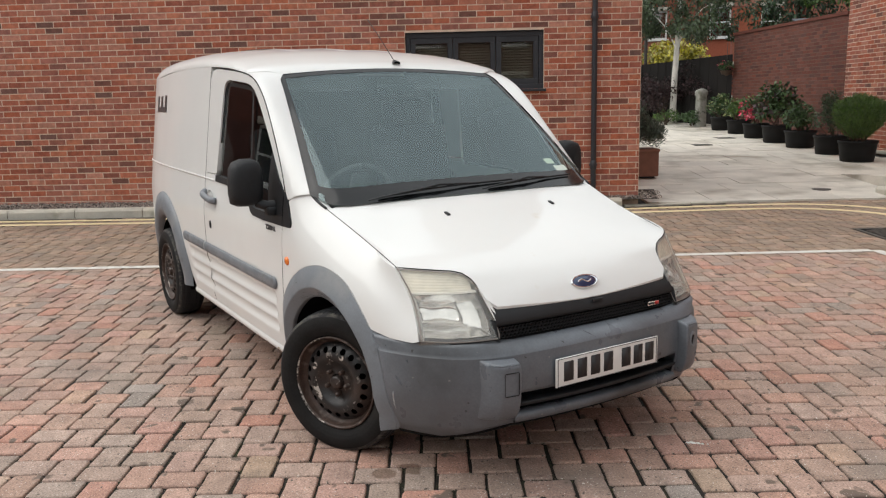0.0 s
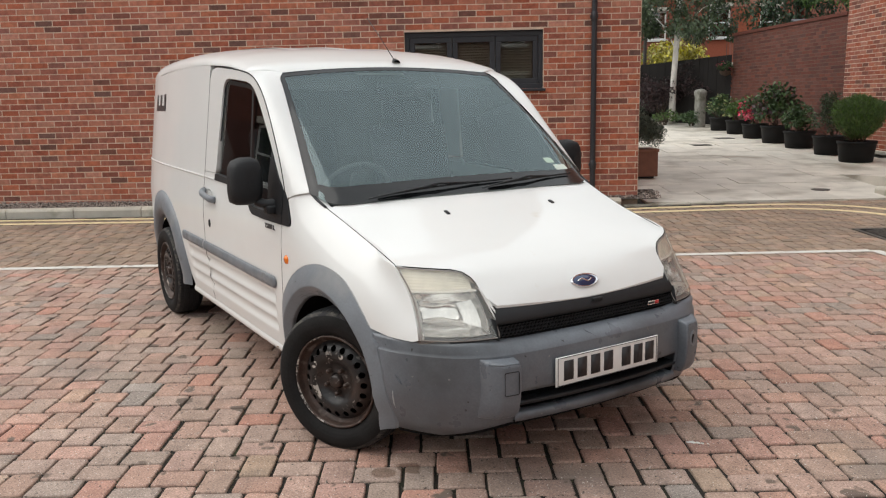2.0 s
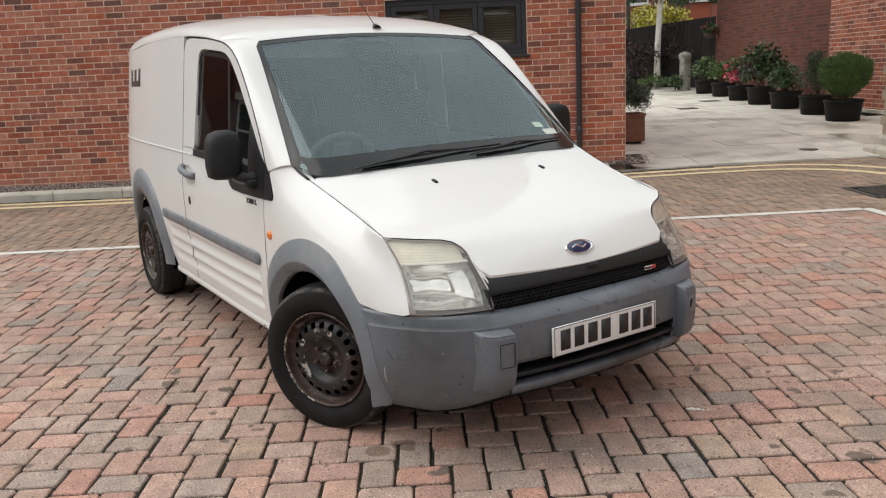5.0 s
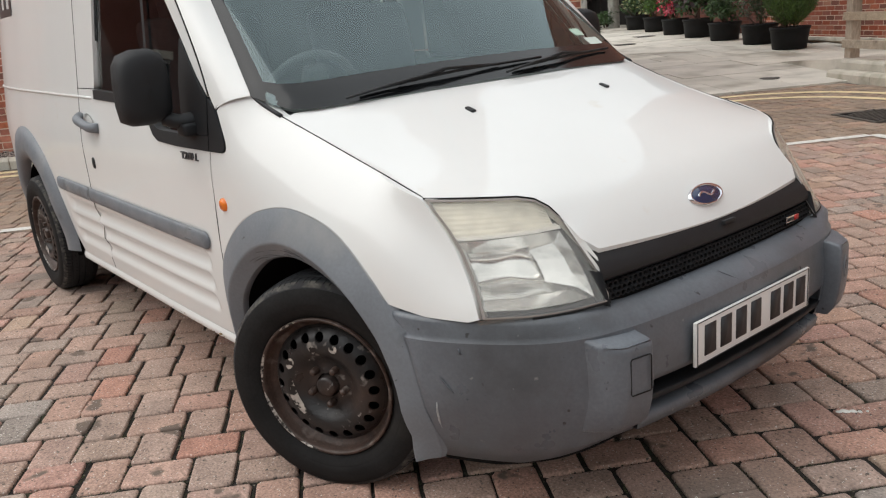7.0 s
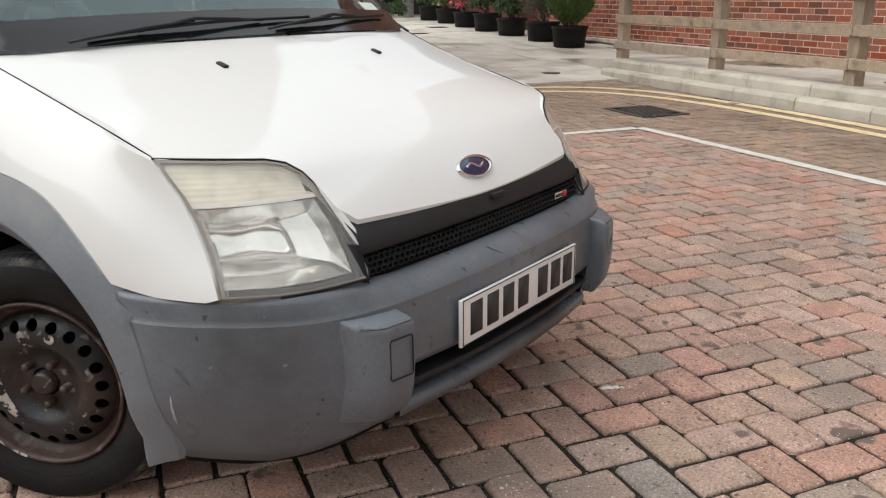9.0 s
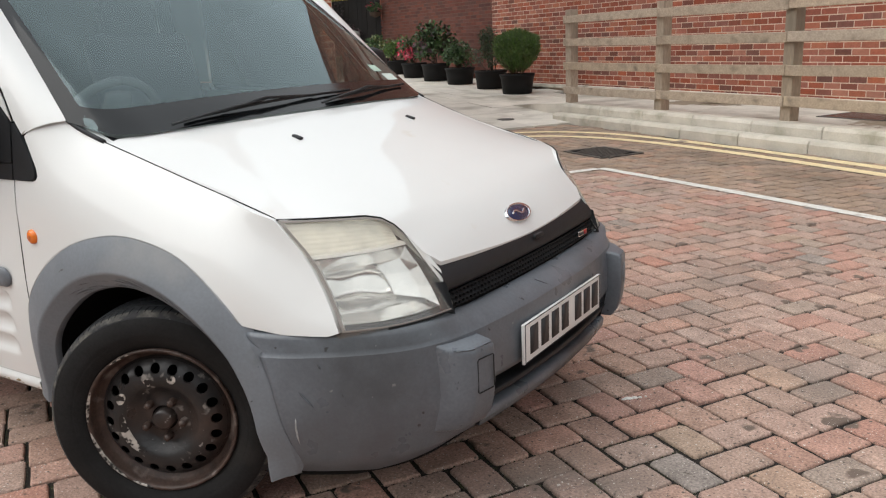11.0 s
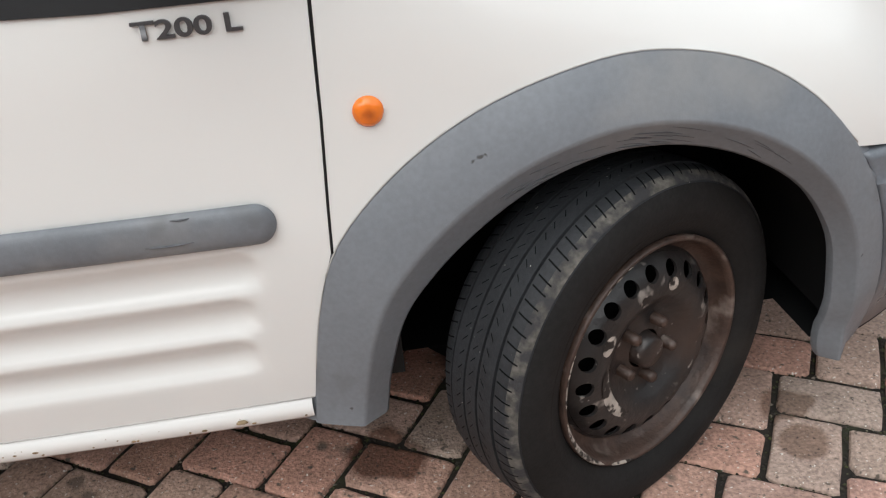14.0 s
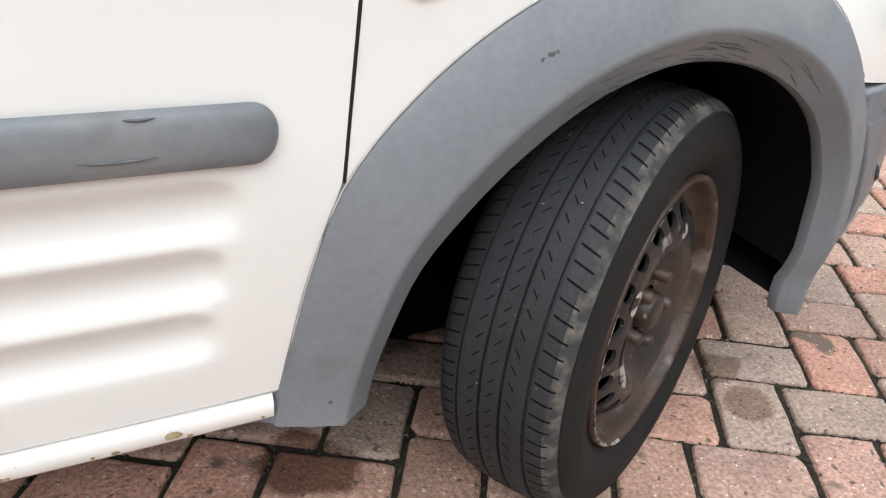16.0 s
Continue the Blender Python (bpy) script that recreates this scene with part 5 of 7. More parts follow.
for first, last, count in ((24, 31, 16), (19, 22, 7), (33, 36, 4)):
    for k in range(count):
        at = rng_s.uniform(first, last)
        f0, long = rng_s.uniform(0.05, 0.85), rng_s.uniform(1.0, 3.2)
        line = []
        for t in np.linspace(0, 1, 5):
            q = at + long * t
            lo, f = int(q), min(max(f0 + 0.16 * t, 0), 0.95)
            p = [np.array(FLARE[-1][r][7]) * (1 - f) + np.array(FLARE[-1][r][8]) * f for r in (lo, lo + 1)]
            line.append(tuple(p[0] + (p[1] - p[0]) * (q - lo) + np.array((0, -0.0004, -0.0003))))
        scuff(line, rng_s.uniform(0.0006, 0.0012), BLACK_SCUFF, van, "scratch")
scuff([(-0.566, -0.8195, 0.278), (-0.558, -0.8200, 0.280), (-0.548, -0.8195, 0.278)], 0.0060, GRIME, van, "grime_spot")
rng_g = np.random.default_rng(33)
for n in range(26):
    x = rng_g.uniform(-1.0, -0.46)
    z = rng_g.choice((0.2785, 0.2850, 0.2725))
    y = half_width(x, 0.31) + 0.0026
    r = rng_g.uniform(0.0008, 0.0022)
    part("grime_spot", moved(lathe([(0.001, 0.0), (0.0006, r), (-0.002, r)], 8), Matrix.Translation((x, -y, z)) @ Matrix.Diagonal((rng_g.uniform(1, 2.5), -1, 1, 1))), GRIME, van)

# ---- the yard; site coordinates: s along the far kerb, d away from it into the depth ----
SITE_TURN = 57.5
EX = Vector((math.cos(radians(SITE_TURN)), math.sin(radians(SITE_TURN)), 0))
ED = Vector((-EX.y, EX.x, 0))


def site(s, d, z=0.0):
    return EX * s + ED * d + Vector((0, 0, z))


SITE = Matrix.Rotation(radians(SITE_TURN), 4, "Z")


def path_z(d):
    """The garden path climbs gently away from the yard."""
    return 0.02 + 0.045 * max(0.0, d - 7.2)


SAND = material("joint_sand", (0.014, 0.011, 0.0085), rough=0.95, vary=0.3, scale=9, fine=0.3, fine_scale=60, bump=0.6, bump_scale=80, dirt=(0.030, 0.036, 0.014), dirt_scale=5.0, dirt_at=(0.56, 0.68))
PAVER = material("block_paving", (0.4, 0.25, 0.2), rough=0.85, vary=0.18, scale=11, fine=0.32, fine_scale=130, bump=0.9, bump_scale=170, random_tint=0.10, world=True,
                 ramp=[(0.0, (0.33, 0.255, 0.210)), (0.14, (0.375, 0.268, 0.215)), (0.4, (0.40, 0.270, 0.213)), (0.70, (0.415, 0.258, 0.202)), (0.86, (0.43, 0.232, 0.178)), (0.95, (0.43, 0.305, 0.222)), (1.0, (0.30, 0.255, 0.225))],
                 dirt=(0.17, 0.145, 0.125), dirt_scale=1.6, dirt_at=(0.52, 0.82),
                 specks=(((0.15, 0.11, 0.088), 5.5, 0.645, 0.68), ((0.10, 0.08, 0.065), 55, 0.63, 0.70), ((0.09, 0.07, 0.06), 140, 0.66, 0.72), ((0.70, 0.66, 0.60), 125, 0.655, 0.70), ((0.60, 0.58, 0.54), 9.0, 0.78, 0.80)),
                 stains=((-0.36, -0.625, 0, 0.075, (0.34, 0.26, 0.22)), (0.43, -0.655, 0, 0.05, (0.5, 0.44, 0.40)), (0.41, -0.765, 0, 0.045, (0.55, 0.49, 0.45)), (-0.12, -0.30, 0, 0.12, (0.5, 0.46, 0.43))))
LANE_PAVER = material("lane_paving", (0.3, 0.23, 0.17), rough=0.85, vary=0.2, scale=9, fine=0.3, fine_scale=130, bump=0.9, bump_scale=170, random_tint=0.10, world=True,
                      ramp=[(0.0, (0.25, 0.19, 0.145)), (0.2, (0.30, 0.222, 0.165)), (0.6, (0.335, 0.24, 0.172)), (0.85, (0.36, 0.235, 0.17)), (1.0, (0.27, 0.21, 0.165))],
                      dirt=(0.15, 0.115, 0.085), dirt_scale=1.1, dirt_at=(0.48, 0.80), specks=(((0.10, 0.08, 0.065), 55, 0.63, 0.70),))
BRICK = material("red_brick", (0.3, 0.1, 0.06), rough=0.85, vary=0.24, scale=16, fine=0.12, fine_scale=150, bump=0.35, bump_scale=120, random_tint=0.10, world=True,
                 ramp=[(0.0, (0.15, 0.068, 0.052)), (0.06, (0.19, 0.075, 0.055)), (0.12, (0.27, 0.086, 0.058)), (0.42, (0.36, 0.110, 0.066)), (0.8, (0.42, 0.138, 0.080)), (1.0, (0.46, 0.175, 0.107))])
GARDEN_BRICK = material("dark_red_brick", (0.3, 0.1, 0.06), rough=0.88, vary=0.12, scale=18, fine=0.12, fine_scale=150, bump=0.35, bump_scale=120, random_tint=0.10, world=True,
                        ramp=[(0.0, (0.075, 0.028, 0.022)), (0.3, (0.105, 0.033, 0.022)), (0.7, (0.125, 0.037, 0.024)), (1.0, (0.145, 0.047, 0.030))])
OLD_BRICK = material("orange_red_brick", (0.3, 0.1, 0.06), rough=0.88, vary=0.14, scale=14, fine=0.12, fine_scale=120, bump=0.35, bump_scale=100, random_tint=0.12,
                     ramp=[(0.0, (0.145, 0.056, 0.040)), (0.12, (0.20, 0.064, 0.042)), (0.4, (0.27, 0.076, 0.045)), (0.8, (0.34, 0.102, 0.056)), (1.0, (0.37, 0.14, 0.085))])
MORTAR = material("pale_mortar", (0.60, 0.465, 0.365), rough=0.95, vary=0.15, scale=6, fine=0.15, bump=0.4, bump_scale=120)
MORTAR_DARK = material("weathered_mortar", (0.13, 0.075, 0.057), rough=0.95, vary=0.2, scale=4, fine=0.15, bump=0.4, bump_scale=120)
CONCRETE = material("concrete_kerb", (0.56, 0.525, 0.45), rough=0.9, vary=0.12, scale=4, fine=0.10, fine_scale=90, bump=0.3, bump_scale=150, dirt=(0.26, 0.245, 0.17), dirt_scale=3.5, dirt_at=(0.54, 0.80), random_tint=0.07)
FLAG = material("flagstone", (0.62, 0.585, 0.515), rough=0.88, vary=0.12, scale=2.2, fine=0.08, fine_scale=90, bump=0.2, bump_scale=150, dirt=(0.33, 0.30, 0.245), dirt_scale=1.3, dirt_at=(0.52, 0.72), random_tint=0.06, world=True,
                stains=[(*(EX * a + ED * b).xy, 0.24, r, (0.42, 0.36, 0.29)) for a, b, r in ((7.15, 6.25, 0.42), (7.3, 5.75, 0.35), (6.85, 2.75, 0.55), (7.25, 3.1, 0.45))])
WHITE_LINE = material("worn_white_line", (0.66, 0.65, 0.61), rough=0.85, vary=0.1, scale=10, fine=0.12, dirt=(0.34, 0.30, 0.26), dirt_scale=14, dirt_at=(0.55, 0.75), bump=0.3, bump_scale=150)
YELLOW_LINE = material("worn_yellow_line", (0.76, 0.63, 0.38), rough=0.85, vary=0.1, scale=10, fine=0.12, dirt=(0.40, 0.30, 0.20), dirt_scale=16, dirt_at=(0.60, 0.80), bump=0.3, bump_scale=150)
WOOD = material("silvered_timber", (0.40, 0.325, 0.245), rough=0.85, vary=0.18, scale=5, fine=0.16, fine_scale=50, stretch=(1, 1, 0.25), bump=0.4, bump_scale=40, dirt=(0.20, 0.17, 0.13), dirt_scale=4, dirt_at=(0.5, 0.75), random_tint=0.12)
RAIL_WOOD = material("silvered_rail_timber", (0.43, 0.35, 0.265), rough=0.85, vary=0.18, scale=7, fine=0.16, fine_scale=60, stretch=(1, 0.15, 1), bump=0.4, bump_scale=60, dirt=(0.20, 0.165, 0.125), dirt_scale=7, dirt_at=(0.5, 0.75), random_tint=0.12)
DARK_WOOD = material("dark_stained_fence", (0.013, 0.0105, 0.0095), rough=0.85, vary=0.25, scale=5, stretch=(1, 1, 0.1), bump=0.4, bump_scale=50, random_tint=0.2)
FRAME = material("anthracite_frame", (0.028, 0.030, 0.036), rough=0.4, vary=0.06, scale=6)
BLIND = material("pale_blind", (0.42, 0.38, 0.30), rough=0.7, vary=0.08, scale=5)
PANE = glass_material("window_pane", (0.75, 0.76, 0.75), ior=1.5, base=0.03)
IRON = material("cast_iron", (0.085, 0.076, 0.067), rough=0.75, metal=0.1, vary=0.25, scale=20, bump=0.3, bump_scale=200)
WET_STEEL = material("wet_dark_steel", (0.05, 0.052, 0.058), rough=0.25, metal=0.2, vary=0.3, scale=6, bump=0.2, bump_scale=90)
POT = material("black_pot_plastic", (0.007, 0.007, 0.0075), rough=0.6, spec=0.25, vary=0.15, scale=8)
SOIL = material("dark_soil", (0.03, 0.022, 0.016), rough=0.95, vary=0.3, scale=20, bump=0.8, bump_scale=60)
TERRACOTTA = material("brown_planter", (0.20, 0.085, 0.055), rough=0.75, vary=0.12, scale=9, bump=0.2)
BARK = material("white_birch_bark", (0.78, 0.76, 0.71), rough=0.8, vary=0.12, scale=12, stretch=(1, 1, 0.3), bump=0.3, bump_scale=60, dirt=(0.07, 0.06, 0.05), dirt_scale=16, dirt_at=(0.60, 0.70))
TWIG = material("brown_twig", (0.10, 0.07, 0.05), rough=0.9, vary=0.2, scale=10)
STONE = material("lichened_stone", (0.30, 0.30, 0.27), rough=0.9, vary=0.2, scale=9, bump=0.5, bump_scale=60, dirt=(0.12, 0.12, 0.09), dirt_scale=6, dirt_at=(0.5, 0.7))
GRAVEL = material("pinkish_gravel", (0.3, 0.24, 0.2), rough=0.9, random_tint=0.25, ramp=[(0.0, (0.14, 0.11, 0.095)), (0.5, (0.30, 0.235, 0.20)), (1.0, (0.48, 0.41, 0.36))])
SLATE = material("roof_slate", (0.05, 0.055, 0.065), rough=0.7, vary=0.2, scale=3, random_tint=0.15)
SASH = material("white_sash", (0.75, 0.75, 0.72), rough=0.5, vary=0.04)


def leaf_material(name, dark, light):
    return material(name, light, rough=0.55, vary=0.15, scale=25, random_tint=0.22, ramp=[(0.0, dark), (0.6, light), (1.0, tuple(min(1, c * 1.35) for c in light))])


LEAF_GREEN = leaf_material("green_leaf", (0.018, 0.045, 0.016), (0.055, 0.11, 0.032))
LEAF_DARK = leaf_material("dark_green_leaf", (0.012, 0.03, 0.014), (0.035, 0.07, 0.028))
LEAF_BRIGHT = leaf_material("bright_green_leaf", (0.035, 0.08, 0.018), (0.085, 0.16, 0.03))
LEAF_YELLOW = leaf_material("golden_leaf", (0.22, 0.20, 0.02), (0.50, 0.44, 0.05))
LEAF_PURPLE = leaf_material("purple_leaf", (0.022, 0.012, 0.014), (0.055, 0.028, 0.03))
LEAF_GREY = leaf_material("grey_green_leaf", (0.05, 0.07, 0.05), (0.13, 0.16, 0.12))
LEAF_PALE = leaf_material("variegated_leaf", (0.10, 0.14, 0.05), (0.42, 0.44, 0.22))
LEAF_BIRCH = leaf_material("birch_leaf", (0.022, 0.04, 0.018), (0.06, 0.095, 0.038))
PETAL = leaf_material("pink_red_petal", (0.35, 0.02, 0.05), (0.62, 0.06, 0.12))


def structure(name, bm, mat, label, category, smooth=False):
    return tagged(mesh_object(name, bm, mat, smooth), label, category, kind="structure")


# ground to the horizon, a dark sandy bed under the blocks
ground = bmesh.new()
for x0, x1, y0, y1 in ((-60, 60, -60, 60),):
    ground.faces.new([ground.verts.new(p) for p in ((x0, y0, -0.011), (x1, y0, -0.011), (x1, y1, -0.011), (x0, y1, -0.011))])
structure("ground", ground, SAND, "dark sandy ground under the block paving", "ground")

# block paving in a herringbone of three-by-two blocks
UNIT, PAVE_TURN, PAVE_AT = 0.0654, radians(58.6), Vector((-0.426, -1.384, 0))
PX = Vector((math.cos(PAVE_TURN), math.sin(PAVE_TURN), 0))
PY = Vector((PX.y, -PX.x, 0))
rng = np.random.default_rng(7)


def block_rings(w, h, jitter):
    """Rings of sixteen points: the worn top face, two rounded shoulders and the foot."""
    gap = 0.0052
    rings = []
    for inset, z, cut in ((0.0085, 0.0, 0.010), (0.0035, -0.0016, 0.012), (0.0006, -0.0060, 0.013), (0.0, -0.020, 0.012)):
        x0, x1, y0, y1 = gap + inset, w - gap - inset, gap + inset, h - gap - inset
        c, m = cut, cut * 0.29
        ring = [(x0 + m, y0 + m), (x0 + c, y0), ((x0 + x1) / 2, y0), (x1 - c, y0), (x1 - m, y0 + m), (x1, y0 + c), (x1, (y0 + y1) / 2), (x1, y1 - c),
                (x1 - m, y1 - m), (x1 - c, y1), ((x0 + x1) / 2, y1), (x0 + c, y1), (x0 + m, y1 - m), (x0, y1 - c), (x0, (y0 + y1) / 2), (x0, y0 + c)]
        rings.append([(x + jx, y + jy, z) for (x, y), (jx, jy) in zip(ring, jitter)])
    return rings


def block_faces(n):
    faces = [tuple(range(n, n + 16))]
    for r in (0, 16, 32):
        faces += [(n + r + i, n + r + 16 + i, n + r + 16 + (i + 1) % 16, n + r + (i + 1) % 16) for i in range(16)]
    return faces


def far_rings(w, h, jitter):
    """Eight points a ring for the blocks further off."""
    return [[p for k, p in enumerate(ring) if k not in (0, 2, 4, 6, 8, 10, 12, 14)] for ring in block_rings(w, h, jitter)[1:]]


def far_faces(n):
    faces = [tuple(range(n, n + 8))]
    for r in (0, 8):
        faces += [(n + r + i, n + r + 8 + i, n + r + 8 + (i + 1) % 8, n + r + (i + 1) % 8) for i in range(8)]
    return faces


def wear():
    """Uneven edges: corners wander, sides bow a little."""
    return np.repeat(rng.normal(0, 0.0020, (4, 2)), 4, axis=0) + rng.normal(0, 0.0013, (16, 2))


WL = Vector((math.cos(radians(58.7)), math.sin(radians(58.7))))
BAY_CORNER = Vector((-1.07, 5.02))
bay_verts, bay_faces, lane_verts, lane_faces, near_blocks = [], [], [], [], []
for m in range(-120, 121):
    for n in range(-220, 221):
        for across, w, h in (((2 * n + 5 * m, -2 * n + m), 3, 2), ((2 * n + 5 * m + 3, -2 * n + m), 2, 3)):
            px, py = across
            if abs(px) > 260 or abs(py) > 260:
                continue
            at = PAVE_AT + PX * (px * UNIT) + PY * (py * UNIT)
            s, d = at.dot(EX), at.dot(ED)
            if not (-9.5 < s < 5.62 and -8.5 < d < (6.78 if s < 2.5 else 6.98 + 0.128 * (s - 2.6))):
                continue
            tilt, lift = rng.normal(0, 0.006, 2), rng.normal(0, 0.0015)
            if abs(at.x - 0.35) < 1.55 and -1.9 < at.y < 0.1 and len(near_blocks) < 300:
                near_blocks.append((at, w, h, tilt, lift, int(rng.integers(0, 12))))
                continue
            off_line = at.xy - BAY_CORNER
            lane = off_line.dot(Vector((-WL.y, WL.x))) > 0 or off_line.dot(Vector((0.487, 0.873))) > 0
            paving_verts, paving_faces = (lane_verts, lane_faces) if lane else (bay_verts, bay_faces)
            base = len(paving_verts)
            close = (at - Vector((0.6, -0.6, 0))).length < 3.6
            for ring in (block_rings if close else far_rings)(w * UNIT, h * UNIT, wear()):
                for x, y, z in ring:
                    p = at + PX * x + PY * y
                    paving_verts.append((p.x, p.y, z + lift + tilt[0] * (x - w * UNIT / 2) + tilt[1] * (y - h * UNIT / 2)))
            paving_faces += (block_faces if close else far_faces)(base)
for name, vs, fs, mat, label in (("paving", bay_verts, bay_faces, PAVER, "reddish tumbled concrete blocks laid in herringbone"), ("lane_paving", lane_verts, lane_faces, LANE_PAVER, "brown weathered blocks of the lane beyond the bay lines")):
    me = bpy.data.meshes.new(name)
    me.from_pydata(vs, [], fs)
    me.materials.append(mat)
    tagged(new(name, me), label, "paving", kind="stuff")
near_paving = tagged(new("pavement"), "tumbled red, buff and grey paving blocks beside the van", "pavement", kind="structure")

# soil, moss and grit lodged in the joints beside the van
MOSS = material("joint_moss_and_grit", (0.04, 0.035, 0.02), rough=0.95, random_tint=0.2, ramp=[(0.0, (0.012, 0.010, 0.008)), (0.45, (0.032, 0.026, 0.019)), (0.75, (0.034, 0.038, 0.014)), (0.93, (0.05, 0.055, 0.018)), (1.0, (0.20, 0.17, 0.14))])
mv, mf = [], []
for at, w, h, tilt, lift, v in near_blocks:
    for _ in range(46):
        f = rng.random()
        ux, uy = ((f * w, 0.0) if rng.random() < w / (w + h) else (0.0, f * h))
        p = at + PX * (ux * UNIT + rng.normal(0, 0.0028)) + PY * (uy * UNIT + rng.normal(0, 0.0028))
        r, base = rng.uniform(0.0018, 0.0052), len(mv)
        k = rng.uniform(0.6, 1.3, 6)
        for (dx, dy, dz), q in zip(((1, 0, 0), (-1, 0, 0), (0, 1, 0), (0, -1, 0), (0, 0, 0.7), (0, 0, -0.7)), k):
            mv.append((p.x + dx * r * q, p.y + dy * r * q, -0.0085 + dz * r * q))
        mf += [tuple(base + i for i in f_) for f_ in ((0, 2, 4), (2, 1, 4), (1, 3, 4), (3, 0, 4))]
me = bpy.data.meshes.new("joint_moss")
me.from_pydata(mv, [], mf)
me.materials.append(MOSS)
tagged(new("joint_moss", me), "dark soil and green moss in the paving joints", "moss", kind="stuff")

# white bay line and double yellow lines
def stripe(name, points, width, mat, label, z=0.0035, step=0.25):
    pts = [Vector(p) for p in path3([(p[0], p[1]) for p in points], max(8, int(sum(math.dist(a, b) for a, b in zip(points, points[1:])) / step)))]
    rows = []
    for n, p in enumerate(pts):
        a = (pts[min(n + 1, len(pts) - 1)] - pts[max(n - 1, 0)]).normalized()
        side = Vector((-a.y, a.x)) * width / 2
        rows.append([(p.x + side.x, p.y + side.y, z), (p.x - side.x, p.y - side.y, z)])
    return structure(name, loft(rows), mat, label, "road marking")


c = BAY_CORNER
stripe("white_line_1", [tuple(c - WL * k) for k in (13, 9, 5, 0.0)], 0.10, WHITE_LINE, "worn white painted bay line on paving")
stripe("white_line_2", [tuple(c + Vector((0.02, 0.035))), (0.15, 4.39), (1.39, 3.68), (3.9, 2.25), (7.0, 0.48)], 0.10, WHITE_LINE, "worn white painted bay line on paving")
for k, pts in enumerate((((-12, 6.75), (2.4, 6.71), (3.6, 6.82), (4.4, 6.80), (4.95, 6.50), (5.33, 5.9), (5.50, 5.0), (5.55, 4.0), (5.52, 2.0), (5.44, -3)), ((-12, 6.42), (2.4, 6.37), (3.5, 6.45), (4.2, 6.40), (4.70, 6.10), (5.04, 5.5), (5.21, 4.7), (5.27, 3.8), (5.23, 1.8), (5.15, -3)))):
    stripe("yellow_line_" + str(k + 1), [tuple(site(s, d).xy) for s, d in pts], 0.135, YELLOW_LINE, "worn yellow painted line along the kerb")


def kerb_run(name, a, b, width, z0, z1, label, batter=0.02, length=0.915):
    """A row of kerb stones between two site points; the face lies on the line, the stones behind it (to the left of the way)."""
    holder = tagged(new(name), label, "kerb", kind="structure")
    a, b = Vector(a), Vector(b)
    total, way = (b - a).length, (b - a).normalized()
    side = Vector((-way.y, way.x))
    n = max(1, round(total / length))
    for k in range(n):
        l = total / n
        prof = [(0.0, z0), (0.002, z1 - 0.035), (batter, z1 - 0.006), (batter + 0.012, z1), (width, z1), (width, z0)]
        p = a + way * (k * l)
        rows = []
        for e, t in ((0.004, 0.006), (0.010, 0.0), (l - 0.010, 0.0), (l - 0.004, 0.006)):
            q = p + way * e
            rows.append([tuple(site(q.x + side.x * (o + t), q.y + side.y * (o + t), z - t * 0.5)) for o, z in prof])
        bm = loft(rows, cap=True)
        part("kerb_stone", bm, CONCRETE, holder, smooth=False)
    backing = box((total, width - 0.03, z1 - z0 - 0.03), (total / 2, width / 2, (z0 + z1) / 2 - 0.02))
    ang = math.atan2(way.y, way.x)
    part("kerb_bed", moved(backing, SITE @ Matrix.Translation((a.x, a.y, 0)) @ Matrix.Rotation(ang, 4, "Z")), MORTAR_DARK, holder, smooth=False)
    return holder


kerb_run("kerb_1", (-11.6, 6.86), (2.05, 6.86), 0.13, -0.02, 0.115, "weathered concrete kerb below the brick building")
kerb_run("kerb_2", (5.72, 7.62), (5.72, -6.1), 0.17, -0.02, 0.125, "lower concrete kerb under the timber fence")
kerb_run("kerb_3", (5.90, 7.62), (5.90, -6.1), 0.25, 0.05, 0.245, "upper concrete kerb under the timber fence")
kerb_run("kerb_4", (6.75, 8.15), (5.94, 7.66), 0.22, -0.02, 0.22, "short concrete kerb at the foot of the path")
kerb_run("path_edge", (2.10, 6.95), (5.75, 7.42), 0.10, -0.02, 0.012, "flush pale edging of the path", 0.004)


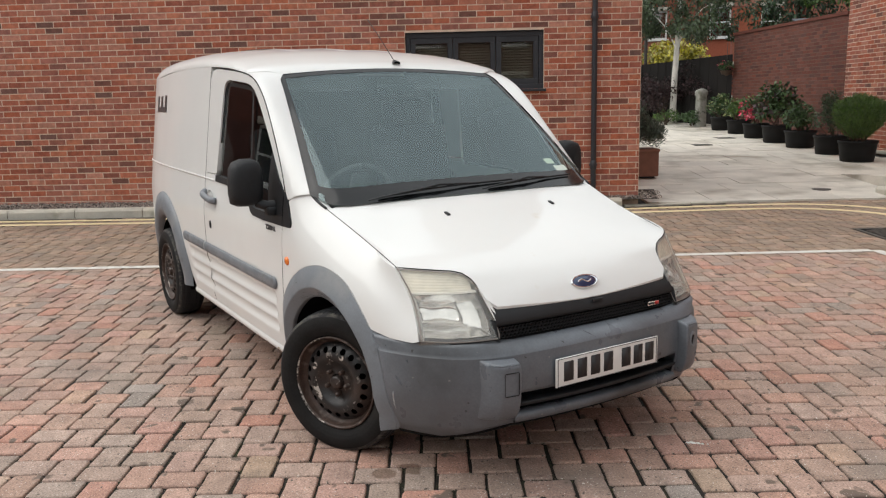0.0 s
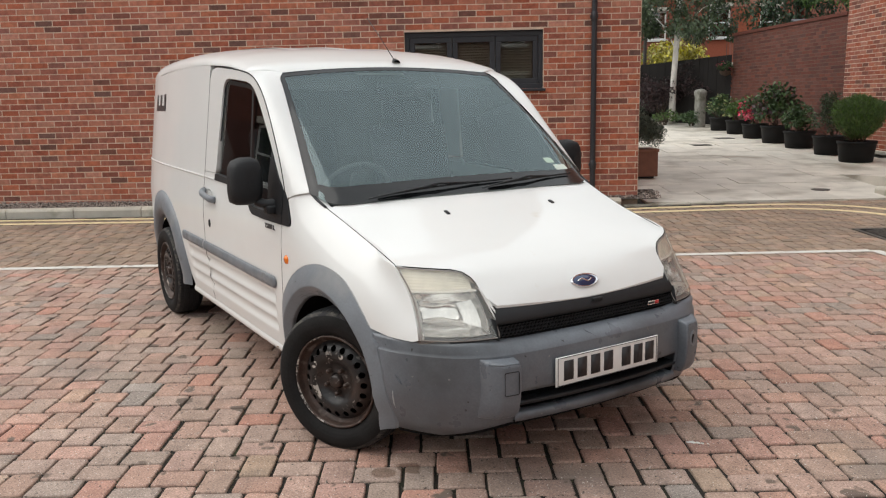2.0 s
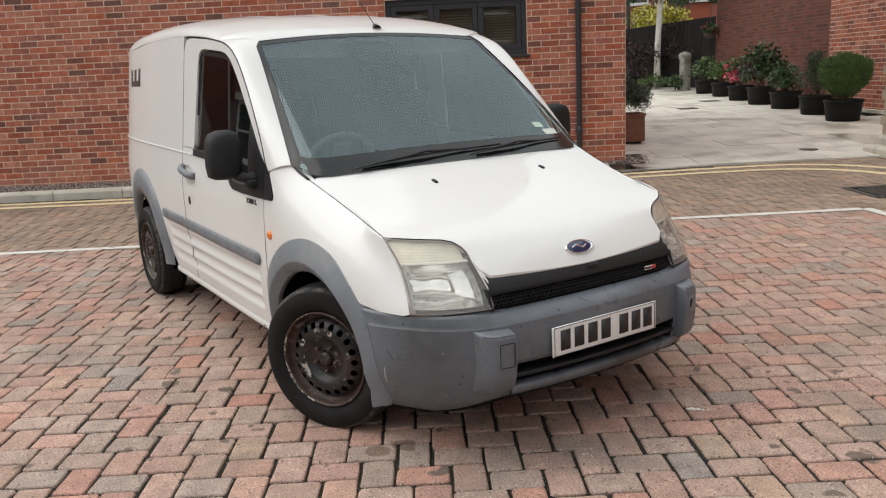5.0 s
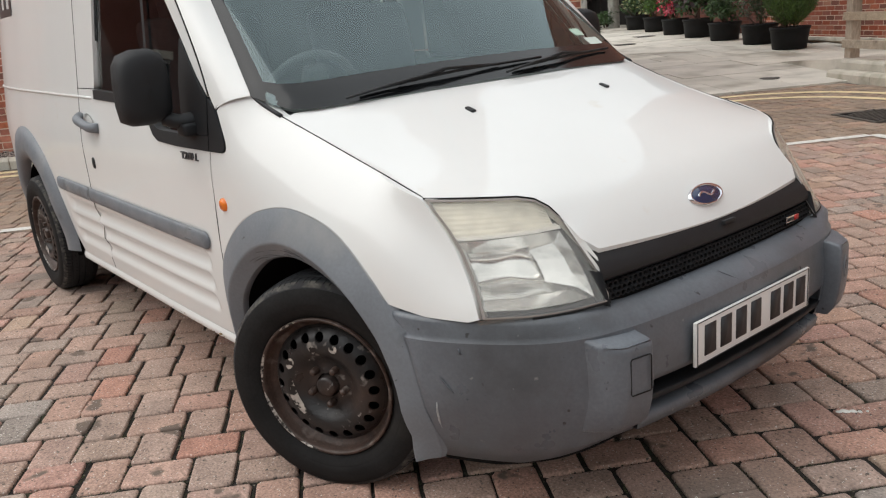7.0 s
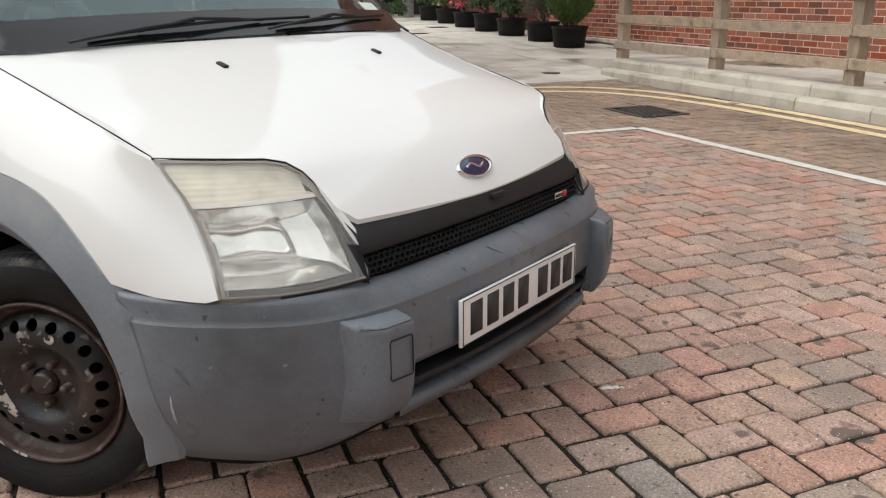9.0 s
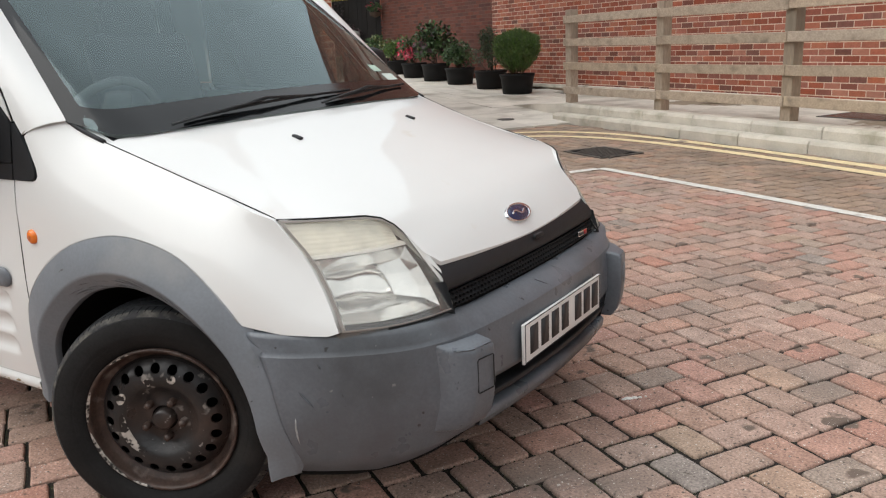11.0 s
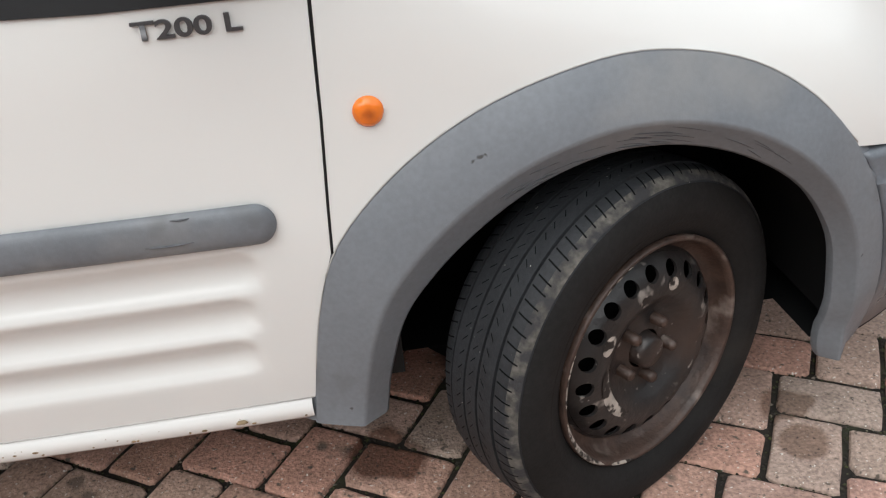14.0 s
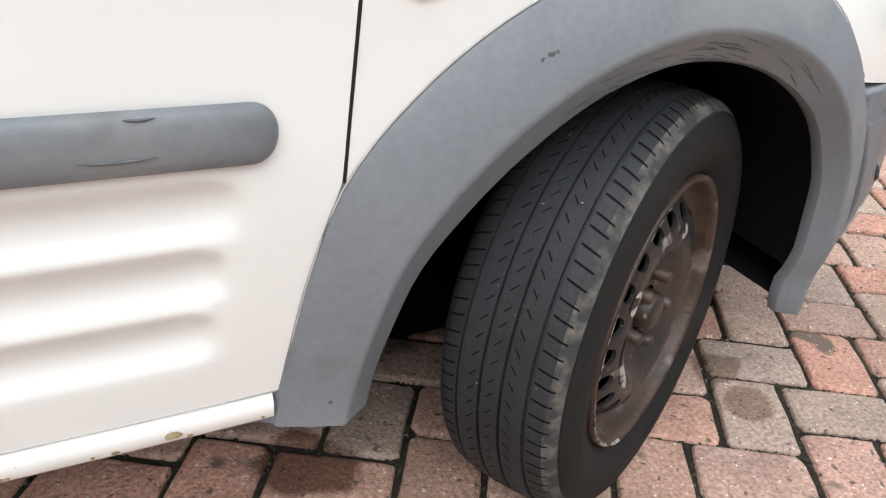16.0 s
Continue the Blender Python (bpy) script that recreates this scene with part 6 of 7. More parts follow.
def brick_wall(name, m, length, height, label, mat, mortar, pitch=0.232, course=0.0767, holes=(), pieces=None, z0=0.0, thick=0.25, header_every=0):
    """A stretcher-bond wall in its own x (along), z (up); the face lies at y = 0, the wall behind it."""
    verts, faces, singles = [], [], []
    rows_n = int(height / course)
    for r in range(rows_n):
        z = z0 + r * course
        offset = -pitch / 2 if r % 2 else 0.0
        k = 0
        x = offset
        while x < length:
            x0, x1 = max(x, 0), min(x + pitch, length)
            x += pitch
            if x1 - x0 < 0.04:
                continue
            spans = [(x0, x1)]
            for hx0, hx1, hz0, hz1 in holes:
                if z + course * 0.5 > hz0 and z + course * 0.5 < hz1:
                    spans = [q for p0, p1 in spans for q in ((p0, min(p1, hx0)), (max(p0, hx1), p1)) if q[1] - q[0] > 0.03]
            for p0, p1 in spans:
                g = 0.0052
                depth = max(-0.0015, min(0.001, rng.normal(0, 0.0008)))
                if pieces and pieces[0] < p0 and p1 < pieces[1] and z < pieces[2] and abs(p1 - p0 - pitch) < 1e-6:
                    singles.append((p0, z, depth))
                    continue
                a0, a1, c0, c1 = p0 + g, p1 - g, z + g + rng.normal(0, 0.0008), z + course - g + rng.normal(0, 0.0008)
                base = len(verts)
                e = 0.003
                verts += [(a0, 0.010, c0), (a1, 0.010, c0), (a1, 0.010, c1), (a0, 0.010, c1), (a0, -0.001 + depth, c0), (a1, -0.001 + depth, c0), (a1, -0.001 + depth, c1), (a0, -0.001 + depth, c1),
                          (a0 + e, -0.004 + depth, c0 + e), (a1 - e, -0.004 + depth, c0 + e), (a1 - e, -0.004 + depth, c1 - e), (a0 + e, -0.004 + depth, c1 - e)]
                faces.append((base + 8, base + 9, base + 10, base + 11))
                for i in range(4):
                    j = (i + 1) % 4
                    faces += [(base + i, base + j, base + 4 + j, base + 4 + i), (base + 4 + i, base + 4 + j, base + 8 + j, base + 8 + i)]
    # core with the openings left out
    cuts_x = sorted({0.0, length, *[v for h in holes for v in h[:2]]})
    cuts_z = sorted({0.0, z0 + rows_n * course, *[v for h in holes for v in h[2:]]})
    core = bmesh.new()
    for x0, x1 in zip(cuts_x, cuts_x[1:]):
        for c0, c1 in zip(cuts_z, cuts_z[1:]):
            mx, mz = (x0 + x1) / 2, (c0 + c1) / 2
            if any(h[0] < mx < h[1] and h[2] < mz < h[3] for h in holes):
                continue
            join(core, box((x1 - x0, thick, c1 - c0), (mx, thick / 2 - 0.0015, mz)))
    wall = structure(name, core, mortar, label, "wall")
    wall.matrix_world = m
    me = bpy.data.meshes.new("bricks")
    me.from_pydata(verts, [], faces)
    me.materials.append(mat)
    rest = new("bricks", me)
    rest.parent = wall
    tagged(rest, kind="stuff")
    return wall, singles


WALL_M = pose(-9.497, -1.535, 0, 0, 0, 56.8) @ Matrix.Translation((-1.2, 0, 0))
WIN = (1.2 + 5.633, 1.2 + 7.438, 1.555, 2.31)
north, north_singles = brick_wall("wall_north", WALL_M, 9.9, 8.0, "red brick building wall with pale mortar", BRICK, MORTAR, holes=[WIN], pieces=(7.8, 9.9, 2.6), z0=0.11)
end_m = WALL_M @ Matrix.Translation((9.9, 0.0, 0)) @ Matrix.Rotation(radians(90), 4, "Z")
brick_wall("wall_end", end_m @ Matrix.Translation((0.255, 0, 0)), 6.0, 8.0, "red brick end wall of the building", BRICK, MORTAR, z0=0.11)

# window in the wall
window = tagged(new("window_1"), "dark grey framed three-light window with pale blinds", "window", kind="structure")
window.matrix_world = WALL_M
x0, x1, z0, z1 = WIN
def bar(ax0, ax1, az0, az1, y0=0.05, y1=0.12, name="window_frame", mat=FRAME, par=None, bev=0.006):
    return part(name, box((ax1 - ax0, y1 - y0, az1 - az0), ((ax0 + ax1) / 2, (y0 + y1) / 2, (az0 + az1) / 2), bev), mat, par or window, smooth=False)
bar(x0, x1, z1 - 0.07, z1 - 0.002)
bar(x0, x1, z0, z0 + 0.07)
bar(x0, x0 + 0.06, z0 + 0.07, z1 - 0.07)
bar(x1 - 0.06, x1, z0 + 0.07, z1 - 0.07)
part("window_sill", box((x1 - x0 + 0.06, 0.16, 0.035), ((x0 + x1) / 2, 0.03, z0 - 0.012), 0.006), FRAME, window, smooth=False)
for k in range(3):
    a = x0 + 0.06 + k * (x1 - x0 - 0.12) / 3
    b = a + (x1 - x0 - 0.12) / 3
    for q0, q1, r0, r1 in ((a, b, z1 - 0.14, z1 - 0.07), (a, b, z0 + 0.07, z0 + 0.14), (a, a + 0.075, z0 + 0.14, z1 - 0.14), (b - 0.075, b, z0 + 0.14, z1 - 0.14)):
        bar(q0 + 0.004, q1 - 0.004, r0, r1, 0.06, 0.115, "sash_frame")
    pane = part("pane", box((b - a - 0.14, 0.006, z1 - z0 - 0.27), ((a + b) / 2, 0.09, (z0 + z1) / 2)), PANE, window, smooth=False)
    pane.visible_shadow = False
    for n in range(14):
        z = z0 + 0.16 + n * (z1 - z0 - 0.31) / 13
        part("blind_slat", moved(box((b - a - 0.16, 0.026, 0.0025)), Matrix.Translation(((a + b) / 2, 0.114, z)) @ Matrix.Rotation(radians(48), 4, "X")), BLIND, window, smooth=False)
part("room_backing", box((x1 - x0, 0.02, z1 - z0), ((x0 + x1) / 2, 0.235, (z0 + z1) / 2)), BLIND, window, smooth=False)
# steel lintel line over the window
part("lintel", box((x1 - x0, 0.10, 0.012), ((x0 + x1) / 2, 0.05, z1 + 0.004)), FRAME, window, smooth=False)

# down pipe
pipe_m = WALL_M @ Matrix.Translation((1.2 + 8.088, -0.055, 0))
pipe = thing("drain_pipe", "dark grey metal drainpipe fixed to the brick wall", "drainpipe", pipe_m)
part("pipe", lathe([(0.12, 0.036), (7.9, 0.036)], 20, axis="Z"), FRAME, pipe)
for z in (0.55, 2.45, 3.9):
    part("bracket", box((0.10, 0.05, 0.035), (0, 0.025, z), 0.006), FRAME, pipe, smooth=False)
    part("collar", lathe([(z - 0.06, 0.036), (z - 0.05, 0.042), (z + 0.05, 0.042), (z + 0.06, 0.036)], 20, axis="Z"), FRAME, pipe)

# gravel between kerb and wall
gv, gf = [], []
strip = loft([[tuple(site(s, 6.95, 0.09)), tuple(site(s, 7.26, 0.185))] for s in np.linspace(-11.6, 2.55, 20)])
structure("gravel_bed", strip, SOIL, "dark bed under the gravel strip", "ground")
for k in range(9000):
    s, q = rng.uniform(-8.5, 2.6), rng.random()
    d = 6.98 + q * 0.20
    p = site(s, d, 0.098 + 0.095 * q * 0.8)
    r = rng.uniform(0.006, 0.015)
    base = len(gv)
    shape = rng.uniform(0.6, 1.2, (6,))
    for (dx, dy, dz), kx in zip(((1, 0, 0), (-1, 0, 0), (0, 1, 0), (0, -1, 0), (0, 0, 0.8), (0, 0, -0.8)), shape):
        gv.append((p.x + dx * r * kx, p.y + dy * r * kx, p.z + dz * r * kx))
    for f in ((0, 2, 4), (2, 1, 4), (1, 3, 4), (3, 0, 4), (2, 0, 5), (1, 2, 5), (3, 1, 5), (0, 3, 5)):
        gf.append(tuple(base + i for i in f))
me = bpy.data.meshes.new("gravel")
me.from_pydata(gv, [], gf)
me.materials.append(GRAVEL)
tagged(new("gravel", me), "loose pinkish gravel along the wall foot", "gravel", kind="stuff")

# flagged path, climbing into the garden
path = tagged(new("path"), "pale concrete flagstone path with dark joints", "path", kind="structure")
under = loft([[tuple(site(s, d, path_z(d) - 0.03)) for s in (1.5, 9.5)] for d in (7.0, 7.2, 12, 26)])
part("path_bed", under, SAND, path)
d = 7.14
row_n = 0
while d < 22:
    depth = 0.62 if row_n % 3 else 0.9
    s = 2.45 - (0.35 if row_n % 2 else 0.0)
    while s < 8.4:
        w = 0.88
        e = 0.004
        corners = [(s + e, d + e), (s + w - e, d + e), (s + w - e, d + depth - e), (s + e, d + depth - e)]
        bm = bmesh.new()
        dz = rng.normal(0, 0.002)
        top = [bm.verts.new(site(a, b, path_z(b) + dz)) for a, b in corners]
        low = [bm.verts.new(site(a, b, path_z(b) - 0.03)) for a, b in corners]
        bm.faces.new(top)
        for i in range(4):
            bm.faces.new((top[i], top[(i + 1) % 4], low[(i + 1) % 4], low[i]))
        if s + w < 8.4 and not (d < 7.9 and s + w / 2 > 5.95):
            part("flagstone", bm, FLAG, path, smooth=False)
        else:
            bm.free()
        s += w
    d += depth
    row_n += 1
# raised pavement behind the double kerb
raised_holder = tagged(new("pavement_upper"), "raised pale concrete pavement with damp patches", "pavement", kind="structure")
part("pavement_slab", box((2.2, 14.0, 0.2), (7.18, 0.66, 0.14)), FLAG, raised_holder, smooth=False)
raised_holder.matrix_world = SITE
ramp = loft([[tuple(site(6.03, d, -0.02))] + [tuple(site(s, d, z)) for s in (6.05, 6.6, 8.1)] for d, z in ((7.55, 0.242), (8.3, 0.20), (9.4, 0.125), (9.6, 0.05))])
structure("pavement_ramp", ramp, FLAG, "pale concrete slope between pavement and path", "pavement")

# right-hand walls
right_m = SITE @ Matrix.Translation((8.05, 13.7, 0)) @ Matrix.Rotation(radians(-90), 4, "Z")
south, south_singles = brick_wall("wall_east", right_m, 20.0, 9.2, "orange-red brick wall with pale mortar behind the fence", OLD_BRICK, MORTAR, pitch=0.245, course=0.083, z0=0.25)
plinth = box((20.0, 0.07, 0.07), (10.0, -0.037, 0.27), 0.01)
structure("plinth", moved(plinth, right_m), CONCRETE, "pale concrete plinth at the wall foot", "plinth")
ga, gb = Vector((8.05, 13.7)), Vector((7.55, 19.2))
g_ang = math.atan2((ga - gb).y, (ga - gb).x)
garden_m = SITE @ Matrix.Translation((gb.x, gb.y, 0)) @ Matrix.Rotation(g_ang, 4, "Z")
brick_wall("wall_garden", garden_m, (ga - gb).length, 2.72, "dark red brick garden wall", GARDEN_BRICK, MORTAR_DARK, pitch=0.232, course=0.0767, z0=0.30)
coping = box(((ga - gb).length, 0.30, 0.075), ((ga - gb).length / 2, 0.12, 3.03), 0.008)
structure("coping", moved(coping, garden_m), GARDEN_BRICK, "brick coping along the garden wall", "coping")

# timber post-and-rail fence
fence = thing("timber_fence", "weathered silver timber post-and-rail fence on the raised pavement", "fence")
for k in range(7):
    d = 7.78 - 2.04 * k
    h = 1.34
    post_bm = box((0.135, 0.135, h), (0, 0, h / 2), 0.008)
    part("post", moved(post_bm, SITE @ Matrix.Translation((6.17, d, 0.24)) @ Matrix.Rotation(rng.normal(0, 0.012), 4, "X")), WOOD, fence, smooth=False)
for z in (0.19, 0.53, 0.87, 1.20):
    for k in range(6):
        d = 7.78 - 2.04 * k
        sag = rng.normal(0, 0.008)
        rail = box((0.04, 2.03 if k else 2.11, 0.105), (0, 0, 0), 0.006)
        part("rail", moved(rail, SITE @ Matrix.Translation((6.17 - 0.085, d - 1.02 + (0.04 if k == 0 else 0), 0.24 + z + sag)) @ Matrix.Rotation(rng.normal(0, 0.004), 4, "X")), RAIL_WOOD, fence, smooth=False)

# drain grating in the yard, manhole cover in the path
grate = thing("drain_grate", "dark cast-iron drain grating set in the paving", "drain", SITE @ pose(4.33, 4.45, 0.004, 0, 0, 0))
part("grate_frame", join(box((0.50, 0.04, 0.012), (0, -0.32, 0)), box((0.50, 0.04, 0.012), (0, 0.32, 0)), box((0.04, 0.68, 0.012), (-0.25, 0, 0)), box((0.04, 0.68, 0.012), (0.25, 0, 0))), IRON, grate, smooth=False)
# thin near-black plate under the bars, in place of the pit's shade
part("grate_pit", box((0.46, 0.62, 0.006), (0, 0, -0.004)), LINING_SHADE, grate, smooth=False)
for k in range(12):
    part("grate_bar", moved(box((0.50, 0.020, 0.010)), Matrix.Translation((0, -0.28 + 0.051 * k, 0.001)) @ Matrix.Rotation(radians(28), 4, "Z") @ Matrix.Diagonal((0.9, 1, 1, 1))), IRON, grate, smooth=False)
for s, d, r in ((5.12, 7.95, 0.13),):
    cover = thing("manhole_cover", "small round cast-iron cover in the path", "manhole", SITE @ pose(s, d, path_z(d) + 0.002))
    part("cover", lathe([(0.004, 0.0), (0.004, r * 0.8), (0.001, r * 0.84), (0.004, r * 0.88), (0.004, r), (-0.01, r)], 24, axis="Z"), IRON, cover)
for s, d in ((5.28, 14.3), (6.24, 15.7)):
    cover = thing("manhole_cover", "small square cast-iron cover in the path", "manhole", SITE @ pose(s, d, path_z(d) + 0.004))
    part("cover", box((0.4, 0.4, 0.01)), IRON, cover, smooth=False)

cover = thing("manhole_cover", "large dark wet metal cover in the raised pavement", "manhole", SITE @ pose(7.0, 3.42, 0.244, 0, 0, 4))
part("cover_frame", join(box((0.62, 0.03, 0.008), (0, -0.37, 0)), box((0.62, 0.03, 0.008), (0, 0.37, 0)), box((0.03, 0.71, 0.008), (-0.295, 0, 0)), box((0.03, 0.71, 0.008), (0.295, 0, 0))), IRON, cover, smooth=False)
part("cover", box((0.55, 0.70, 0.006), (0, 0, 0), 0.001), WET_STEEL, cover, smooth=False)
pipe_m = SITE @ pose(8.05 - 0.06, 3.15, 0)
pipe = thing("drain_pipe", "dark blue-grey drainpipe fixed to the brick wall behind the fence", "drainpipe", pipe_m)
part("pipe", lathe([(0.30, 0.045), (8.9, 0.045)], 20, axis="Z"), FRAME, pipe)
for z in (0.62, 2.4, 4.2):
    part("bracket", box((0.05, 0.13, 0.04), (0.03, 0, z), 0.006), FRAME, pipe, smooth=False)
    part("collar", lathe([(z - 0.07, 0.045), (z - 0.06, 0.052), (z + 0.06, 0.052), (z + 0.07, 0.045)], 20, axis="Z"), FRAME, pipe)
rows = [[tuple(site(s, d, z)) for s, z in ((7.15, 0.235), (7.15, h), (7.25, h + 0.01), (8.03, h + 0.01))] for d, h in ((2.55, 0.25), (1.6, 0.62), (0.6, 1.02), (-4.0, 1.05))]
structure("entrance_ramp", loft(rows), CONCRETE, "pale concrete ramp rising along the brick wall", "ramp")

# bird dropping on the blocks
BIRD = material("white_dropping", (0.72, 0.71, 0.67), rough=0.8, vary=0.15, scale=60)
spot = thing("bird_dropping", "small white bird dropping on the paving", "dropping", pose(0.89, 0.45, 0.003, 0, 0, 25))
for dx, dy, r in ((0.0, 0.0, 0.011), (0.022, 0.006, 0.008), (0.04, 0.008, 0.005), (-0.016, -0.01, 0.006), (0.06, 0.016, 0.003)):
    part("splash", moved(lathe([(0.003, 0.0), (0.002, r * 0.7), (-0.002, r)], 12, axis="Z"), Matrix.Translation((dx, dy, 0)) @ Matrix.Diagonal((1.5, 0.8, 1, 1))), BIRD, spot)

# ---- plants ----
def leaves(count, place, size, seed, narrow=0.5, droop=0.3):
    """Many small bent leaves; place(rng) gives a point and the way the leaf points."""
    r = np.random.default_rng(seed)
    verts, faces = [], []
    for _ in range(count):
        p, way = place(r)
        way = np.array(way, float) + r.normal(0, 0.5, 3)
        way /= np.linalg.norm(way) + 1e-9
        side = np.cross(way, r.normal(0, 1, 3))
        side /= np.linalg.norm(side) + 1e-9
        l = size * r.uniform(0.6, 1.3)
        w = l * narrow * 0.5
        n = np.cross(way, side)
        base = len(verts)
        mid = np.array(p) + way * l * 0.5 + n * l * 0.08
        tip = np.array(p) + way * l + np.array([0, 0, -droop * l])
        verts += [tuple(p), tuple(mid + side * w), tuple(tip), tuple(mid - side * w)]
        faces.append((base, base + 1, base + 2, base + 3))
    me = bpy.data.meshes.new("leaves")
    me.from_pydata(verts, [], faces)
    bm = bmesh.new()
    bm.from_mesh(me)
    bpy.data.meshes.remove(me)
    return bm


def bush_place(rx, ry, rz, at=(0, 0, 0), clumps=14, seed=0, flat=0.15):
    """Points gathered in clumps over an uneven mound."""
    r = np.random.default_rng(seed)
    centres = []
    for _ in range(clumps):
        u = r.normal(0, 1, 3)
        u /= np.linalg.norm(u)
        u[2] = abs(u[2]) * 1.0 if r.random() < 0.75 else u[2] * 0.4
        k = r.uniform(0.45, 0.95)
        centres.append((u * k, r.uniform(0.25, 0.45)))

    def place(q):
        c_, rad = centres[q.integers(0, len(centres))]
        v = q.normal(0, 1, 3)
        v /= np.linalg.norm(v)
        p = c_ + v * rad * q.uniform(0.5, 1.0)
        return (at[0] + p[0] * rx, at[1] + p[1] * ry, at[2] + p[2] * rz), v * 0.6 + np.array([0, 0, 0.5])

    return place


def potted(label, s, d, pot_r, pot_h, plant, group="potted plants along the wall"):
    m = SITE @ pose(s, d, path_z(d))
    ob = thing("potted_plant", label, "plant", m, group)
    prof = [(0.0, 0.0), (0.0, pot_r * 0.84), (pot_h * 0.5, pot_r * 0.91), (pot_h * 0.86, pot_r * 0.96), (pot_h * 0.87, pot_r * 1.0), (pot_h, pot_r * 1.02), (pot_h, pot_r * 0.95), (pot_h * 0.88, pot_r * 0.92)]
    part("pot", lathe(prof, 28, axis="Z"), POT, ob, "black plastic pot")
    part("soil", lathe([(pot_h * 0.89, 0.0), (pot_h * 0.89, pot_r * 0.93)], 20, axis="Z"), SOIL, ob)
    for n, (bm, mat, name) in enumerate(plant(pot_r, pot_h)):
        leaf = part(name, bm, mat, ob)
        if name == "blossom":
            tagged(leaf, kind="stuff")
    return ob


def stems(r_, h0, h1, count, seed):
    q = np.random.default_rng(seed)
    out = None
    for _ in range(count):
        a, b = q.uniform(-0.25, 0.25, 2) * r_, q.normal(0, 0.6, 2) * r_
        bm = tube([(a[0], a[1], h0), ((a[0] + b[0]) / 2, (a[1] + b[1]) / 2, (h0 + h1) / 2), (b[0], b[1], h1)], [0.012, 0.009, 0.004], 5)
        out = bm if out is None else join(out, bm)
    return out


def round_bush(mat, rx, rz, size, count, seed, narrow=0.5, lift=0.55, extra=None):
    def plant(r_, h):
        out = [(stems(r_, h * 0.85, h + rz * 0.9, 7, seed), TWIG, "stem"), (leaves(count, bush_place(rx, rx, rz, (0, 0, h + rz * lift), 16, seed), size, seed, narrow), mat, "foliage")]
        if extra:
            m2, c2, s2 = extra
            out.append((leaves(c2, bush_place(rx * 1.05, rx * 1.05, rz * 1.05, (0, 0, h + rz * lift), 7, seed + 5), s2, seed + 9, 0.8), m2, "blossom"))
        return out
    return plant


def feathery(mat, rx, rz, seed, count=5200):
    r0 = np.random.default_rng(seed)
    def plant(r_, h):
        def place(q):
            t = q.uniform(0, 1) ** 0.6
            a = q.uniform(0, 2 * math.pi)
            k = math.sqrt(q.uniform(0, 1))
            spread = (0.35 + 0.75 * math.sin(min(t * 1.15, 1) * math.pi * 0.62)) * k
            p = (rx * spread * math.cos(a), rx * spread * math.sin(a), h + rz * 2 * t * (1 - 0.22 * k))
            return p, (math.cos(a) * 0.35 * k, math.sin(a) * 0.35 * k, 1.0)
        return [(stems(r_, h * 0.85, h + rz * 0.8, 9, seed), TWIG, "stem"), (leaves(count, place, 0.085, seed, 0.11, 0.1), mat, "foliage")]
    return plant


potted("big feathery bright green shrub in a black pot", 7.08, 10.98, 0.33, 0.37, feathery(LEAF_BRIGHT, 0.39, 0.41, 3, 17000))
potted("dark green conical shrub in a black pot", 7.14, 12.15, 0.33, 0.36, round_bush(LEAF_DARK, 0.36, 0.46, 0.05, 2600, 4, 0.4, 0.6))
potted("rounded dark green shrub in a black pot", 7.06, 13.4, 0.32, 0.35, round_bush(LEAF_GREEN, 0.42, 0.34, 0.07, 1500, 5, 0.55, 0.6))
potted("tall shrub with red and green leaves in a black pot", 6.99, 14.5, 0.32, 0.38, round_bush(LEAF_GREEN, 0.52, 0.52, 0.12, 900, 6, 0.5, 0.75, (LEAF_PURPLE, 250, 0.11)))
potted("low shrub with pink-red flowers in a black pot", 6.93, 15.6, 0.30, 0.34, round_bush(LEAF_GREEN, 0.40, 0.36, 0.09, 600, 7, 0.5, 0.7, (PETAL, 420, 0.075)))
potted("spreading green shrub in a black pot", 6.94, 16.8, 0.30, 0.34, round_bush(LEAF_BRIGHT, 0.40, 0.32, 0.08, 900, 8, 0.45, 0.7))
potted("variegated yellow-green shrub in a black pot", 6.86, 17.85, 0.30, 0.34, round_bush(LEAF_GREEN, 0.42, 0.34, 0.08, 700, 9, 0.6, 0.7, (LEAF_PALE, 420, 0.07)))

# square planter with lavender at the building's corner
planter = thing("square_planter", "brown square planter with bushy lavender beside the wall", "planter", SITE @ pose(2.88, 9.5, path_z(9.5)))
part("feet", box((0.36, 0.36, 0.03), (0, 0, 0.02)), BLACK, planter, smooth=False)
part("box", box((0.46, 0.46, 0.42), (0, 0, 0.245), 0.012), TERRACOTTA, planter, smooth=False)
part("rim", box((0.49, 0.49, 0.05), (0, 0, 0.45), 0.012), TERRACOTTA, planter, smooth=False)
part("foliage", leaves(6500, bush_place(0.33, 0.33, 0.30, (0, 0, 0.66), 26, 12), 0.06, 12, 0.2, 0.05), LEAF_GREY, planter, "grey-green lavender")

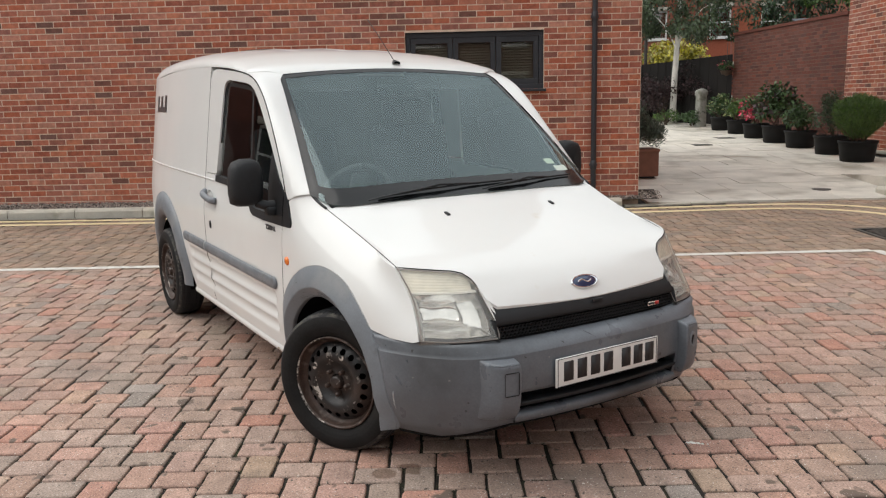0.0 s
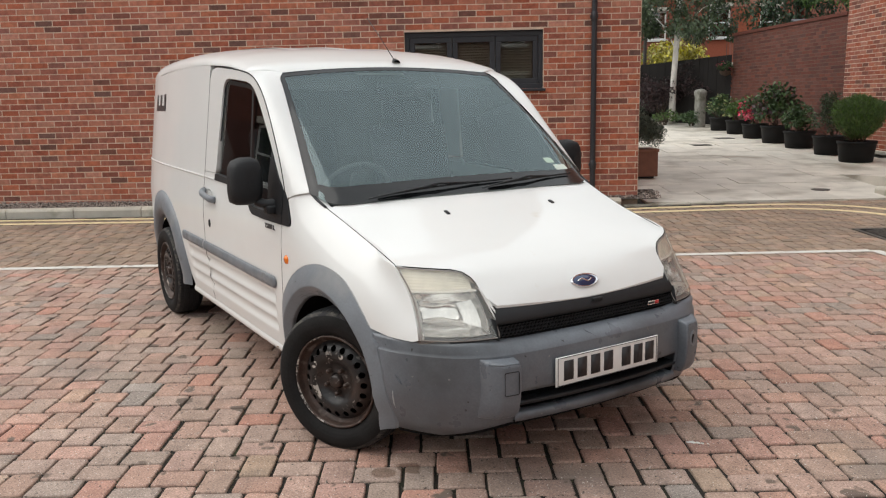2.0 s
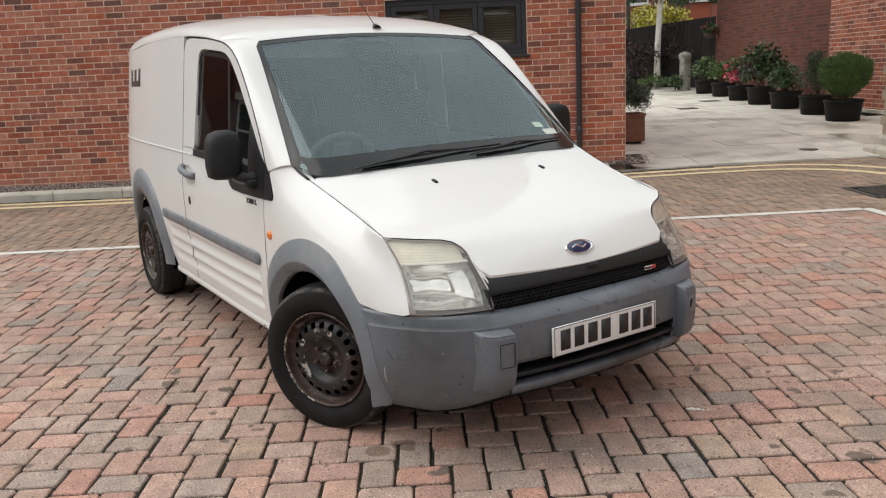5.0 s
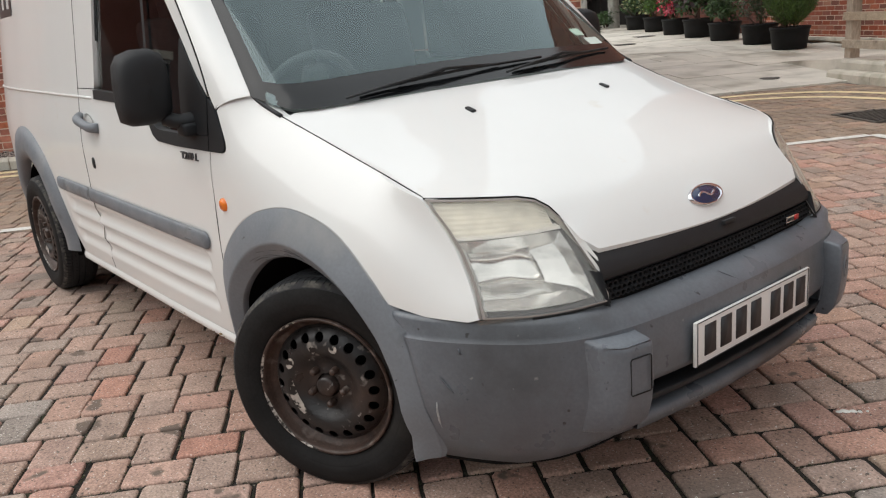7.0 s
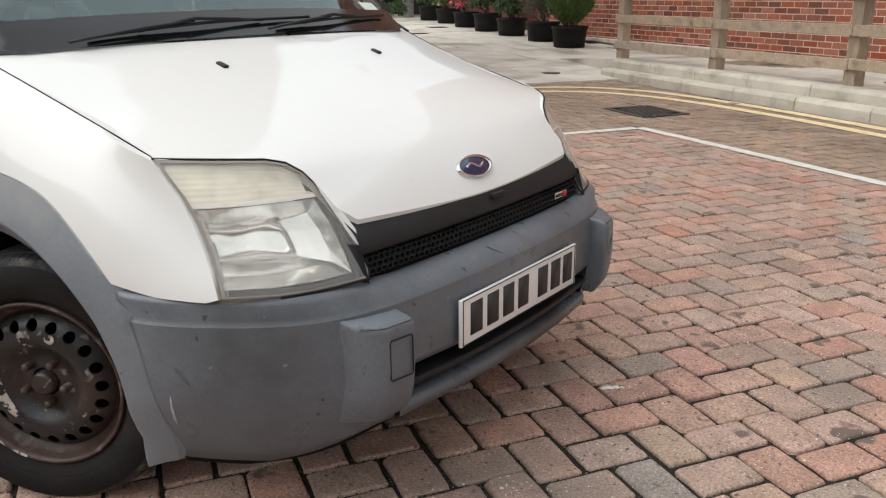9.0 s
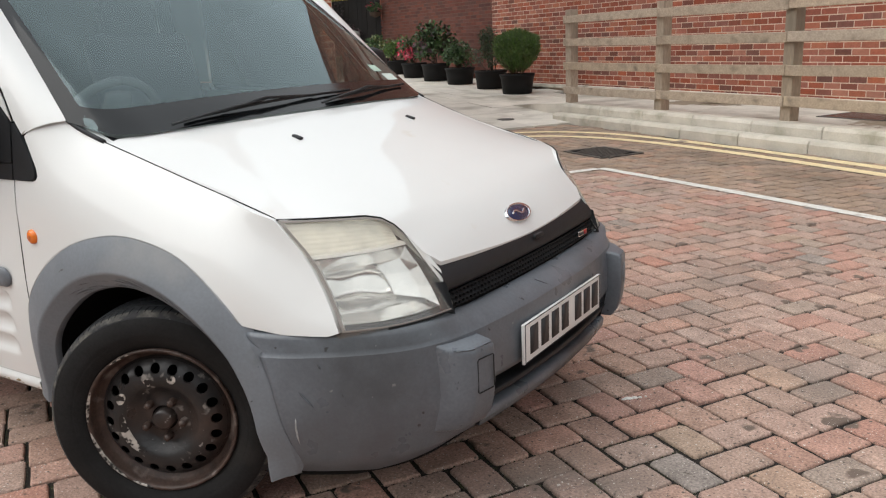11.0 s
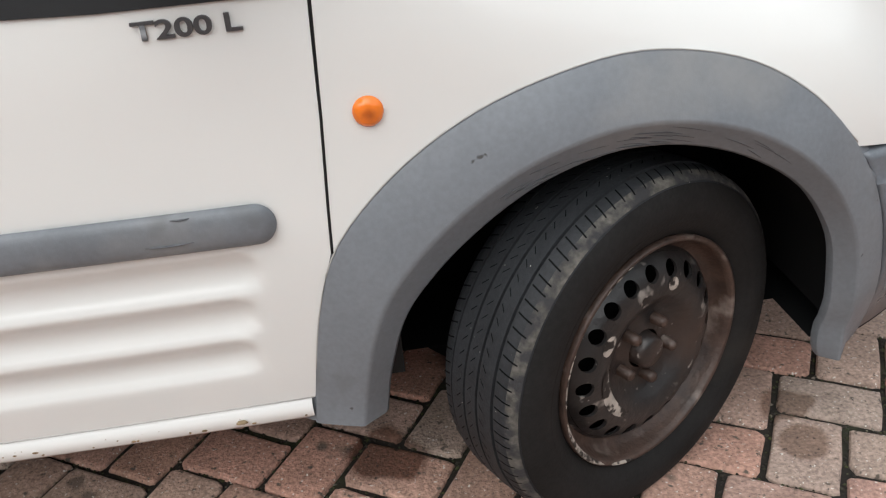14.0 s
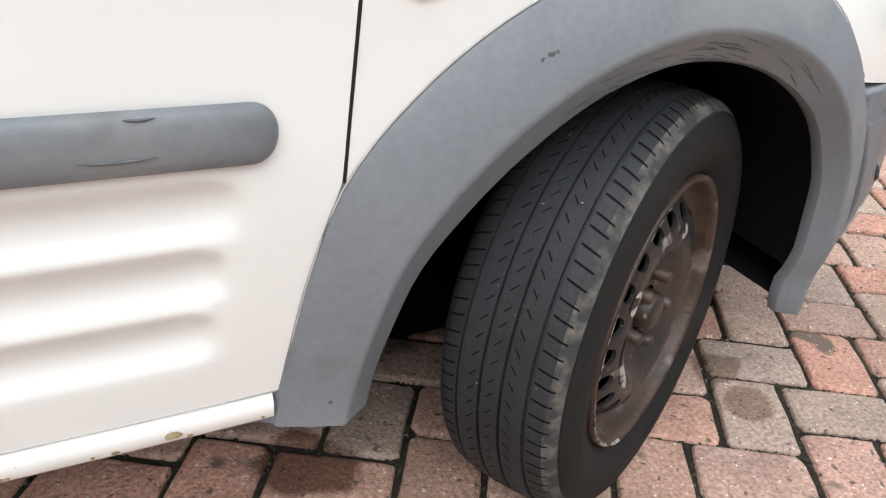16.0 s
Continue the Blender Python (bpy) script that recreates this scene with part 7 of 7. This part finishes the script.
# planting bed with stone post, birch and fence
structure("planting_bed", loft([[tuple(site(1.2, 21.4, 0.60)), tuple(site(5.4, 20.9, 0.61)), tuple(site(6.5, 18.7, 0.53)), tuple(site(7.5, 18.75, 0.53))], [tuple(site(1.2, 25, 0.8)), tuple(site(5.4, 24, 0.8)), tuple(site(6.5, 23, 0.7)), tuple(site(7.5, 22, 0.7))]]), SOIL, "dark soil of the planting bed", "ground")
stone = thing("stone_post", "grey lichened stone post with a domed top", "post", SITE @ pose(6.62, 18.95, 0.50, 0, 0, 20))
rows = [[(k * w * 0.5, m_ * w * 0.5, z) for k, m_ in ((-1, -0.8), (-0.8, -1), (0.8, -1), (1, -0.8), (1, 0.8), (0.8, 1), (-0.8, 1), (-1, 0.8))] for z, w in ((-0.05, 0.25), (0.1, 0.24), (0.88, 0.225), (0.92, 0.26), (1.00, 0.27), (1.05, 0.22), (1.08, 0.11), (1.09, 0.02))]
part("post", loft(rows, closed_v=True), STONE, stone)
shrubs = ((5.2, 21.3, 0.7, 0.8, LEAF_GREY, "low grey-green shrub in the bed", 1400, 0.09), (4.4, 21.5, 0.8, 0.9, LEAF_GREEN, "green shrub in the bed", 1400, 0.09), (5.9, 20.6, 0.75, 1.5, LEAF_PURPLE, "purple-leaved shrub in the bed", 2200, 0.09),
          (7.1, 20.4, 0.85, 1.75, LEAF_PURPLE, "tall purple-leaved shrub beside the stone post", 2600, 0.09), (6.45, 19.1, 0.45, 0.42, LEAF_GREEN, "low green plant at the path's edge", 700, 0.08), (5.2, 22.3, 0.9, 2.0, LEAF_PURPLE, "dark purple shrub by the fence", 2200, 0.10),
          (4.2, 22.6, 1.0, 1.9, LEAF_DARK, "dark green shrub by the fence", 2000, 0.10), (5.9, 19.9, 0.4, 0.4, LEAF_BRIGHT, "small bright green plant in the bed", 500, 0.07))
for n, (s, d, rx, h, mat, label, count, size) in enumerate(shrubs):
    ob = thing("shrub", label, "shrub", SITE @ pose(s, d, 0.58))
    part("stems", stems(rx * 0.6, 0.0, h * 0.8, 8, 40 + n), TWIG, ob)
    part("foliage", leaves(count, bush_place(rx, rx, h * 0.5, (0, 0, h * 0.5), 18, 30 + n), size, 60 + n, 0.5), mat, ob)

fence_dark = thing("board_fence", "tall dark-stained close-board fence behind the planting", "fence")
fa, fb = Vector((7.55, 19.3)), Vector((2.2, 26.0))
n_boards = 58
way = (fb - fa).normalized()
f_ang = math.atan2(way.y, way.x)
for k in range(n_boards):
    q = fa + way * (k * (fb - fa).length / n_boards)
    board = box((0.142, 0.02, 2.0), (0.07, 0.006 * (k % 2), 1.0), 0.003)
    part("board", moved(board, SITE @ Matrix.Translation((q.x, q.y, 0.50 - 0.007 * k)) @ Matrix.Rotation(f_ang, 4, "Z")), DARK_WOOD, fence_dark, smooth=False)


def tree(name, label, at, trunk, limbs, crown_clumps, mat, bark, leaf, count, seed):
    ob = thing(name, label, "tree", Matrix.Translation(at))
    part("trunk", tube(path3(trunk[0], 16), list(np.interp(np.linspace(0, 1, 16), np.linspace(0, 1, len(trunk[1])), trunk[1])), 12), bark, ob)
    for pts, r in limbs:
        part("limb", tube(path3(pts, 10), list(np.linspace(r, r * 0.25, 10)), 7), bark, ob)
    r0 = np.random.default_rng(seed)
    def place(q):
        c_, rad, squash = crown_clumps[q.integers(0, len(crown_clumps))]
        v = q.normal(0, 1, 3)
        v /= np.linalg.norm(v)
        k = rad * q.uniform(0.25, 1.0) ** 0.6
        return (c_[0] + v[0] * k, c_[1] + v[1] * k, c_[2] + v[2] * k * squash), v * 0.4 + np.array([0, 0, -0.4])
    part("crown", leaves(count, place, leaf, seed, 0.65, 0.2), mat, ob)
    return ob


r1 = np.random.default_rng(21)
base = site(6.22, 20.35, 0.60)
ax, ad = EX, ED
def off(s, d, z):
    v = EX * s + ED * d
    return (v.x, v.y, z)
trunk = ([off(0, 0, 0), off(0.02, 0, 1.2), off(0.07, 0, 2.2), off(0.13, 0, 3.4), off(0.20, 0.1, 5.2), off(0.18, 0.1, 7.0)], [0.105, 0.085, 0.075, 0.062, 0.04, 0.015])
limbs = [([off(0.06, 0, 2.1), off(-0.25, 0.1, 2.75), off(-0.9, 0.2, 3.4), off(-1.5, 0.3, 4.0)], 0.022), ([off(0.12, 0, 2.3), off(0.35, 0, 2.75), off(0.7, -0.1, 3.2), off(1.2, -0.2, 3.5)], 0.02),
         ([off(0.2, 0, 3.2), off(-0.4, -0.3, 4.2), off(-1.2, -0.5, 5.0)], 0.03), ([off(0.24, 0, 3.6), off(0.9, 0.2, 4.6), off(1.6, 0.4, 5.2)], 0.03)]
clumps = []
for _ in range(90):
    a, k = r1.uniform(0, 2 * math.pi), math.sqrt(r1.uniform(0, 1)) * 2.2
    z = r1.uniform(3.0, 7.0) - 0.25 * k * (r1.random() < 0.5)
    clumps.append((off(k * math.cos(a), k * math.sin(a), z), r1.uniform(0.25, 0.55), 0.8))
for _ in range(30):
    a = r1.uniform(-2.0, 1.9)
    clumps.append((off(a, r1.uniform(-0.8, 0.8), r1.uniform(2.5, 3.3)), r1.uniform(0.15, 0.3), 1.3))
tree("birch_tree", "white-barked birch tree with drooping green foliage", base, trunk, limbs, clumps, LEAF_BIRCH, BARK, 0.08, 23000, 22)
# golden shrub and green trees behind the fence
def far_bush(label, s, d, z, rx, rz, mat, count, size, seed, kind="tree"):
    at = site(s, d, -0.020)
    z += 0.6
    cl = []
    q = np.random.default_rng(seed)
    for _ in range(26):
        v = q.normal(0, 1, 3)
        v /= np.linalg.norm(v)
        k = q.uniform(0.4, 0.95)
        cl.append((off(v[0] * rx * k, v[1] * rx * k, z + v[2] * rz * k), q.uniform(0.25, 0.45) * min(rx, rz), 0.9))
    tr = ([off(0, 0, 0), off(0.05, 0, z * 0.5), off(0, 0, z)], [0.16, 0.11, 0.05])
    lm = [([off(0, 0, z * 0.5), off(0.4 * rx * k, 0.2 * rx, z * 0.9), off(0.7 * rx * k, 0.3 * rx, z + 0.4 * rz)], 0.05) for k in (-1, 1)]
    tree("tree", label, at, tr, lm, cl, mat, TWIG, size, count, seed)


far_bush("golden-leaved shrub rising behind the dark fence", 8.5, 29.0, 2.2, 1.25, 0.95, LEAF_YELLOW, 3600, 0.14, 51)
far_bush("green tree behind the dark fence", 5.6, 29.5, 2.6, 1.7, 1.5, LEAF_BRIGHT, 3600, 0.14, 52)
far_bush("dark green tree behind the dark fence", 3.6, 28.5, 3.2, 1.8, 2.2, LEAF_GREEN, 3600, 0.14, 53)
far_bush("conifer-green tree beside the red house", 15.2, 34.0, 4.6, 1.9, 2.0, LEAF_DARK, 4200, 0.15, 54)
far_bush("climbing green tree above the garden wall", 17.5, 31.0, 4.9, 3.0, 1.6, LEAF_BRIGHT, 5200, 0.16, 55)
far_bush("dark green tree in front of the red house", 11.6, 37.0, 6.2, 1.7, 1.2, LEAF_GREEN, 3000, 0.15, 56)

# thin dark lamp post behind the birch
lamp_post = thing("lamp_post", "thin black lamp post behind the birch", "lamp post", SITE @ pose(6.0, 23.0, 0.6))
part("shaft", lathe([(0.0, 0.06), (6.0, 0.045)], 12, axis="Z"), IRON, lamp_post)
# hanging basket on the dark fence
basket = thing("hanging_basket", "small hanging basket with pink flowers on the fence", "basket", SITE @ pose(7.35, 19.15, 1.92))
part("basket", lathe([(0.0, 0.02), (0.05, 0.14), (0.14, 0.18)], 16, axis="Z"), TWIG, basket)
part("foliage", leaves(260, bush_place(0.25, 0.2, 0.18, (0, 0, 0.2), 8, 71), 0.07, 71), LEAF_GREEN, basket)
part("blossom", leaves(60, bush_place(0.25, 0.2, 0.18, (0, 0, 0.22), 5, 72), 0.06, 72, 0.8), PETAL, basket)
part("hanger", tube([(0, 0.0, 0.9), (0, 0.0, 0.14)], 0.008, 5), IRON, basket)


# ---- houses: far red terrace, and unseen ones that close the yard behind the camera ----
def house(name, label, m, length, depth, wall_h, roof_h, windows, brick=OLD_BRICK):
    ob = thing(name, label, "house", m)
    holes = windows
    xs = sorted({0.0, length, *[v for w in holes for v in (w[0], w[0] + w[2])]})
    zs = sorted({0.0, wall_h, *[v for w in holes for v in (w[1], w[1] + w[3])]})
    core = bmesh.new()
    for a, b in zip(xs, xs[1:]):
        for c0, c1 in zip(zs, zs[1:]):
            mx, mz = (a + b) / 2, (c0 + c1) / 2
            if not any(w[0] < mx < w[0] + w[2] and w[1] < mz < w[1] + w[3] for w in holes):
                join(core, box((b - a, 0.3, c1 - c0), (mx, 0.15, mz)))
    join(core, box((0.3, depth - 0.3, wall_h), (0.15, depth / 2 + 0.15, wall_h / 2)), box((0.3, depth - 0.3, wall_h), (length - 0.15, depth / 2 + 0.15, wall_h / 2)), box((length - 0.6, 0.3, wall_h), (length / 2, depth - 0.15, wall_h / 2)))
    part("wall", core, brick, ob, smooth=False)
    rows = [[(x, -0.25, wall_h - 0.02), (x, depth / 2, wall_h + roof_h), (x, depth + 0.25, wall_h - 0.02)] for x in (-0.1, length + 0.1)]
    part("roof", loft(rows), SLATE, ob, smooth=False)
    part("gutter", box((length + 0.2, 0.12, 0.12), (length / 2, -0.2, wall_h - 0.05), 0.02), FRAME, ob, smooth=False)
    for x, z, w, h in windows:
        win = part("window", join(box((w, 0.06, 0.08), (x + w / 2, 0.12, z + 0.04)), box((w, 0.06, 0.08), (x + w / 2, 0.12, z + h - 0.04)), box((0.08, 0.06, h - 0.16), (x + 0.04, 0.12, z + h / 2)), box((0.08, 0.06, h - 0.16), (x + w - 0.04, 0.12, z + h / 2)), box((w - 0.16, 0.06, 0.06), (x + w / 2, 0.12, z + h / 2))), SASH, ob, smooth=False)
        part("pane", box((w - 0.1, 0.01, h - 0.1), (x + w / 2, 0.16, z + h / 2)), SIDE_GLASS, win, smooth=False)
        part("sill", box((w + 0.2, 0.2, 0.09), (x + w / 2, -0.02, z - 0.045), 0.01), SASH, win, smooth=False)
        part("lintel", box((w + 0.25, 0.06, 0.2), (x + w / 2, -0.012, z + h + 0.11), 0.01), CONCRETE, win, smooth=False)
    return ob


house("house", "red brick terraced house with white sash windows and slate roof", SITE @ pose(9.0, 42.0, 0, 0, 0, -10), 9.0, 7.0, 6.9, 2.6, [(1.4, 4.4, 1.0, 1.5), (4.6, 4.4, 1.1, 1.6), (4.2, 1.3, 1.6, 1.6), (7.2, 4.4, 1.0, 1.5)])
house("house", "tall red brick house end above the garden wall", SITE @ pose(18.5, 41.0, 0, 0, 0, -10), 14.0, 8.0, 11.5, 3.0, [(2.5, 7.0, 1.1, 1.7), (6.5, 7.0, 1.1, 1.7), (2.5, 3.2, 1.1, 1.7), (6.5, 3.2, 1.1, 1.7)])
house("house", "brick terrace across the yard with white windows", SITE @ pose(16, -21, 0, 0, 0, 180), 36.0, 8.0, 5.6, 2.0, [(1.5 + 4.0 * k, z, 1.2, 1.6) for k in range(9) for z in (0.9, 3.9)], GARDEN_BRICK)
# added out of view: a dark wall for the van's glass and paint to reflect
house("house", "unseen brick terrace added to close the far end of the yard", SITE @ pose(-16, -16, 0, 0, 0, 90), 34.0, 8.0, 5.4, 1.5, [(2.0 + 5.0 * k, 0.9, 1.2, 1.6) for k in range(6)], GARDEN_BRICK)
# low white-capped glass roof just above the garden wall
shed = thing("lean_to_roof", "pale lean-to roof edge beyond the garden wall", "roof", SITE @ pose(11.2, 23.5, 3.55, 0, 0, -8))
part("roof_edge", box((3.2, 0.12, 0.10), (1.6, 0, 0), 0.02), SASH, shed, smooth=False)
part("roof_sheet", moved(box((3.2, 1.6, 0.04), (1.6, 0.8, 0)), Matrix.Rotation(radians(12), 4, "X")), SLATE, shed, smooth=False)

# ---- small pieces of the setting, last ----
def share(name, rings, faces_of, mat):
    me = bpy.data.meshes.new(name)
    me.from_pydata([p for ring in rings for p in ring], [], faces_of(0))
    me.materials.append(mat)
    return me


block_meshes = {(w, h, v): share("block", block_rings(w * UNIT, h * UNIT, wear()), block_faces, PAVER) for w, h in ((3, 2), (2, 3)) for v in range(12)}
for at, w, h, tilt, lift, v in near_blocks:
    ob = new("paving_block", block_meshes[w, h, v])
    ob.parent = near_paving
    ob.matrix_world = Matrix(((PX.x, PY.x, 0, at.x), (PX.y, PY.y, 0, at.y), (0, 0, 1, lift), (0, 0, 0, 1)))
brick_me = bpy.data.meshes.new("brick")
L, C, g, e = 0.232, 0.0767, 0.0052, 0.003
bv = [(g, 0.010, g), (L - g, 0.010, g), (L - g, 0.010, C - g), (g, 0.010, C - g), (g, -0.001, g), (L - g, -0.001, g), (L - g, -0.001, C - g), (g, -0.001, C - g), (g + e, -0.004, g + e), (L - g - e, -0.004, g + e), (L - g - e, -0.004, C - g - e), (g + e, -0.004, C - g - e)]
bf = [(8, 9, 10, 11)] + [f for i in range(4) for f in ((i, (i + 1) % 4, 4 + (i + 1) % 4, 4 + i), (4 + i, 4 + (i + 1) % 4, 8 + (i + 1) % 4, 8 + i))]
brick_me.from_pydata(bv, [], bf)
brick_me.materials.append(BRICK)
for x, z, depth in north_singles:
    ob = new("brick", brick_me)
    ob.parent = north
    ob.location = (x, depth, z)
